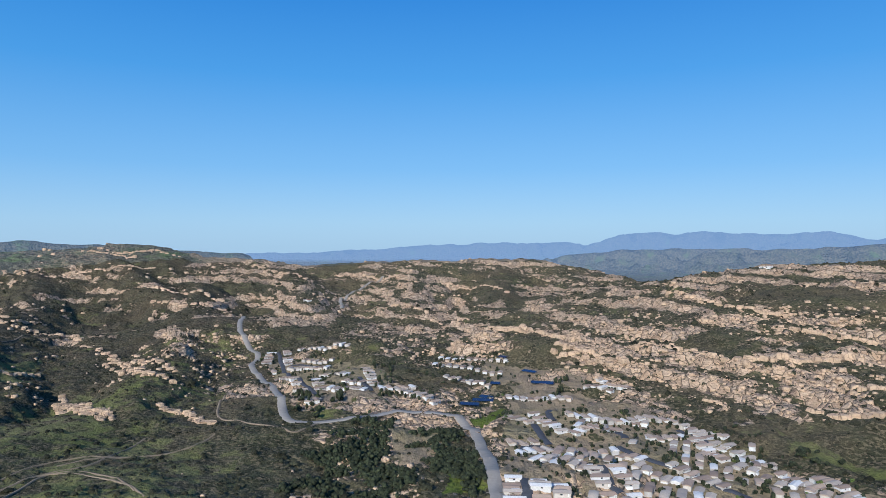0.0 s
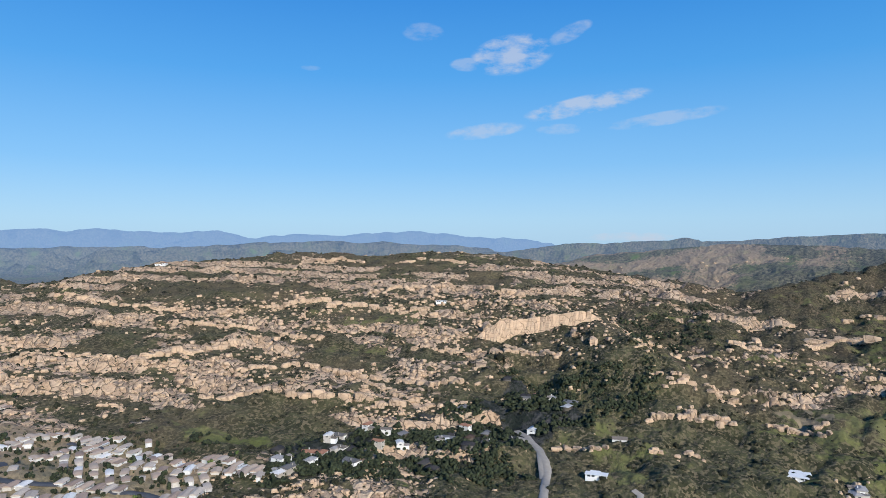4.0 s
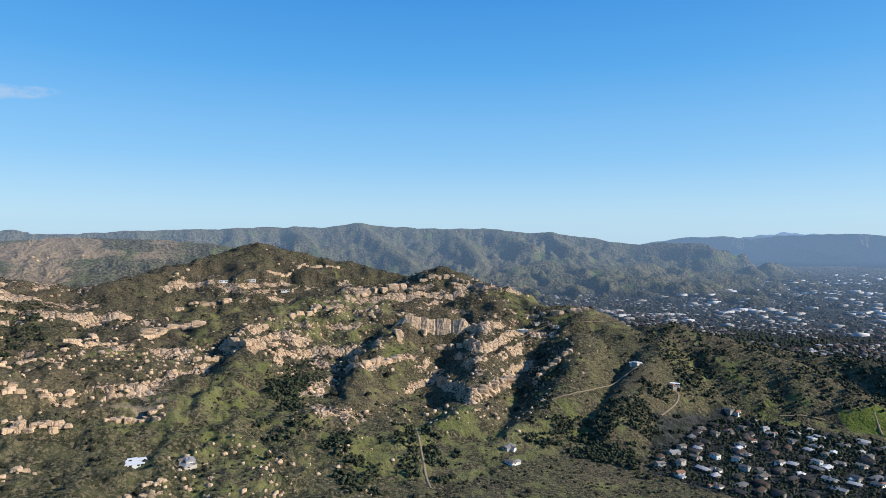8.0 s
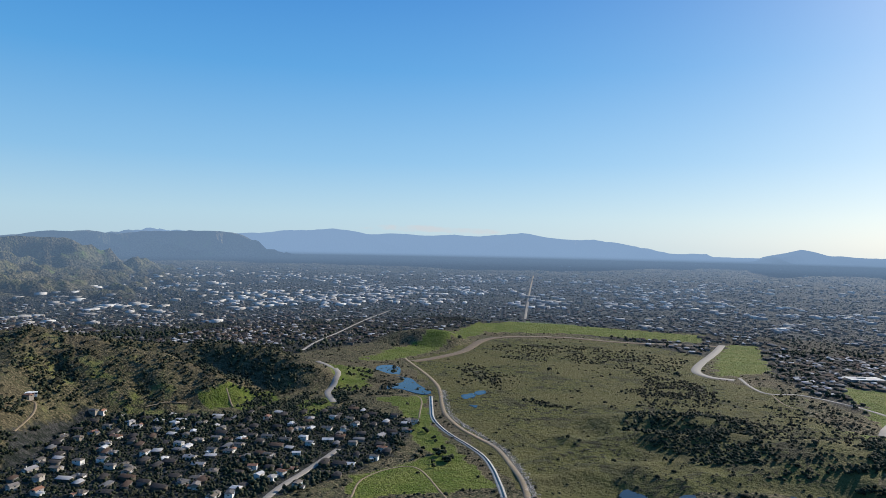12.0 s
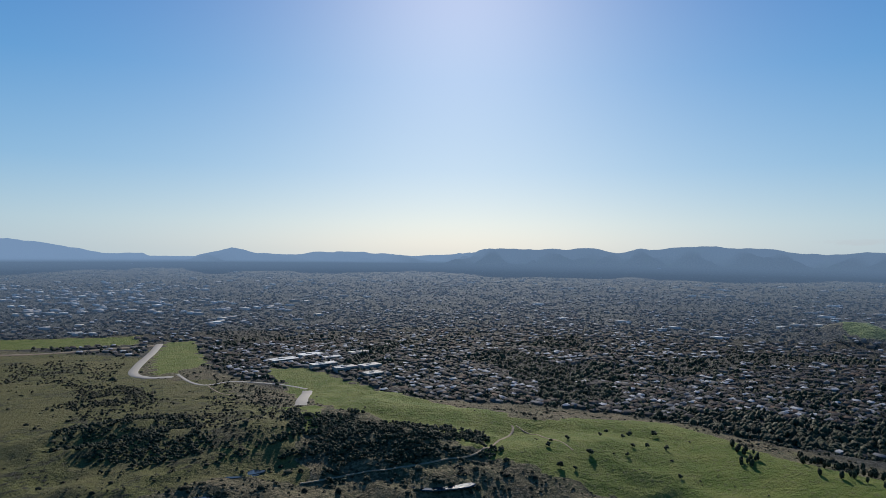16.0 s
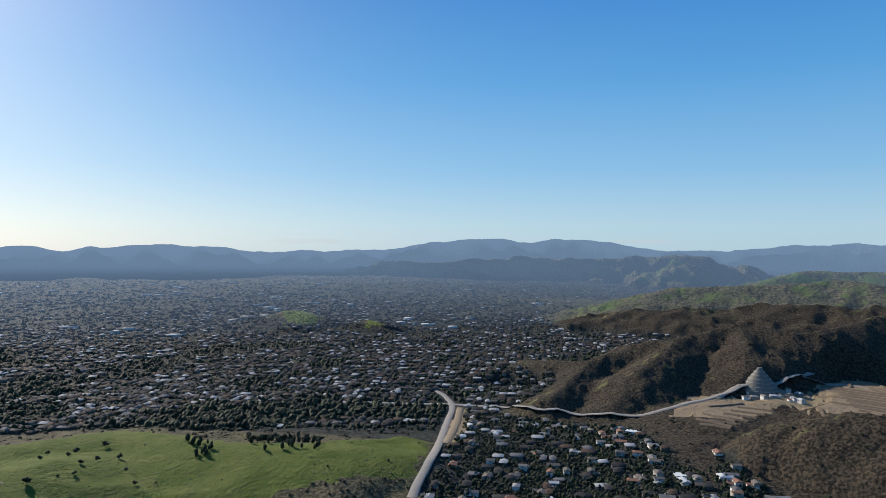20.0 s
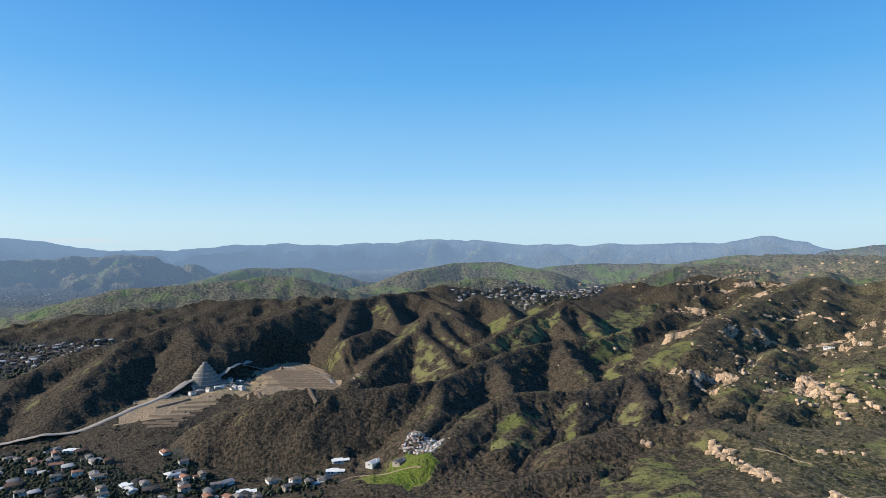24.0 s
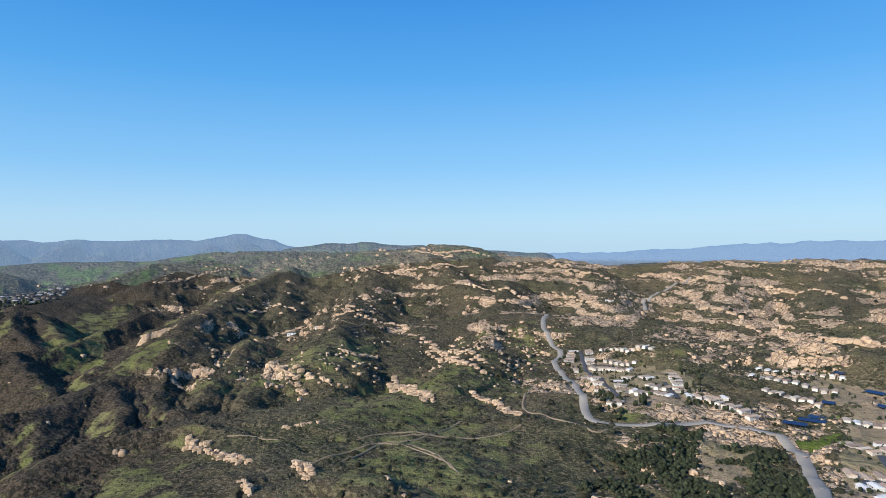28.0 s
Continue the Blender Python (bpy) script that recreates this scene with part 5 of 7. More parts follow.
# ---- sandstone ----
def rock_mesh(seed, cuts=4, blocky=0.55):
    """A broken, bedded block about 1 across with flat fracture faces; its foot at z = -0.5."""
    rng = np.random.default_rng(seed)
    bm = bmesh.new()
    bmesh.ops.create_cube(bm, size=1.0)
    bmesh.ops.subdivide_edges(bm, edges=bm.edges, cuts=cuts, use_grid_fill=True)
    off = Vector(rng.uniform(0, 50, 3))
    breaks = []
    for i in range(9):
        n = Vector((rng.normal(0, 1), rng.normal(0, 1), rng.uniform(-0.3, 0.9))).normalized()
        breaks.append((n, rng.uniform(0.34, 0.52) + 0.12 * blocky))
    steps = rng.uniform(-0.16, 0.06, (cuts + 2, 2))
    for v in bm.verts:
        p = v.co.copy()
        bed = int(round((p.z + 0.5) * (cuts + 1)))
        p.x *= 1 + steps[bed][0]
        p.y *= 1 + steps[bed][1]
        p.z += 0.05 * p.x * steps[0][0] * 10
        for n, c in breaks:
            over = p.dot(n) - c
            if over > 0:
                p -= n * over
        v.co = p + noise.noise_vector(p * 2.6 + off) * 0.10
    return bm_mesh("rock", bm, ROCK)


ROCKS = [rock_mesh(s, 2, b) for s, b in ((1, 0.85), (2, 0.7), (3, 0.95), (4, 0.8), (5, 0.65), (6, 0.9), (7, 1.0), (8, 0.75))]
ROCK_TEMPLATES = []
for seed in (31, 32, 33, 34, 35, 36):
    chip = np.random.default_rng(seed)
    corners = box_verts(-0.5, 0.5, -0.5, 0.5, -0.5, 0.5) * chip.uniform(0.62, 1.12, (8, 3)) * np.where(np.arange(8) > 3, 0.82, 1.0)[:, None]
    ROCK_TEMPLATES.append((corners, np.array([t for q in BOX for t in ((q[0], q[1], q[2]), (q[0], q[2], q[3]))])))
rock_rng = np.random.default_rng(9)
OUTCROP_LABELS = {"big": "massive pale sandstone cliff split by upright joints", "small": "weathered tan sandstone ledge of broken blocks"}


def put_rock(parent, x, y, w, d, h, turn, sink=0.25, drop=None):
    """One block set into the slope."""
    z = float(ground_z(x, y)) if drop is None else drop
    sx, sy, sz = (float(c) for c in squeeze(x, y, z + h * (0.5 - sink)))
    k = math.hypot(sx, sy) / max(math.hypot(x, y), 1)
    ob = part("rock", ROCKS[rock_rng.integers(len(ROCKS))], parent)
    ob.matrix_basis = Matrix.LocRotScale((sx, sy, sz), Euler((rock_rng.normal(0, 0.06), rock_rng.normal(0, 0.06), turn)), (w * k, d * k, h * k))


def cliff(e, line, height):
    """One unbroken face of a cliff: upright ribs and clefts, stepped beds, its top running back into the hill."""
    level = float(np.mean(ground_z(line[:, 0], line[:, 1])))
    line = line / np.hypot(line[:, 0], line[:, 1])[:, None] * np.hypot(line[:, 0], line[:, 1]).mean()
    steps = np.hypot(*np.diff(line, axis=0).T)
    along = np.concatenate([[0], np.cumsum(steps)])
    run = along[-1]
    back = line.mean(0) / np.hypot(*line.mean(0))
    cols, rows = max(8, int(run / 2.5)), 11
    seed = float(rock_rng.uniform(0, 90))
    at = np.linspace(0, run, cols + 1)
    qx, qy = np.interp(at, along, line[:, 0]), np.interp(at, along, line[:, 1])
    foot = np.convolve(np.pad(ground_z(qx, qy), 12, mode="edge"), np.ones(25) / 25, mode="valid")
    foot = 0.5 * foot + 0.5 * level
    verts = []
    for i in range(cols + 1):
        s, k = float(at[i]), i / cols
        rib = noise.noise(Vector((s / 14, seed, 0))) * 3.4 + noise.noise(Vector((s / 4.5, seed, 5))) * 0.9
        cleft = -2.2 * (noise.noise(Vector((s / 7, seed, 30))) > 0.42)
        top = 10 * min(1, 0.1 + 6 * k, 0.1 + 6 * (1 - k)) + height * (0.72 + 0.22 * noise.noise(Vector((s / 22, seed, 9)))) * min(1, 0.05 + 5 * k, 0.05 + 5 * (1 - k))
        for j in range(rows + 2):
            h = min(1, j / (rows - 1))
            out = (rib + cleft) * (0.5 + 0.5 * h) - 7 * h ** 1.5 - 1.2 * math.floor(h * 4 + 0.8 * noise.noise(Vector((s / 8, h * 3, seed))))
            out += 1.2 * noise.noise(Vector((s / 3, h * top / 3, seed)))
            z = float(foot[i]) - 22 + (top + 12) * h
            reach = -out
            if j >= rows:
                reach += 16 * (j - rows + 1)
                z -= 8 * (j - rows + 1) ** 2
            verts.append((qx[i] + back[0] * reach, qy[i] + back[1] * reach, z))
    m = rows + 2
    faces = [(i * m + j, (i + 1) * m + j, (i + 1) * m + j + 1, i * m + j + 1) for i in range(cols) for j in range(m - 1)]
    me = bpy.data.meshes.new("cliff_face")
    me.from_pydata(verts, [], faces)
    me.materials.append(ROCK)
    part("cliff_face", me, e)


def ledge(width, height, *line):
    """Blocks side by side along a bed of sandstone, with smaller broken ones at their feet."""
    p = np.array(line, float)
    size = min(0.8, max(0.36, np.hypot(*p.mean(0)) / 1700)) if height < 20 else 1.0
    width, height = width * size, height * size
    e = tagged(new("rock_outcrop"), OUTCROP_LABELS["big" if height > 20 else "small"], "rock outcrop", "sandstone outcrops")
    if height > 20:
        cliff(e, p, height)
    for a, b in zip(p[:-1], p[1:]):
        u = b - a
        run = np.hypot(*u)
        turn = math.atan2(u[1], u[0])
        # beds seen almost end-on are turned broadside to the camera's view instead
        away = a / np.hypot(*a)
        if abs(np.dot(u / run, away)) > 0.8:
            run = min(run, 90)
            turn = math.atan2(away[0], -away[1])
        if height > 20:
            turn = math.atan2(away[0], -away[1])
            run *= 0.2
        n = max(1, int(run / (width * 0.8)))
        for i in range(n):
            q = a + u * ((i + rock_rng.uniform(0.2, 0.8)) / n) + rock_rng.normal(0, 2.5, 2)
            s = rock_rng.uniform(0.65, 1.25)
            if height > 20:
                s = rock_rng.uniform(0.3, 0.5)
                q = q - away * 18
            put_rock(e, q[0], q[1], width * s * 1.05, width * rock_rng.uniform(0.5, 0.9), height * min(s, 1) * rock_rng.uniform(0.75, 1.25), turn + rock_rng.normal(0, 0.2))
            if rock_rng.random() < 0.25:
                r = q - away * width * rock_rng.uniform(0.4, 1.0) + rock_rng.normal(0, 5, 2)
                c = width * rock_rng.uniform(0.2, 0.45)
                put_rock(e, r[0], r[1], c * 1.3, c, c * 0.8, rock_rng.uniform(0, 6.3), 0.35)


# ---- sandstone ledges and cliffs: block width, height, and the line they stand along ----
ledge(34, 34, (955, 746), (1048, 724), (1021, 609), (977, 528), (948, 459))
ledge(26, 16, (442, 809), (501, 784), (530, 742), (565, 687), (595, 652), (619, 593))
ledge(22, 13, (512, 901), (568, 857), (625, 845), (653, 794), (680, 746), (701, 661), (721, 586))
ledge(20, 12, (457, 1033), (524, 999), (617, 1003), (699, 980), (741, 917))
ledge(24, 14, (860, 1064), (942, 1033), (957, 941), (1007, 889))
ledge(26, 14, (782, 1137), (881, 1149), (938, 1101))
ledge(20, 11, (1027, 1088), (1125, 1078), (1179, 1024))
ledge(24, 12, (1227, 998), (1209, 892), (1238, 828))
ledge(18, 10, (1305, 1293), (1395, 1294), (1417, 1231), (1450, 1160))
ledge(18, 10, (1179, 1484), (1247, 1464), (1265, 1387))
ledge(20, 12, (333, 1152), (404, 1158), (432, 1069), (457, 989))
ledge(22, 12, (195, 1165), (239, 1134), (273, 1063))
ledge(22, 12, (99, 1468), (160, 1428), (218, 1364), (257, 1262))
ledge(18, 10, (549, 1613), (595, 1472), (619, 1338), (679, 1294))
ledge(18, 10, (591, 1172), (654, 1105), (717, 1081))
ledge(18, 10, (798, 752), (837, 703), (855, 641), (887, 594))
ledge(16, 9, (884, 383), (896, 356), (917, 340))
ledge(16, 10, (796, 345), (821, 326))
ledge(22, 12, (200, 1186), (259, 1133), (297, 1063))
ledge(20, 10, (95, 1457), (175, 1400), (241, 1298))
ledge(18, 10, (-153, 1893), (-36, 1753), (50, 1634))
ledge(20, 10, (-717, 2502), (-578, 2372), (-479, 2290))
ledge(18, 10, (-898, 1998), (-759, 1950), (-632, 1919))
ledge(18, 10, (-1370, 2600), (-1210, 2500), (-1111, 2568), (-995, 2499))
ledge(16, 8, (-638, 1272), (-537, 1173), (-437, 1075))
ledge(18, 9, (-367, 857), (-320, 821), (-271, 781))
ledge(18, 9, (-573, 992), (-465, 855), (-393, 778))
ledge(16, 9, (-409, 2460), (-306, 2478), (-174, 2415))
ledge(16, 9, (-8, 2335), (108, 2254), (201, 2021))
ledge(16, 9, (-674, 2159), (-526, 2018), (-370, 1768))
ledge(34, 34, (1329, -188), (1412, -264), (1454, -337), (1416, -400))
ledge(26, 18, (1579, -131), (1620, -218), (1609, -287))
ledge(22, 14, (1469, 6), (1513, -49), (1523, -113))
ledge(24, 14, (1269, 127), (1233, 80), (1345, 33))
ledge(18, 12, (1185, 165), (1199, 129))
ledge(22, 12, (1176, -123), (1223, -175), (1280, -229))
ledge(18, 14, (1348, -289), (1346, -337), (1308, -364))
ledge(20, 12, (1061, -305), (1122, -354), (1194, -405))
ledge(20, 12, (1301, 279), (1349, 244), (1440, 211))
ledge(22, 12, (1624, 275), (1658, 224), (1676, 148))
ledge(18, 10, (1406, 404), (1448, 369), (1482, 334))
ledge(18, 10, (1177, 367), (1237, 342), (1268, 304))
ledge(20, 12, (821, 319), (843, 293), (852, 257))
ledge(18, 12, (915, 317), (975, 314), (1005, 299))
ledge(20, 14, (1151, -445), (1168, -486), (1203, -530))
ledge(18, 12, (1661, -310), (1676, -388), (1617, -449), (1580, -512))
ledge(18, 12, (1442, -522), (1411, -593), (1400, -658))
ledge(14, 8, (720, 152), (731, 132))
ledge(14, 8, (910, 238), (931, 210), (914, 165))
ledge(16, 8, (1856, 76), (1956, -31), (2003, -132))
ledge(14, 8, (1054, 409), (1124, 390), (1112, 347))
ledge(24, 22, (-1316, 1073), (-1115, 957), (-969, 882))
ledge(16, 11, (-551, 509), (-505, 490), (-469, 482), (-424, 464))
ledge(14, 8, (-673, 780), (-666, 809), (-650, 828))
ledge(16, 9, (-554, 961), (-465, 850), (-402, 782))
ledge(18, 10, (-819, 1465), (-678, 1311), (-554, 1158), (-448, 993))
ledge(12, 8, (-378, 470), (-361, 462), (-341, 455))
ledge(12, 8, (-613, 474), (-602, 482))
ledge(12, 8, (-391, 415), (-369, 407))
ledge(14, 8, (-1282, 1374), (-1307, 1541), (-1215, 1549))
ledge(16, 9, (-1107, 1573), (-961, 1475), (-947, 1570))
ledge(14, 8, (-1090, 1326), (-1103, 1428), (-883, 1216))
ledge(14, 8, (-700, 1010), (-675, 1035), (-678, 1106))
ledge(16, 8, (-1566, 2297), (-1347, 2201), (-1226, 2230))
ledge(16, 8, (-1378, 2546), (-1237, 2470), (-1135, 2451))
ledge(14, 8, (-1903, 1649), (-1910, 1829), (-1890, 1995))
ledge(16, 9, (-544, 945), (-449, 829), (-391, 775))
ledge(16, 9, (-366, 848), (-321, 822), (-274, 787))
ledge(16, 9, (-637, 1237), (-482, 1033), (-402, 978))
ledge(18, 10, (-828, 1880), (-684, 1774), (-576, 1807))
ledge(16, 9, (-997, 1436), (-894, 1438), (-825, 1491))
ledge(16, 9, (-1294, 2249), (-1147, 2254), (-1022, 2348))
ledge(16, 9, (-756, 887), (-649, 841), (-583, 839))
ledge(14, 8, (-477, 578), (-451, 605))
ledge(20, 15, (-553, 517), (-518, 508))
ledge(18, 13, (-495, 491), (-469, 490), (-424, 466))
ledge(22, 16, (-396, 491), (-372, 478), (-342, 455))
ledge(20, 14, (-378, 404), (-361, 407))
ledge(24, 18, (-611, 479), (-599, 483))
ledge(16, 10, (-768, 888), (-708, 855), (-642, 817), (-605, 797))
ledge(18, 10, (-558, 944), (-472, 848), (-391, 768))
ledge(22, 14, (804, 349), (815, 317), (832, 291), (851, 265))
ledge(24, 12, (909, 309), (981, 297))
ledge(18, 10, (919, 227), (925, 188), (945, 168))
ledge(20, 11, (706, 310), (724, 289), (739, 259))
ledge(18, 10, (672, 412), (690, 384), (688, 346))
ledge(20, 11, (878, 359), (914, 328))
ledge(20, 12, (1228, 383), (1303, 346))
ledge(26, 14, (1321, 280), (1432, 230), (1370, 175))
ledge(18, 10, (707, 162), (717, 127))
ledge(24, 13, (657, 735), (656, 674), (636, 590), (681, 550))
ledge(20, 10, (897, 656), (900, 593), (901, 531))


def bed_rocks(tries):
    """Blocks along the breaks of the beds over the rocky hills: places, sizes and turns."""
    b = rock_rng.uniform(280, 478, tries) % 360
    d = np.exp(rock_rng.uniform(math.log(420), math.log(3300), tries))
    x, y = d * np.sin(np.radians(b)), d * np.cos(np.radians(b))
    z = ground_z(x, y)
    e = 6.0
    slope_x, slope_y = (ground_z(x + e, y) - ground_z(x - e, y)) / (2 * e), (ground_z(x, y + e) - ground_z(x, y - e)) / (2 * e)
    steep = np.hypot(slope_x, slope_y)
    want = rockiness(x, y) * smooth(70, 110, z + 45 * (np.abs(b - 88) < 24)) * smooth(0.14, 0.45, steep) * smooth(-0.5, 0.3, fbm(x, y, 300, 2, 41))
    a = np.degrees(np.arctan2(x, y)) % 360
    want *= 1 - 0.9 * smooth(285, 292, a) * smooth(356, 346, a) * smooth(1150, 850, d)
    want *= 1 - 0.62 * smooth(60, 74, a) * (a < 180)
    want *= 1 - 0.85 * smooth(46, 58, a) * smooth(80, 72, a) * smooth(1300, 950, d)
    want *= 1 - 0.4 * smooth(290, 300, a) * smooth(350, 334, a)
    want *= 1 - smooth(250, 258, a) * (0.9 * smooth(316, 308, a) + 0.5 * smooth(308, 312, a) * smooth(328, 322, a)) * (d < 2000)
    want *= (1 - cover("dirt", x, y)) * (1 - cover("grass", x, y)) * (1 - cover("town", x, y)) * (lane_gap(x, y) > 8)
    keep = rock_rng.random(tries) < want
    turn = np.arctan2(slope_y, slope_x) + np.pi / 2
    return x[keep], y[keep], z[keep], turn[keep]


bx, by, bz, bturn = bed_rocks(110000)
bsize = (1.2 + 0.0015 * np.hypot(bx, by)) * np.minimum(np.exp(rock_rng.normal(0.0, 0.45, len(bx))), 1.9)
order = rock_rng.permutation(len(bx))
order = order[np.argsort(np.hypot(bx, by)[order] > 1500, kind="stable")]
single = order[:175]
for group in range(0, len(single), 35):
    e = tagged(new("rock_outcrop"), "scattered weathered sandstone boulders among dark brush", "rock outcrop", "sandstone outcrops")
    for i in single[group:group + 35]:
        s = bsize[i]
        put_rock(e, bx[i], by[i], s * 1.7, s, s * 0.85, bturn[i] + rock_rng.normal(0, 0.25), 0.3)
rest = order[175:6675]
s = bsize[rest]
strew("far_rocks", ROCK, ROCK_TEMPLATES[:5], bx[rest], by[rest], bz[rest] + s * 0.2, np.stack([s * 1.9, s * 1.3, s * 1.15], -1), bturn[rest],
      "broken sandstone blocks along the beds of the rocky hills", "rocks")


# ---- houses ----
def town_house(w, l, storeys, wing, hip, chimney):
    """A stucco house along y with a pitched roof, windows, garage and sometimes a wing."""
    h = 2.9 * storeys + 0.2
    e = tagged(new("house"), category="house", group="houses at the foot of the hills")
    part("wall", boxes("wall", WALL_TOWN, (-w / 2, w / 2, -l / 2, l / 2, -3.0, h)), e)
    part("roof", gable("roof", ROOF_TOWN, w, l, h + 0.3, w * 0.19, 0.6, 0.3, hip), e)
    for s in (-1, 1):
        x = s * w / 2
        for y in (-l * 0.1,):
            part("window", boxes("window", GLASS, (min(x, x + s * 0.06), max(x, x + s * 0.06), y, y + 2.0, h - 1.9, h - 0.7)), e)
    part("end_window", boxes("end_window", GLASS, (-1.4, 1.4, -l / 2 - 0.06, -l / 2, h - 1.9, h - 0.7)), e)
    part("garage_door", boxes("garage_door", TRIM, (-2.4, 2.4, l / 2, l / 2 + 0.07, -0.2, 2.1)), e)
    if wing:
        part("wing", boxes("wing", WALL_TOWN, (w / 2 - 0.1, w / 2 + 6.0, -l / 2 + 0.4, -l / 2 + 7.4, -3.0, 2.9)), e)
        m = pose(w / 2 + 2.6, -l / 2 + 3.9, 0, 0, 0, 90)
        part("wing_roof", gable("wing_roof", ROOF_TOWN, 7.0, 7.4, 3.2, 1.4, 0.5, 0.3), e, m=m)
    if chimney:
        part("chimney", boxes("chimney", WALL_TOWN, (w * 0.28, w * 0.28 + 0.9, l * 0.1, l * 0.1 + 0.7, h, h + w * 0.19 + 1.2)), e)
    return e


HOUSE_KINDS = [town_house(10, 15, 1, True, 4.0, True), town_house(9, 13, 2, False, 3.5, False), town_house(11, 17, 1, False, 0.0, True), town_house(8.5, 12, 2, True, 0.0, False)]
for ob, text in zip(HOUSE_KINDS, ("low stucco house with a side wing among trees", "two-storey stucco house with a hipped roof",
                                  "long ranch house with a plain pitched roof", "two-storey house with a low garage wing")):
    tagged(ob, text)
town_rng = np.random.default_rng(21)
PLACED = []


def spots_in(kind, spacing, jitter=0.46):
    """Places on a loose grid over all areas of a kind, off the roads."""
    out = []
    for k, outline in AREAS:
        if k != kind:
            continue
        (x0, y0), (x1, y1) = outline.min(0), outline.max(0)
        gx_, gy_ = np.meshgrid(np.arange(x0, x1, spacing), np.arange(y0, y1, spacing))
        px, py = gx_.ravel(), gy_.ravel()
        px, py = px + town_rng.uniform(-jitter, jitter, px.shape) * spacing, py + town_rng.uniform(-jitter, jitter, px.shape) * spacing
        m = inside(outline, px, py)
        out.append(np.stack([px[m], py[m]], -1))
    p = np.concatenate(out)
    return p[lane_gap(p[:, 0], p[:, 1]) > 7]


def steepness(x, y):
    return np.hypot(ground_z(x + 9, y) - ground_z(x - 9, y), ground_z(x, y + 9) - ground_z(x, y - 9)) / 18


near_lots = spots_in("town", 33)
upland = near_lots[np.hypot(near_lots[:, 0], near_lots[:, 1]) >= 2100][:260]
near_lots = near_lots[np.hypot(near_lots[:, 0], near_lots[:, 1]) < 2100]
near_lots = near_lots[ground_z(near_lots[:, 0], near_lots[:, 1]) < 125]
near_lots = near_lots[steepness(near_lots[:, 0], near_lots[:, 1]) < 0.27]
near_lots = near_lots[np.argsort(np.hypot(near_lots[:, 0], near_lots[:, 1]))]
take = near_lots[:: max(1, len(near_lots) // 170)][:170]
used = [False] * 4
for x, y in take:
    k = int(town_rng.integers(4))
    a = 18 + 90 * int(town_rng.integers(4)) + town_rng.normal(0, 9)
    m = pose(float(x), float(y), float(ground_z(x, y)) + 0.3, 0, 0, a)
    if used[k]:
        copy_thing(HOUSE_KINDS[k], m)
    else:
        HOUSE_KINDS[k].matrix_basis, used[k] = m, True

# the rest of the near lots, and the city beyond, as one mass of roofs
HOUSE_V = np.array([(-.5, -.5, -.6), (.5, -.5, -.6), (.5, .5, -.6), (-.5, .5, -.6), (-.5, -.5, .6), (.5, -.5, .6), (.5, .5, .6), (-.5, .5, .6), (0, -.42, 1.0), (0, .42, 1.0)])
HOUSE_WALL_F = np.array([(0, 1, 5), (0, 5, 4), (1, 2, 6), (1, 6, 5), (2, 3, 7), (2, 7, 6), (3, 0, 4), (3, 4, 7)])
HOUSE_ROOF_V = np.array([(-.56, -.56, .56), (.56, -.56, .56), (.56, .56, .56), (-.56, .56, .56), (0, -.4, 1.02), (0, .4, 1.02)])
HOUSE_ROOF_F = np.array([(0, 4, 5), (0, 5, 3), (1, 2, 5), (1, 5, 4), (0, 1, 4), (2, 3, 5)])
SLAB_F = np.array([(4, 5, 6), (4, 6, 7), (0, 1, 5), (0, 5, 4), (1, 2, 6), (1, 6, 5), (2, 3, 7), (2, 7, 6), (3, 0, 4), (3, 4, 7)])


def city_spots(n, low_angle=1.6, high_angle=15.0):
    """Places over the valley floor, thinning with distance."""
    b = np.radians(town_rng.uniform(98, 305, n))
    d = EYE[2] / np.tan(np.radians(town_rng.uniform(low_angle, high_angle, n)))
    x, y = d * np.sin(b), d * np.cos(b)
    z = ground_z(x, y)
    keep = (town_rng.random(n) < valley_town(x, y, z) * (1 - cover("grass", x, y))) & (lane_gap(x, y) > 8)
    return x[keep], y[keep], z[keep]


GRID = radians(162)


def in_rows(x, y, offsets, along):
    """Places drawn to the rows of the street grid, and evenly along them."""
    c, q = math.cos(GRID), math.sin(GRID)
    bend = 26 * fbm(x, y, 700, 2, 79)
    u, v = x * c - y * q + bend, x * q + y * c
    u = np.round(u / 46) * 46 + town_rng.choice(offsets, len(x)) + town_rng.normal(0, 1.5, len(x)) - bend
    v = np.round(v / along) * along + town_rng.normal(0, along * 0.12, len(x))
    return u * c + v * q, v * c - u * q


cx, cy, cz = city_spots(52000)
thin = town_rng.random(len(cx)) < np.clip(np.hypot(cx, cy) / 2300, 0.3, 1) ** 1.2
cx, cy = in_rows(cx[thin], cy[thin], (-12, 12), 17.0)
leafy = fbm(cx, cy, 330, 3, 93)
cx, cy = cx[leafy < 0.30], cy[leafy < 0.30]
lots = np.unique(np.round(np.stack([cx, cy]) / 9), axis=1, return_index=True)[1]
cx, cy = cx[lots], cy[lots]
clear_lot = (valley_town(cx, cy, ground_z(cx, cy)) > 0.5) & (cover("grass", cx, cy) < 0.5) & (lane_gap(cx, cy) > 8)
cx, cy = cx[clear_lot], cy[clear_lot]
left = near_lots[~np.isin(np.arange(len(near_lots)), np.arange(0, len(near_lots), max(1, len(near_lots) // 170))[:170])]
cx, cy = np.concatenate([cx, left[:, 0], upland[:, 0]]), np.concatenate([cy, left[:, 1], upland[:, 1]])
cz = ground_z(cx, cy)
n = len(cx)
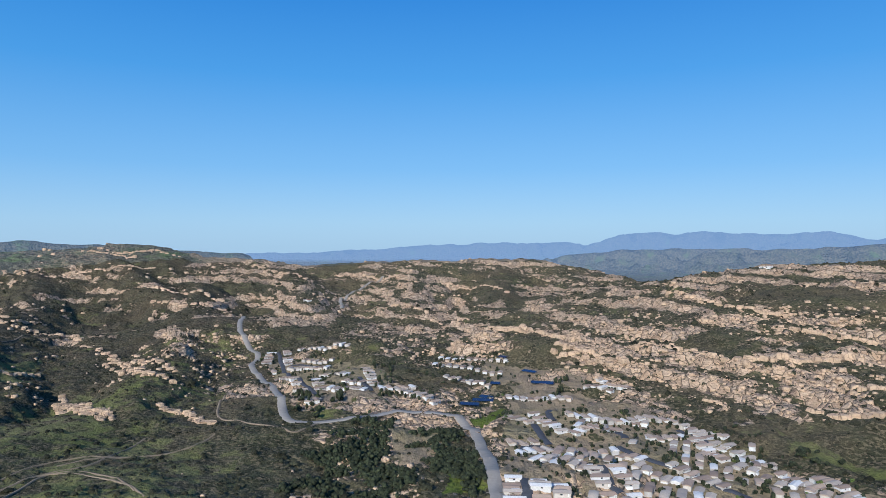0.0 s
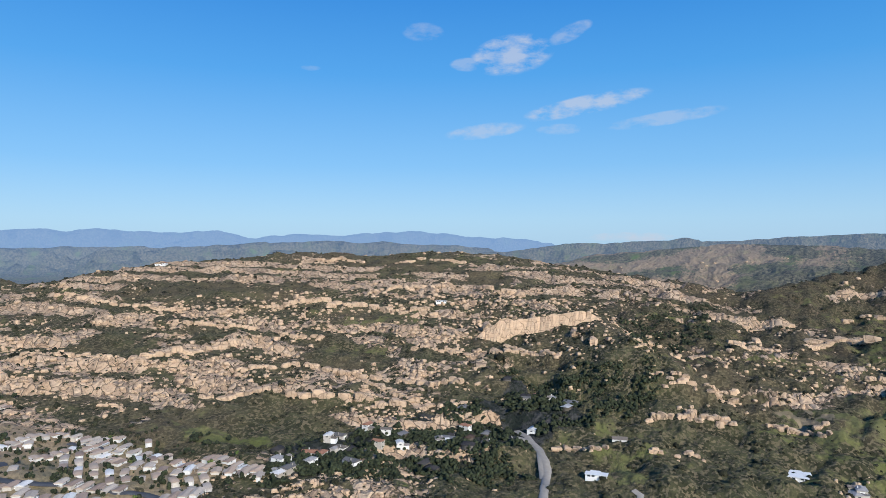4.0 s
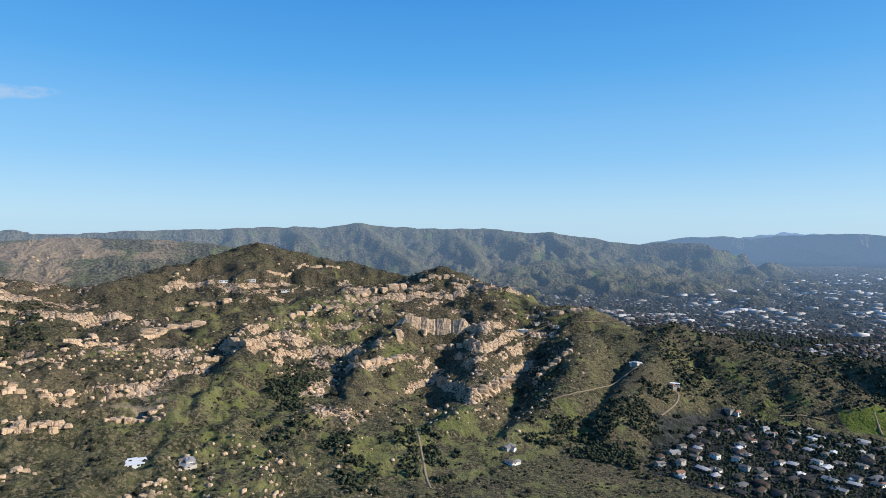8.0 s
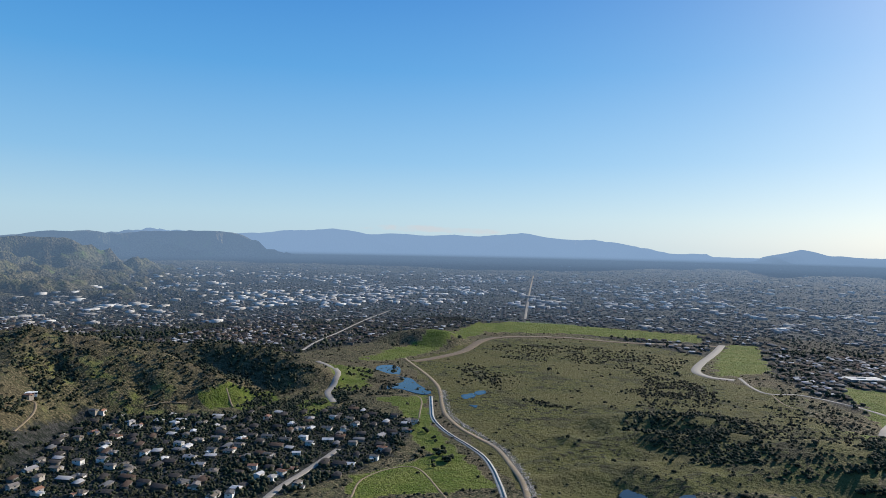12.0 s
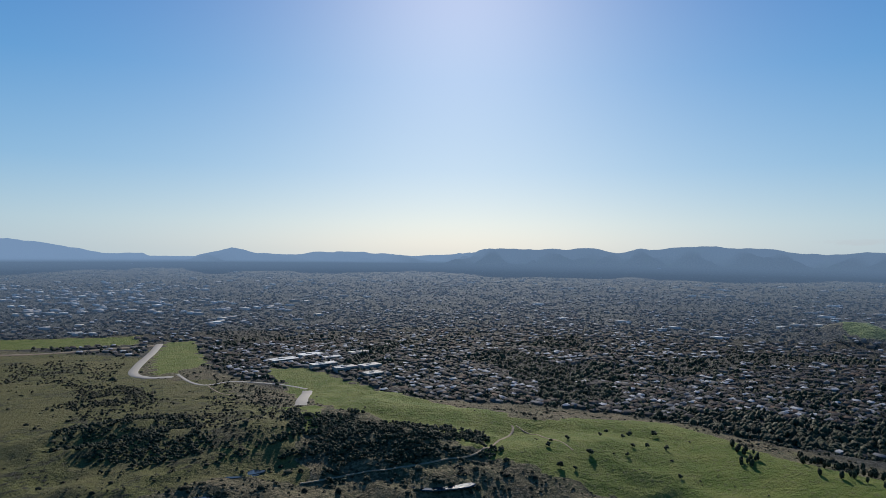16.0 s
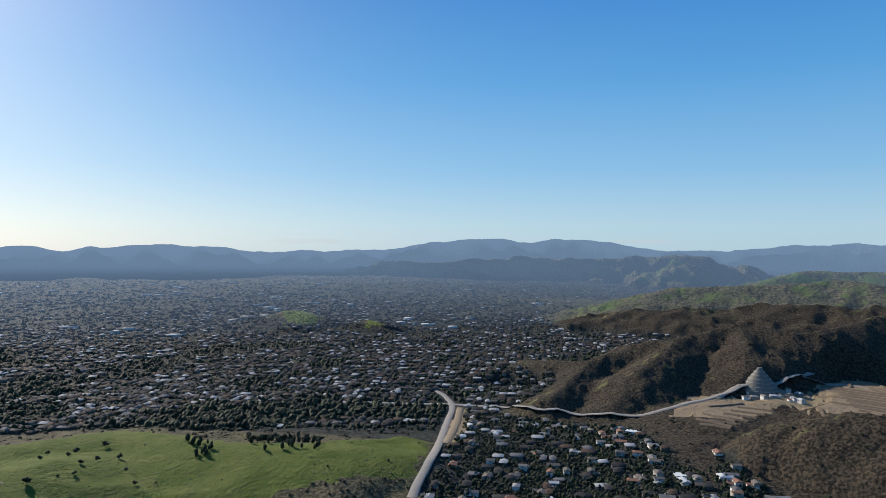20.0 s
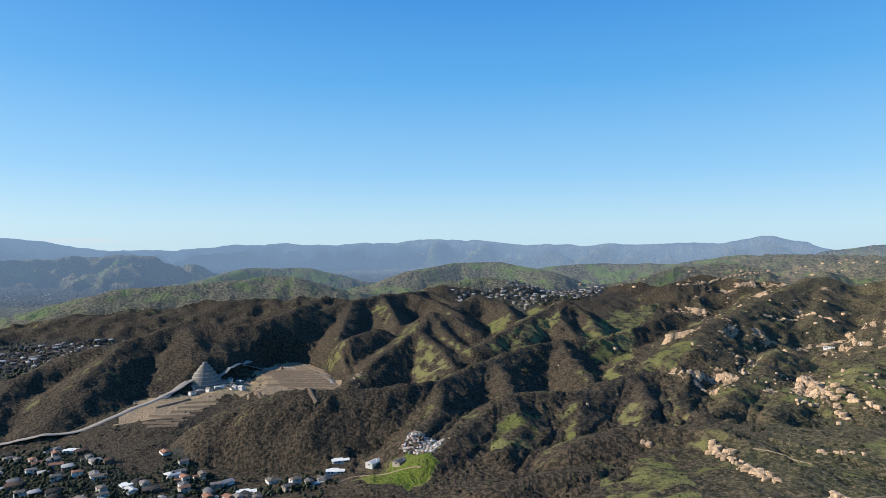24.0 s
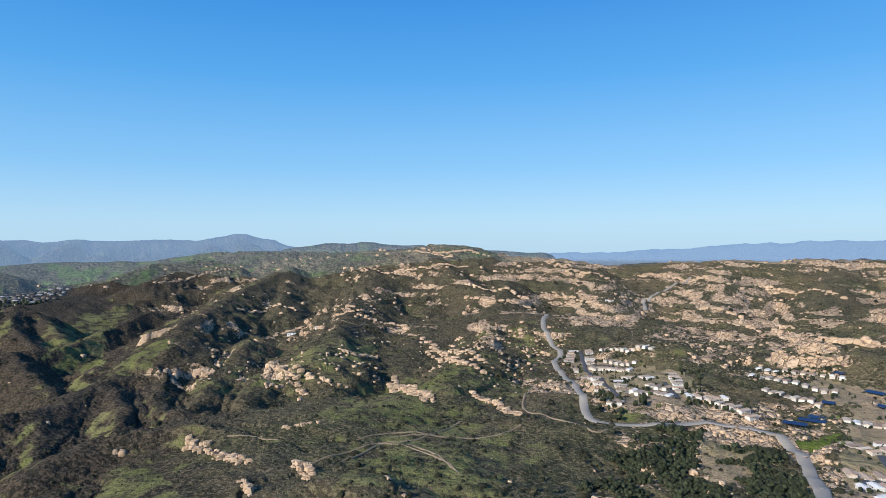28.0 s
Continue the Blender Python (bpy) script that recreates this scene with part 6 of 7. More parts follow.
dims = np.stack([town_rng.uniform(8, 12, n), town_rng.uniform(11, 19, n), town_rng.uniform(4.5, 7.5, n)], -1)
turn = -GRID + np.pi / 2 * town_rng.integers(0, 2, n) + town_rng.normal(0, 0.08, n)
for which, wall, roof, name in ((np.hypot(cx, cy) < 2400, HAZED_WALL, HAZED_ROOF, "city_house"), (np.hypot(cx, cy) >= 2400, HAZED_WALL, HAZED_ROOF, "far_house")):
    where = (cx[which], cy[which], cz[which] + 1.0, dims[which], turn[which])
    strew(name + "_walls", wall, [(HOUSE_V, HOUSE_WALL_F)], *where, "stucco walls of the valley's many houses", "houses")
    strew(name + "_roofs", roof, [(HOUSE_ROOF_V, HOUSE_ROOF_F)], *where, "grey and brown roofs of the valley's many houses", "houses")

# the commercial blocks: broad flat roofs
wx, wy, wz = city_spots(15000, 1.5, 7.0)
ang, dist = np.degrees(np.arctan2(wx, wy)) % 360, np.hypot(wx, wy)
trade = 0.9 * smooth(118, 128, ang) * smooth(190, 168, ang) * smooth(3000, 3500, dist) * smooth(7200, 5600, dist) * smooth(-0.3, 0.25, fbm(wx, wy, 800, 2, 82)) + 0.12 * np.exp(-((dist - 5600) / 900) ** 2) * (ang < 235) + 0.06 * (fbm(wx, wy, 900, 2, 81) > 0.25)
m = town_rng.random(len(wx)) < trade
wx, wy, wz = wx[m], wy[m], wz[m]
n = len(wx)
strew("commercial_buildings", HAZED_FLAT, [(HOUSE_V[:8], SLAB_F)], wx, wy, wz + 2.0,
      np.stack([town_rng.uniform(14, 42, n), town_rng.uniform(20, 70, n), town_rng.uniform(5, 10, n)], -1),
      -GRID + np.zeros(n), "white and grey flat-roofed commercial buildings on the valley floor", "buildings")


# ---- trees and brush ----
plant_rng = np.random.default_rng(33)
CROWNS = [clump(s, b, 0.32, 0.6, 0.75) for s, b in ((1, 7), (2, 6), (3, 8), (4, 5))]
TALL_CROWNS = [clump(s, b, 0.3, 0.33, 1.25) for s, b in ((11, 5), (12, 6))]
SMALL_CROWNS = [clump(s, 2, 0.35, 0.5, 0.8, -0.2) for s in (5, 6, 7, 8)]
DOTS = [clump(s, 1, 0.35, 0, 0.85, -0.1) for s in (21, 22, 23, 24, 25)]


def tree_mesh_trunk(height, width):
    """A tapered trunk with four limbs that reach into the crown."""
    bm = bmesh.new()
    bmesh.ops.create_cone(bm, segments=7, radius1=width, radius2=width * 0.55, depth=height, matrix=Matrix.Translation((0, 0, height / 2 - 0.6)), cap_ends=True)
    for i in range(4):
        m = pose(0, 0, height * 0.72, 0, 0, 90 * i + 20) @ pose(0, 0, 0, 0, 42, 0) @ Matrix.Translation((0, 0, height * 0.35))
        bmesh.ops.create_cone(bm, segments=5, radius1=width * 0.5, radius2=width * 0.15, depth=height * 0.7, matrix=m, cap_ends=True)
    return bm_mesh("trunk", bm, BARK)


def tree_kind(crown, leaf, size, tall, trunk, label, category="tree"):
    e = tagged(new("tree"), label, category, "trees near the houses and fields")
    v, f = crown
    part("trunk", tree_mesh_trunk(trunk, 0.045 * size + 0.12), e)
    part("crown", mesh_of("crown", v * np.array([size / 2, size / 2, size / 2 * tall]) + np.array([0, 0, trunk * 0.6]), f, leaf), e)
    return e


TREE_KINDS = [tree_kind(CROWNS[0], LEAF, 10, 0.9, 3.0, "broad dark-leaved oak with a low trunk"), tree_kind(CROWNS[2], LEAF, 8, 1.0, 2.6, "round dark-leaved oak on open ground"),
              tree_kind(TALL_CROWNS[0], LEAF, 7, 1.6, 3.5, "tall narrow eucalyptus with grey-green leaves"), tree_kind(CROWNS[1], LEAF_LIGHT, 7, 1.0, 2.2, "bright green garden tree beside a house")]
TREES_SET = [0, 0, 0, 0]


def plant(kind, x, y, scale=1.0):
    m = pose(float(x), float(y), float(ground_z(x, y)) - 0.2, 0, 0, float(plant_rng.uniform(0, 360))) @ Matrix.Diagonal((scale, scale, scale, 1))
    if TREES_SET[kind]:
        ob = copy_thing(TREE_KINDS[kind], m)
        ob.matrix_basis = m
    else:
        TREE_KINDS[kind].matrix_basis = m
        TREES_SET[kind] = 1


HOME_XY = np.array(HOMES)


def home_gap(x, y):
    return np.min(np.hypot(x[:, None] - HOME_XY[None, :, 0], y[:, None] - HOME_XY[None, :, 1]), axis=1)


# single trees among the park homes
px, py = HOME_XY[plant_rng.integers(0, len(HOMES), 900)].T + plant_rng.normal(0, 16, (2, 900))
ok = (home_gap(px, py) > 8.5) & (lane_gap(px, py) > 4)
for x, y in list(zip(px[ok], py[ok]))[:100]:
    plant(int(plant_rng.choice((0, 1, 2, 3, 3))), x, y, plant_rng.uniform(0.5, 0.9))


def grove(kind, count, outline, scale=1.0):
    """Single trees over an area."""
    o = np.array(outline, float)
    lo, hi = o.min(0), o.max(0)
    x, y = plant_rng.uniform(lo[0], hi[0], count * 6), plant_rng.uniform(lo[1], hi[1], count * 6)
    m = inside(o, x, y) & (lane_gap(x, y) > 4)
    for a, b in list(zip(x[m], y[m]))[:count]:
        plant(kind, a, b, scale * plant_rng.uniform(0.7, 1.3))


def wood(count, *outlines, size=(5, 11), templates=SMALL_CROWNS, name="woodland", label="dense dark oak woodland in the canyon", material=LEAF, tall=1.0):
    """A close stand of trees in one mass."""
    xs, ys = [], []
    for outline in outlines:
        o = np.array(outline, float)
        lo, hi = o.min(0) - 20, o.max(0) + 20
        x, y = plant_rng.uniform(lo[0], hi[0], count * 4), plant_rng.uniform(lo[1], hi[1], count * 4)
        m = inside(o, x + fbm(x, y, 70, 3, 95) * 38, y + fbm(x, y, 70, 3, 96) * 38) & (lane_gap(x, y) > 3) & (home_gap(x, y) > 11)
        m &= fbm(x, y, 55, 2, 97) > -0.32
        xs.append(x[m][:count])
        ys.append(y[m][:count])
    x, y = np.concatenate(xs), np.concatenate(ys)
    s = plant_rng.uniform(*size, len(x)) / 2
    strew(name, material, templates, x, y, ground_z(x, y) - 0.8, s, plant_rng.uniform(0, 6.3, len(x)), label, "trees", tall * plant_rng.uniform(0.8, 1.3, len(x)))


# groves and woods
grove(1, 24, [(917, -1366), (858, -1379), (720, -1148), (779, -1100)])
grove(1, 18, [(571, -975), (542, -1062), (370, -881), (422, -813), (504, -878)])
grove(0, 10, [(504, -895), (363, -886), (374, -818)])
grove(0, 10, [(983, -616), (1005, -739), (937, -690), (927, -571)])
grove(2, 60, [(-807, -704), (-863, -615), (-738, -510), (-706, -606)])
grove(2, 16, [(-726, -755), (-723, -694), (-694, -655), (-676, -681)])
grove(1, 16, [(-494, -954), (-737, -820), (-572, -635), (-414, -707)])
grove(1, 10, [(-179, -995), (-262, -1042), (-209, -886)])
grove(1, 8, [(-225, 863), (-147, 931), (-159, 828)])
grove(2, 14, [(-119, 1117), (-81, 1130), (-70, 976), (-102, 961)])
grove(2, 14, [(-214, 943), (-115, 928), (-109, 886), (-183, 875)])
grove(2, 10, [(180, 1071), (202, 1064), (187, 988), (168, 977)])
grove(1, 10, [(376, 747), (419, 682), (382, 634)])
wood(1215, [(-99, 798), (-67, 832), (-44, 551), (-106, 554), (-137, 714)], size=(4.5, 11))
wood(675, [(-17, 817), (24, 776), (33, 576), (-21, 570)], size=(4.5, 11))
wood(607, [(380, 552), (496, 563), (489, 469), (376, 509)], size=(4.5, 11))
wood(1215, [(516, 644), (578, 595), (664, 536), (729, 463), (568, 361), (499, 430)], size=(4.5, 11))
wood(945, [(831, 567), (866, 472), (903, 378), (720, 377), (697, 443)], size=(4.5, 11))
wood(675, [(1200, 576), (1581, 538), (1194, 417), (922, 424)], size=(4.5, 11))
wood(945, [(942, -352), (1052, -647), (1011, -633), (809, -431), (880, -363)], size=(4.5, 11))
wood(1215, [(1256, -716), (1901, -1373), (1213, -1186), (972, -905), (1040, -669)], size=(6, 13))
wood(1215, [(1228, -1141), (1334, -1574), (882, -1179), (850, -1041), (957, -921)], size=(6, 13))
wood(810, [(899, -991), (769, -1169), (637, -1007), (714, -846)], size=(4.5, 11))
wood(1215, [(227, -1228), (83, -1317), (-16, -1148), (-14, -922), (97, -936), (194, -1104)], size=(4.5, 11))
wood(1215, [(-121, -1068), (-308, -988), (-283, -824), (-177, -835), (-108, -878)], size=(4.5, 11))
wood(405, [(-269, -886), (-416, -958), (-380, -835), (-308, -817)], size=(4.5, 11))
wood(675, [(-1392, -586), (-1485, -426), (-1306, -387), (-1271, -522)], size=(4.5, 11))
wood(607, [(-952, -390), (-1010, -210), (-877, -76), (-785, -68), (-742, -304)], size=(4.5, 11))
wood(297, [(1199, 20), (1308, -48), (903, -8), (960, 39)], size=(4.5, 11))
wood(270, [(910, -53), (929, -105), (753, -79), (745, -50)], size=(4.5, 11))
wood(351, [(1270, -455), (1281, -539), (974, -387), (974, -350)], size=(4.5, 11))
wood(216, [(959, -146), (941, -215), (798, -175), (815, -132)], size=(4.5, 11))
wood(216, [(1193, -733), (1220, -828), (1093, -731), (1041, -652)], size=(4.5, 11))
wood(270, [(1076, 52), (1134, -14), (890, -11), (885, 35)], size=(4.5, 11))
wood(148, [(-968, -96), (-828, 175), (-710, 150), (-754, -21)], size=(4.5, 11))
wood(900, [(752, -1957), (425, -2092), (162, -1942), (179, -1689), (481, -1769), (619, -1699)], size=(3, 7), templates=DOTS, name="marsh_scrub", label="low dark scrub on the dry reservoir bed", material=SCRUB)
wood(600, [(311, -1750), (132, -1603), (43, -1421), (208, -1440)], size=(3, 7), templates=DOTS, name="marsh_scrub", label="low dark scrub on the dry reservoir bed", material=SCRUB)
wood(200, [(422, -1297), (370, -1326), (341, -1242), (393, -1229)], size=(3, 7), templates=DOTS, name="marsh_scrub", label="low dark scrub on the dry reservoir bed", material=SCRUB)
wood(500, [(282, -1460), (160, -1523), (-32, -1239), (79, -1180)], size=(3, 7), templates=DOTS, name="marsh_scrub", label="low dark scrub on the dry reservoir bed", material=SCRUB)
wood(700, [(-63, -1644), (-189, -1297), (-134, -908), (24, -864), (65, -992)], size=(3, 7), templates=DOTS, name="marsh_scrub", label="low dark scrub on the dry reservoir bed", material=SCRUB)
wood(300, [(872, -1356), (732, -1254), (671, -1173), (720, -1143)], size=(3, 7), templates=DOTS, name="marsh_scrub", label="low dark scrub on the dry reservoir bed", material=SCRUB)
wood(300, [(751, -1616), (558, -1533), (509, -1329), (621, -1400)], size=(3, 7), templates=DOTS, name="marsh_scrub", label="low dark scrub on the dry reservoir bed", material=SCRUB)


# suburban trees, thick between the houses
tx, ty, tz = city_spots(84000, 1.4, 15.5)
tx, ty = in_rows(tx, ty, (-23, 23, -20, 20, -5, 5), 6.0)
back = (valley_town(tx, ty, ground_z(tx, ty)) > 0.5) & (cover("grass", tx, ty) < 0.5) & (lane_gap(tx, ty) > 5)
tx, ty = tx[back], ty[back]
tn = spots_in("town", 7.2, 0.5)
tn = tn[(np.hypot(tn[:, 0], tn[:, 1]) < 2300) | (plant_rng.random(len(tn)) < 0.12)]
tn = tn[(plant_rng.random(len(tn)) < 0.84) & (steepness(tn[:, 0], tn[:, 1]) < 0.3)]
tx, ty = np.concatenate([tx, tn[:, 0]]), np.concatenate([ty, tn[:, 1]])
tz, td = ground_z(tx, ty), np.hypot(tx, ty)
near = (np.arange(len(tx)) >= len(tx) - len(tn)) & (td < 1700)
s = plant_rng.uniform(2.0, 4.8, len(tx)) * np.where(near, 1.05, 1.0) * (1 + 0.5 * smooth(0.1, 0.4, fbm(tx, ty, 330, 3, 93)))
tt = plant_rng.uniform(0.7, 1.35, len(tx)) * np.where(near, 1.0, plant_rng.uniform(0.9, 1.4, len(tx)))
strew("suburban_trees", LEAF, SMALL_CROWNS, tx[near], ty[near], tz[near] - 0.5, s[near], plant_rng.uniform(0, 6.3, near.sum()), "dark garden and street trees among the houses", "trees", tt[near])
for which, leaf, name in ((~near & (td < 2400), LEAF, "valley_trees"), (td >= 2400, HAZED_LEAF, "far_trees")):
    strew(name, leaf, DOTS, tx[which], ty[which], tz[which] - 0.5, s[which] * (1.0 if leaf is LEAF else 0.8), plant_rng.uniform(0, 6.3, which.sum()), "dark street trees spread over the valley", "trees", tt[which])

# chaparral over the hills
n = 150000
b = np.radians(plant_rng.uniform(0, 360, n))
d = np.exp(plant_rng.uniform(math.log(400), math.log(2500), n))
x, y = d * np.sin(b), d * np.cos(b)
z = ground_z(x, y)
clear = np.maximum.reduce([cover("grass", x, y) * 0.97, cover("meadow", x, y) * 0.5, cover("dirt", x, y) * 0.9, valley_town(x, y, z), cover("town", x, y) * 0.6, cover("wet", x, y) * 0.75])
north_face = 0.35 * (ground_z(x + 9, y) - ground_z(x - 9, y)) / 18 + 0.93 * (ground_z(x, y + 9) - ground_z(x, y - 9)) / 18
want = (0.2 + 0.8 * smooth(-0.25, 0.25, fbm(x, y, 60, 2, 91))) * (0.55 + 0.6 * smooth(0.15, -0.25, north_face)) * (1 - clear)
want *= 1 - 0.45 * smooth(306, 314, np.degrees(b) % 360) * smooth(332, 324, np.degrees(b) % 360) * smooth(1000, 800, d)
ok = (plant_rng.random(n) < want) & (lane_gap(x, y) > 1.5)
x, y, z, d = x[ok], y[ok], z[ok], d[ok]
ok = home_gap(x, y) > 10
x, y, z, d = x[ok][:66000], y[ok][:66000], z[ok][:66000], d[ok][:66000]
s = 1.45 * np.exp(plant_rng.normal(0, 0.45, len(x))) * (0.75 + d / 2200)
turn = np.degrees(np.arctan2(x, y)) % 360
s *= 1 - 0.3 * smooth(246, 256, turn) * smooth(330, 318, turn)
strew("chaparral", SCRUB, DOTS, x, y, z - s * 0.25, s, plant_rng.uniform(0, 6.3, len(x)), "low dark chaparral bushes over the hillsides", "brush", plant_rng.uniform(0.6, 1.1, len(x)))

# the closer-set homes between the streets of the hillside park
hx, hy = np.meshgrid(np.arange(50, 400, 13.5), np.arange(530, 840, 23.0))
hx, hy = (hx * 0.93 + hy * 0.37 - 230).ravel(), (hy * 0.93 - hx * 0.37 + 120).ravel()
terrace = np.array([(60, 535), (95, 690), (120, 850), (290, 830), (345, 740), (395, 600), (300, 545)], float)
ok = inside(terrace, hx, hy) & (home_gap(hx, hy) > 13.5) & (fbm(hx, hy, 70, 2, 58) > -0.02) & (lane_gap(hx, hy) > 5)
hx, hy = hx[ok][:230], hy[ok][:230]
dims = np.stack([plant_rng.uniform(6.5, 7.6, len(hx)), plant_rng.uniform(13, 17, len(hx)), np.full(len(hx), 4.2)], -1)
turn = -0.38 + plant_rng.normal(0, 0.07, len(hx))
strew("park_home_walls", WALL_PARK, [(HOUSE_V, HOUSE_WALL_F)], hx, hy, ground_z(hx, hy) + 0.4, dims, turn, "light siding of close-set mobile homes on the terraces", "mobile homes")
strew("park_home_roofs", ROOF_PARK, [(HOUSE_ROOF_V * np.array([1, 1, 0.75]), HOUSE_ROOF_F)], hx, hy, ground_z(hx, hy) + 1.0, dims, turn, "tan and white low roofs of close-set mobile homes", "mobile homes")
HOME_XY = np.concatenate([HOME_XY, np.stack([hx, hy], -1)])

# taller trees between the park homes
px, py = HOME_XY[plant_rng.integers(0, len(HOME_XY), 3000)].T + plant_rng.normal(0, 17, (2, 3000))
ok = (home_gap(px, py) > 8.0) & (lane_gap(px, py) > 2.5)
px, py = px[ok][:800], py[ok][:800]
strew("park_trees", LEAF, CROWNS[:2] + TALL_CROWNS, px, py, ground_z(px, py) - 0.3, plant_rng.uniform(1.0, 3.6, len(px)), plant_rng.uniform(0, 6.3, len(px)), "dark trees and tall cypresses between the park homes", "trees", plant_rng.uniform(0.8, 1.6, len(px)))


# ---- water, fixtures and single buildings ----
def pond(*outline):
    """A still sheet of water with a muddy rim, following a rounded outline."""
    o = np.array(outline, float)
    p = np.concatenate([o[-1:], o, o[:2]])
    pts = []
    for i in range(1, len(p) - 2):
        for t in (0, 0.25, 0.5, 0.75):
            pts.append(0.5 * (2 * p[i] + (p[i + 1] - p[i - 1]) * t + (2 * p[i - 1] - 5 * p[i] + 4 * p[i + 1] - p[i + 2]) * t ** 2 + (3 * p[i] - p[i - 1] - 3 * p[i + 1] + p[i + 2]) * t ** 3))
    c = np.array(pts)
    c = c + np.stack([perlin(c[:, 0] / 9, c[:, 1] / 9, 3), perlin(c[:, 0] / 9, c[:, 1] / 9, 4)], -1) * 3
    z = float(np.median(ground_z(c[:, 0], c[:, 1]))) + 0.3
    mid = c.mean(0)
    n = len(c)
    verts = [(*q, z) for q in c] + [(*(mid + (q - mid) * 1.03), z - 1.2) for q in c] + [(*mid, z)]
    faces = [(i, (i + 1) % n, 2 * n) for i in range(n)] + [(i, n + i, n + (i + 1) % n, (i + 1) % n) for i in range(n)]
    tagged(new("pond", mesh_of("pond", verts, faces, WATER)), "still dark pond in the reservoir meadows", "water", kind="structure")


PANEL_ME = boxes("panel", SOLAR, (-1.45, 1.45, -2.4, 2.4, -0.06, 0.06))
POST_ME = boxes("post", CONCRETE, (-0.15, 0.15, -0.15, 0.15, -3.5, 3.4))


def solar_array(start, end):
    """A carport row of dark panels, tilted, on steel posts."""
    (ax, ay), (bx, by) = start, end
    n = max(4, int(math.hypot(bx - ax, by - ay) / 3))
    turn = math.degrees(math.atan2(by - ay, bx - ax))
    mx, my = (ax + bx) / 2, (ay + by) / 2
    e = tagged(new("solar_carport"), "long dark blue solar panel carport on steel posts", "solar panels", "solar carports")
    e.matrix_basis = pose(mx, my, float(ground_z(mx, my)) + 0.2, 0, 0, turn)
    for i in range(n):
        x = (i - (n - 1) / 2) * 3.0
        for row in (-1, 1):
            part("panel", PANEL_ME, e, m=pose(x, row * 2.45, 3.6 + row * 0.45, 10, 0, 0))
        if i % 4 == 0:
            part("post", POST_ME, e, m=pose(x, 0, 0))


def flat_house():
    """A long low modern house: flat roofs on two levels, bands of glass."""
    e = tagged(new("house"), "long white flat-roofed house on the open slope", "house", "houses at the foot of the hills")
    part("wall", boxes("wall", TRIM, (-11, 11, -4.5, 4.5, -4.0, 3.0), (-3, 7, -8.5, -4.5, -4.0, 3.0)), e)
    part("roof", boxes("roof", TRIM, (-11.8, 11.8, -5.3, 5.3, 3.0, 3.4)), e)
    part("wing_roof", boxes("wing_roof", TRIM, (-3.6, 7.6, -9.2, -5.3, 3.0, 3.3)), e)
    for x in (-9, -5, 3, 7.4):
        part("window", boxes("window", GLASS, (x - 1.5, x + 1.5, 4.5, 4.58, 0.8, 2.6)), e)
    for x in (-0.5, 4.0):
        part("window", boxes("window", GLASS, (x - 1.5, x + 1.5, -8.58, -8.5, 0.8, 2.6)), e)
    part("end_window", boxes("end_window", GLASS, (-11.08, -11, -2.5, 2.5, 0.8, 2.6)), e)
    part("garage_door", boxes("garage_door", CONCRETE, (11, 11.07, -2.6, 2.6, -0.3, 2.2)), e)
    return e


FLAT_HOUSE = []


def lone_house(kind, x, y, new_build=False):
    a = 25 + 90 * int(town_rng.integers(4)) + town_rng.normal(0, 14)
    if kind == 4:
        # long side turned to face the camera's view
        a = math.degrees(math.atan2(y, x)) + 90 + town_rng.normal(0, 10)
    d = math.hypot(x, y)
    sx, sy, sz = (float(c) for c in squeeze(x, y, float(ground_z(x, y)) + 0.6))
    m = pose(sx, sy, sz, 0, 0, a)
    if kind == 4:
        if not FLAT_HOUSE:
            FLAT_HOUSE.append(flat_house())
            FLAT_HOUSE[0].matrix_basis = m
        else:
            copy_thing(FLAT_HOUSE[0], m)
        return
    ob = copy_thing(HOUSE_KINDS[kind], m)
    if new_build:
        tagged(ob, "newly built two-storey house on a graded lot", group="new houses on the building site")


def office(x, y, w, l, h):
    """A flat-roofed office block with bands of windows on each storey and a parapet."""
    e = tagged(new("office_building"), "low white office block with dark window bands", "building", "office blocks by the valley road")
    e.matrix_basis = pose(x, y, float(ground_z(x, y)), 0, 0, math.degrees(-GRID) + town_rng.normal(0, 4))
    part("wall", boxes("wall", CONCRETE, (-w / 2, w / 2, -l / 2, l / 2, -2, h)), e)
    part("roof", boxes("roof", ROOF_FLAT, (-w / 2 - 0.3, w / 2 + 0.3, -l / 2 - 0.3, l / 2 + 0.3, h, h + 0.8)), e)
    for z in range(1, int(h / 3.4) + 1):
        for s in (-1, 1):
            yy = s * l / 2
            part("window_band", boxes("window_band", GLASS, (-w / 2 + 1, w / 2 - 1, min(yy, yy + s * 0.1), max(yy, yy + s * 0.1), z * 3.4 - 2.4, z * 3.4 - 0.8)), e)
    part("roof_unit", boxes("roof_unit", CONCRETE, (-w * 0.2, w * 0.05, -2.5, 2.5, h + 0.8, h + 2.8)), e)


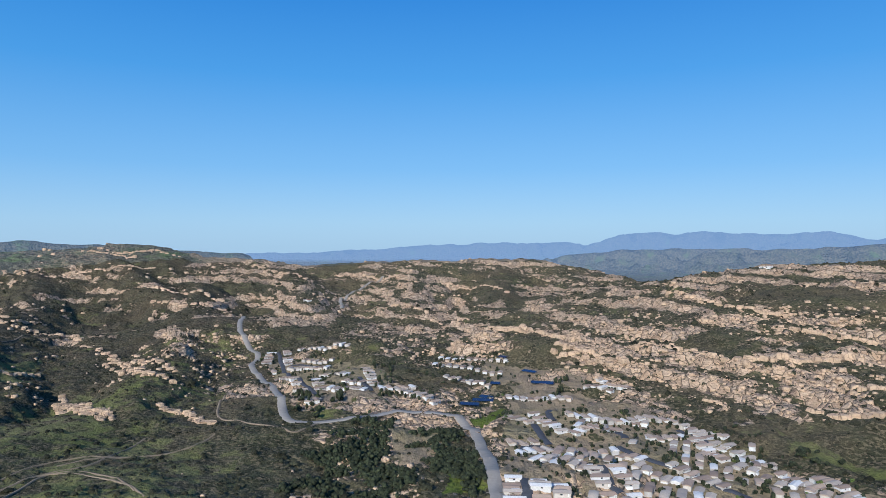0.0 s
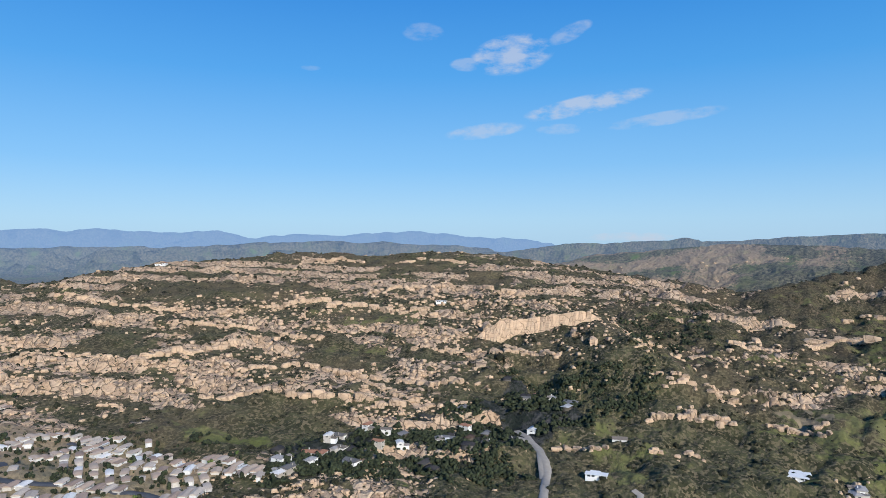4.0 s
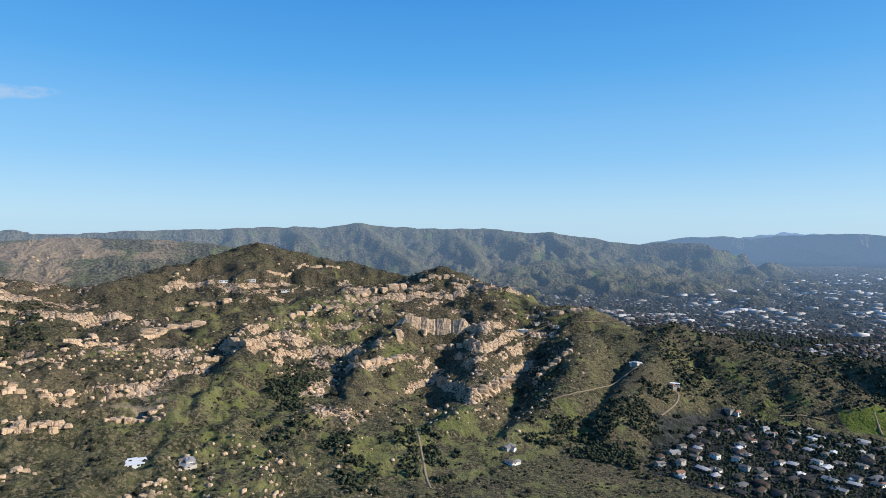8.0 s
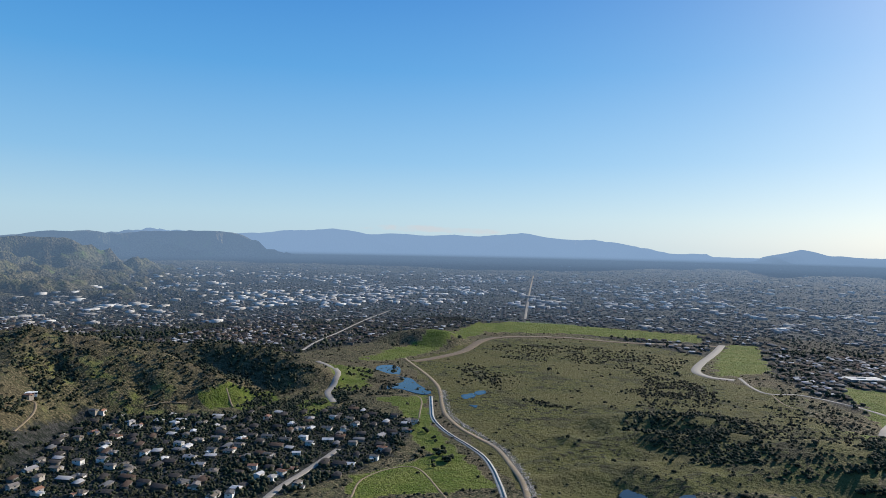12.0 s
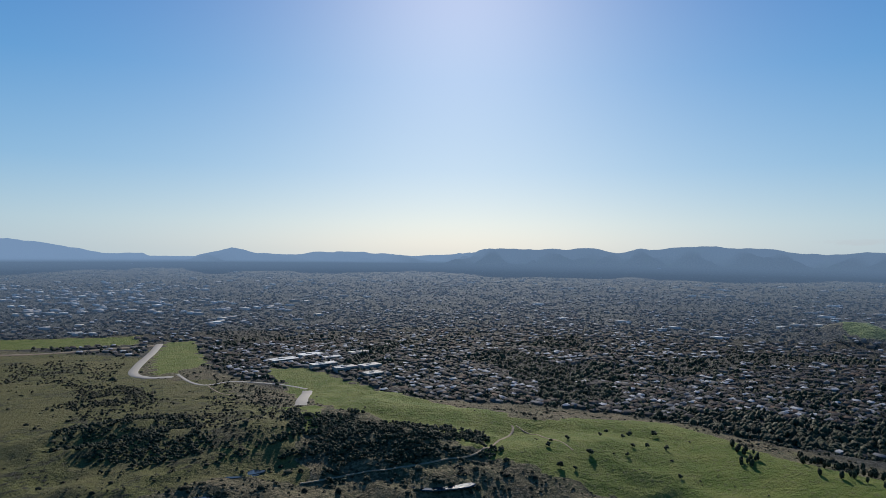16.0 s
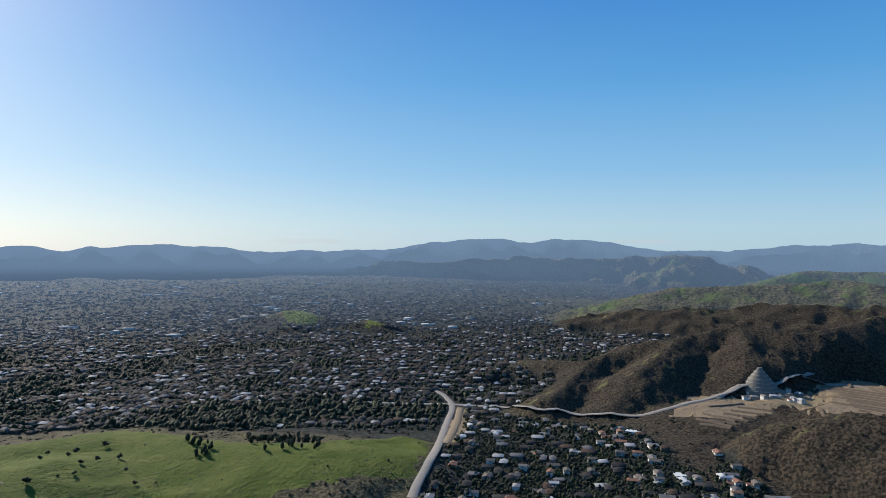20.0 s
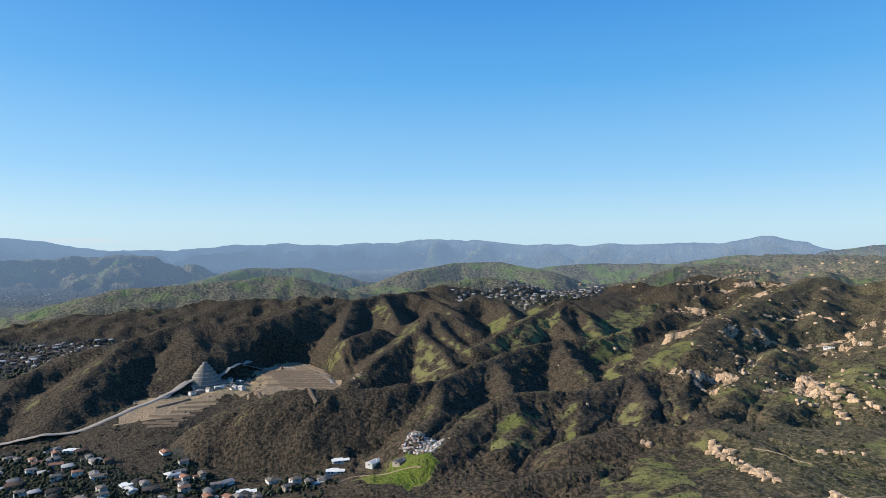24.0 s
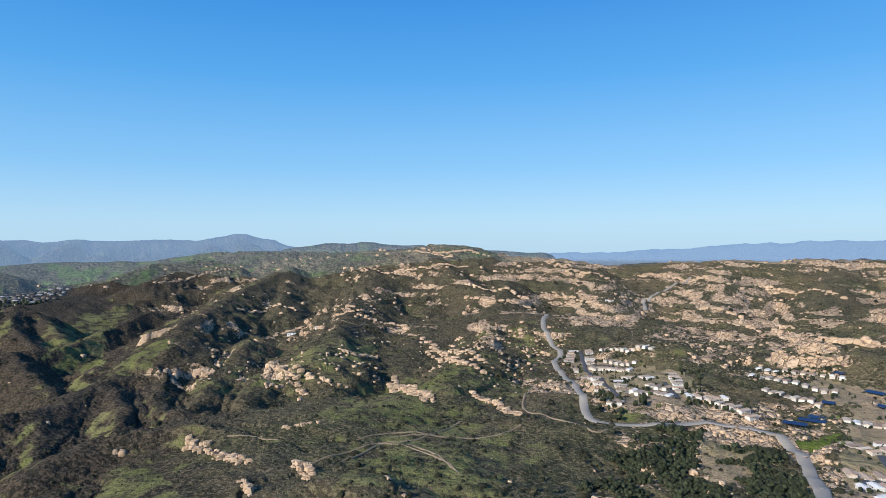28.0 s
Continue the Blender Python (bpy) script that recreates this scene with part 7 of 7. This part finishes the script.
def berm(start, end):
    """A low bank of graded earth between building lots."""
    (ax, ay), (bx, by) = start, end
    n = max(3, int(math.hypot(bx - ax, by - ay) / 6))
    t = np.linspace(0, 1, n)
    c = np.stack([ax + (bx - ax) * t, ay + (by - ay) * t], -1)
    u = np.array([-(by - ay), bx - ax], float)
    u /= np.linalg.norm(u) + 1e-9
    z = ground_z(c[:, 0], c[:, 1])
    rows = [np.column_stack([c + u * o, z + dz]) for o, dz in ((-5, -0.8), (-1.2, 2.2), (1.2, 2.2), (5, -0.8))]
    v = np.stack(rows, 1).reshape(-1, 3)
    i, j = np.meshgrid(np.arange(n - 1), np.arange(3), indexing="ij")
    f = np.stack([i * 4 + j, (i + 1) * 4 + j, (i + 1) * 4 + j + 1, i * 4 + j + 1], -1).reshape(-1, 4)[:, ::-1]
    tagged(new("lot_berm", mesh_of("lot_berm", v, f, EARTH_BANK)), "low bank of graded brown earth between lots", "earth bank", kind="structure")


def benched_slope(x, y):
    """An engineered hillside of stepped grey benches, with a pale concrete drain on each."""
    away = math.atan2(y, x)
    e = tagged(new("benched_slope"), "stepped grey engineered slope with pale concrete drains", "graded slope")
    base = float(ground_z(x, y))
    e.matrix_basis = Matrix.Translation((x + 16 * math.cos(away), y + 16 * math.sin(away), base))
    steps = 7
    for i in range(steps):
        r0, r1, z0 = 40 - 5.3 * i, 40 - 5.3 * i - 3.8, 6.8 * i
        ring = [math.pi * 2 * k / 28 for k in range(28)]
        verts = [(r0 * math.cos(a), r0 * math.sin(a), z0 - (9 if i == 0 else 0.3)) for a in ring] + [(r1 * math.cos(a), r1 * math.sin(a), z0 + 6.8) for a in ring] + [(0, 0, z0 + 6.8)]
        faces = [(k, (k + 1) % 28, 28 + (k + 1) % 28, 28 + k) for k in range(28)] + [(28 + k, 28 + (k + 1) % 28, 56) for k in range(28)]
        part("bench", mesh_of("bench", verts, faces, SLOPE_SOIL), e)
        verts = [((r1 + o) * math.cos(a), (r1 + o) * math.sin(a), z0 + 6.8 + h) for o, h in ((0.2, -0.4), (0.2, 0.45), (-0.9, 0.45)) for a in ring]
        faces = [(k + 28 * s, (k + 1) % 28 + 28 * s, (k + 1) % 28 + 28 * (s + 1), k + 28 * (s + 1)) for s in range(2) for k in range(28)]
        part("drain", mesh_of("drain", verts, faces, CONCRETE), e, "pale concrete drain along the bench")


def riprap(*line):
    """Broken pale stone along the foot of the dam road."""
    p = np.array(line, float)
    seg = plant_rng.integers(0, len(p) - 1, 1500)
    t = plant_rng.random(1500)[:, None]
    q = p[seg] + (p[seg + 1] - p[seg]) * t + plant_rng.normal(0, 3.6, (1500, 2))
    s = plant_rng.uniform(0.8, 2.2, 1500)
    strew("riprap", RUBBLE, ROCK_TEMPLATES, q[:, 0], q[:, 1], ground_z(q[:, 0], q[:, 1]) + 0.2, s, plant_rng.uniform(0, 6.3, 1500), "pale broken stone facing along the dam road", "rocks", 0.7)


SLOPE_SOIL = plain_material("slope_soil", (0.20, 0.185, 0.16), (0.14, 0.135, 0.11), 5.0, 0.95)
SCRAP = palette_material("scrap_metal", (0.55, 0.54, 0.52), (0.30, 0.28, 0.26), (0.20, 0.12, 0.08), (0.12, 0.12, 0.13), (0.42, 0.36, 0.30), (0.10, 0.14, 0.18), rough=0.5)
RUBBLE = plain_material("rubble", (0.36, 0.32, 0.28), (0.28, 0.25, 0.22), 2.0, 0.95, 0.0, 0.3)
# ---- single things ----
pond((866, -1417), (847, -1455), (802, -1424), (764, -1346), (789, -1330), (827, -1360))
pond((770, -1286), (765, -1327), (729, -1336), (661, -1267), (617, -1228), (628, -1204), (692, -1225), (724, -1209))
pond((556, -1245), (542, -1271), (525, -1245), (536, -1217))
pond((544, -1286), (529, -1307), (516, -1281), (526, -1260))
pond((511, -1181), (494, -1185), (491, -1167))
pond((77, -815), (43, -824), (-6, -827), (-40, -812), (-30, -796), (27, -785), (70, -775))
pond((146, -841), (105, -816), (108, -787), (147, -810))
pond((-35, -866), (-79, -871), (-70, -853), (-42, -854))
pond((-48, -874), (-74, -875), (-83, -865), (-59, -857))
pond((-242, -775), (-267, -764), (-318, -747), (-305, -735), (-253, -745))
solar_array((132, 1103), (154, 1083))
solar_array((138, 1039), (173, 1025))
solar_array((155, 1066), (179, 1054))
solar_array((22, 910), (51, 903))
solar_array((41, 935), (72, 929))
solar_array((72, 1017), (89, 1014))
solar_array((100, 1192), (115, 1179))
solar_array((53, 962), (72, 948))
lone_house(4, 833, 1709)
lone_house(1, 845, 1703)
lone_house(4, 1809, 110)
lone_house(4, 1783, 22)
lone_house(4, 1805, 181)
lone_house(4, 792, 173)
lone_house(0, 794, 116)
lone_house(1, 1134, -632)
lone_house(1, 1059, -663)
lone_house(1, 1019, -749)
lone_house(3, 1015, -763)
lone_house(4, 778, 172)
lone_house(0, 786, 120)
lone_house(1, 650, 203)
lone_house(3, 654, 180)
lone_house(1, 677, 169)
lone_house(4, 625, 327)
lone_house(2, 717, 345)
lone_house(0, 796, 506)
lone_house(2, 692, 448)
lone_house(4, -861, 184)
lone_house(2, -743, 230)
lone_house(4, -946, 1284)
lone_house(4, -1063, 1324)
lone_house(4, 1052, 911)
lone_house(3, 553, 567)
lone_house(3, 543, 534)
lone_house(0, 488, 573)
lone_house(2, 399, 549)
lone_house(0, 387, 547)
lone_house(2, 456, 518)
lone_house(0, 833, -283)
lone_house(2, 888, -298)
lone_house(2, 1408, -537)
lone_house(0, 1371, -570)
lone_house(4, 1394, -499)
lone_house(4, 1139, -635)
lone_house(4, 1071, -672)
lone_house(0, 892, -301)
lone_house(4, -890, -70)
lone_house(2, -868, -120)
lone_house(0, -905, -25)
lone_house(4, -800, 60)
lone_house(0, -838, 92)
lone_house(2, -858, 40)
lone_house(1, -812, 118)
lone_house(3, -846, -8)
lone_house(4, -813, 167)
lone_house(0, -790, 150)
lone_house(2, -772, 205)
lone_house(3, -781, 39)
lone_house(1, -777, 49)
lone_house(0, -772, 69)
lone_house(4, -1098, -164)
lone_house(0, -380, 1854)
lone_house(0, -377, 1847)
lone_house(3, -1384, 2, new_build=True)
lone_house(1, -1389, 17, new_build=True)
lone_house(3, -1378, 33, new_build=True)
lone_house(1, -1379, 49, new_build=True)
lone_house(3, -1407, 64, new_build=True)
lone_house(1, -1414, 8, new_build=True)
lone_house(3, -1424, 26, new_build=True)
lone_house(1, -1435, 44, new_build=True)
lone_house(3, -1446, 61, new_build=True)
lone_house(1, -1452, 76, new_build=True)
lone_house(3, -1364, 82, new_build=True)
lone_house(1, -1355, 92, new_build=True)
lone_house(3, -1400, 78, new_build=True)
lone_house(1, -1440, 95, new_build=True)
office(-307, -1700, 70, 26, 11)
office(-351, -1640, 60, 26, 10)
office(-353, -1825, 50, 24, 8)
office(-417, -1650, 55, 30, 10)
office(-401, -1556, 45, 30, 8)
office(-446, -1894, 60, 25, 8)
office(-222, -1836, 80, 40, 7)
office(-306, -1905, 70, 40, 7)
berm((-1499, 139), (-1473, 173))
berm((-1463, 142), (-1411, 189))
berm((-1413, 126), (-1355, 220))
berm((-1353, 120), (-1299, 221))
berm((-1587, 193), (-1510, 190))
berm((-1516, 221), (-1433, 256))
berm((-1555, 246), (-1385, 280))
berm((-1470, 244), (-1351, 268))
berm((-1288, 115), (-965, 172))
berm((-1234, -66), (-1195, -13))
berm((-1190, -74), (-1161, -18))
berm((-1295, -58), (-1338, -4))
for i in range(9):
    berm((-1500 + 26 * i, 150 + 3 * i), (-1455 + 26 * i, 250 + 2 * i))
for i in range(6):
    berm((-1160 - 30 * i, -66 + 11 * i), (-1150 - 30 * i, -20 + 13 * i))
benched_slope(-1424, 26)
# the scrap yard at the foot of the burnt hill
yard_rng = np.random.default_rng(61)
jx, jy = yard_rng.uniform(-795, -710, 1500), yard_rng.uniform(230, 292, 1500)
ok = inside(np.array([(-764, 234), (-790, 262), (-744, 288), (-718, 262)], float), jx, jy)
jx, jy = jx[ok][:330], jy[ok][:330]
jn = len(jx)
strew("scrap_heap", SCRAP, ROCK_TEMPLATES, jx, jy, ground_z(jx, jy) + 0.5, np.stack([yard_rng.uniform(1.0, 2.6, jn), yard_rng.uniform(1.6, 5.5, jn), yard_rng.uniform(1.0, 2.6, jn)], -1),
      yard_rng.uniform(0, 6.3, jn), "scrap yard of pale sheds, wrecks and rusty junk", "scrap")
riprap((608, -1267), (552, -1165), (503, -1087), (449, -1037), (395, -992), (351, -953), (302, -879), (267, -819), (244, -771))
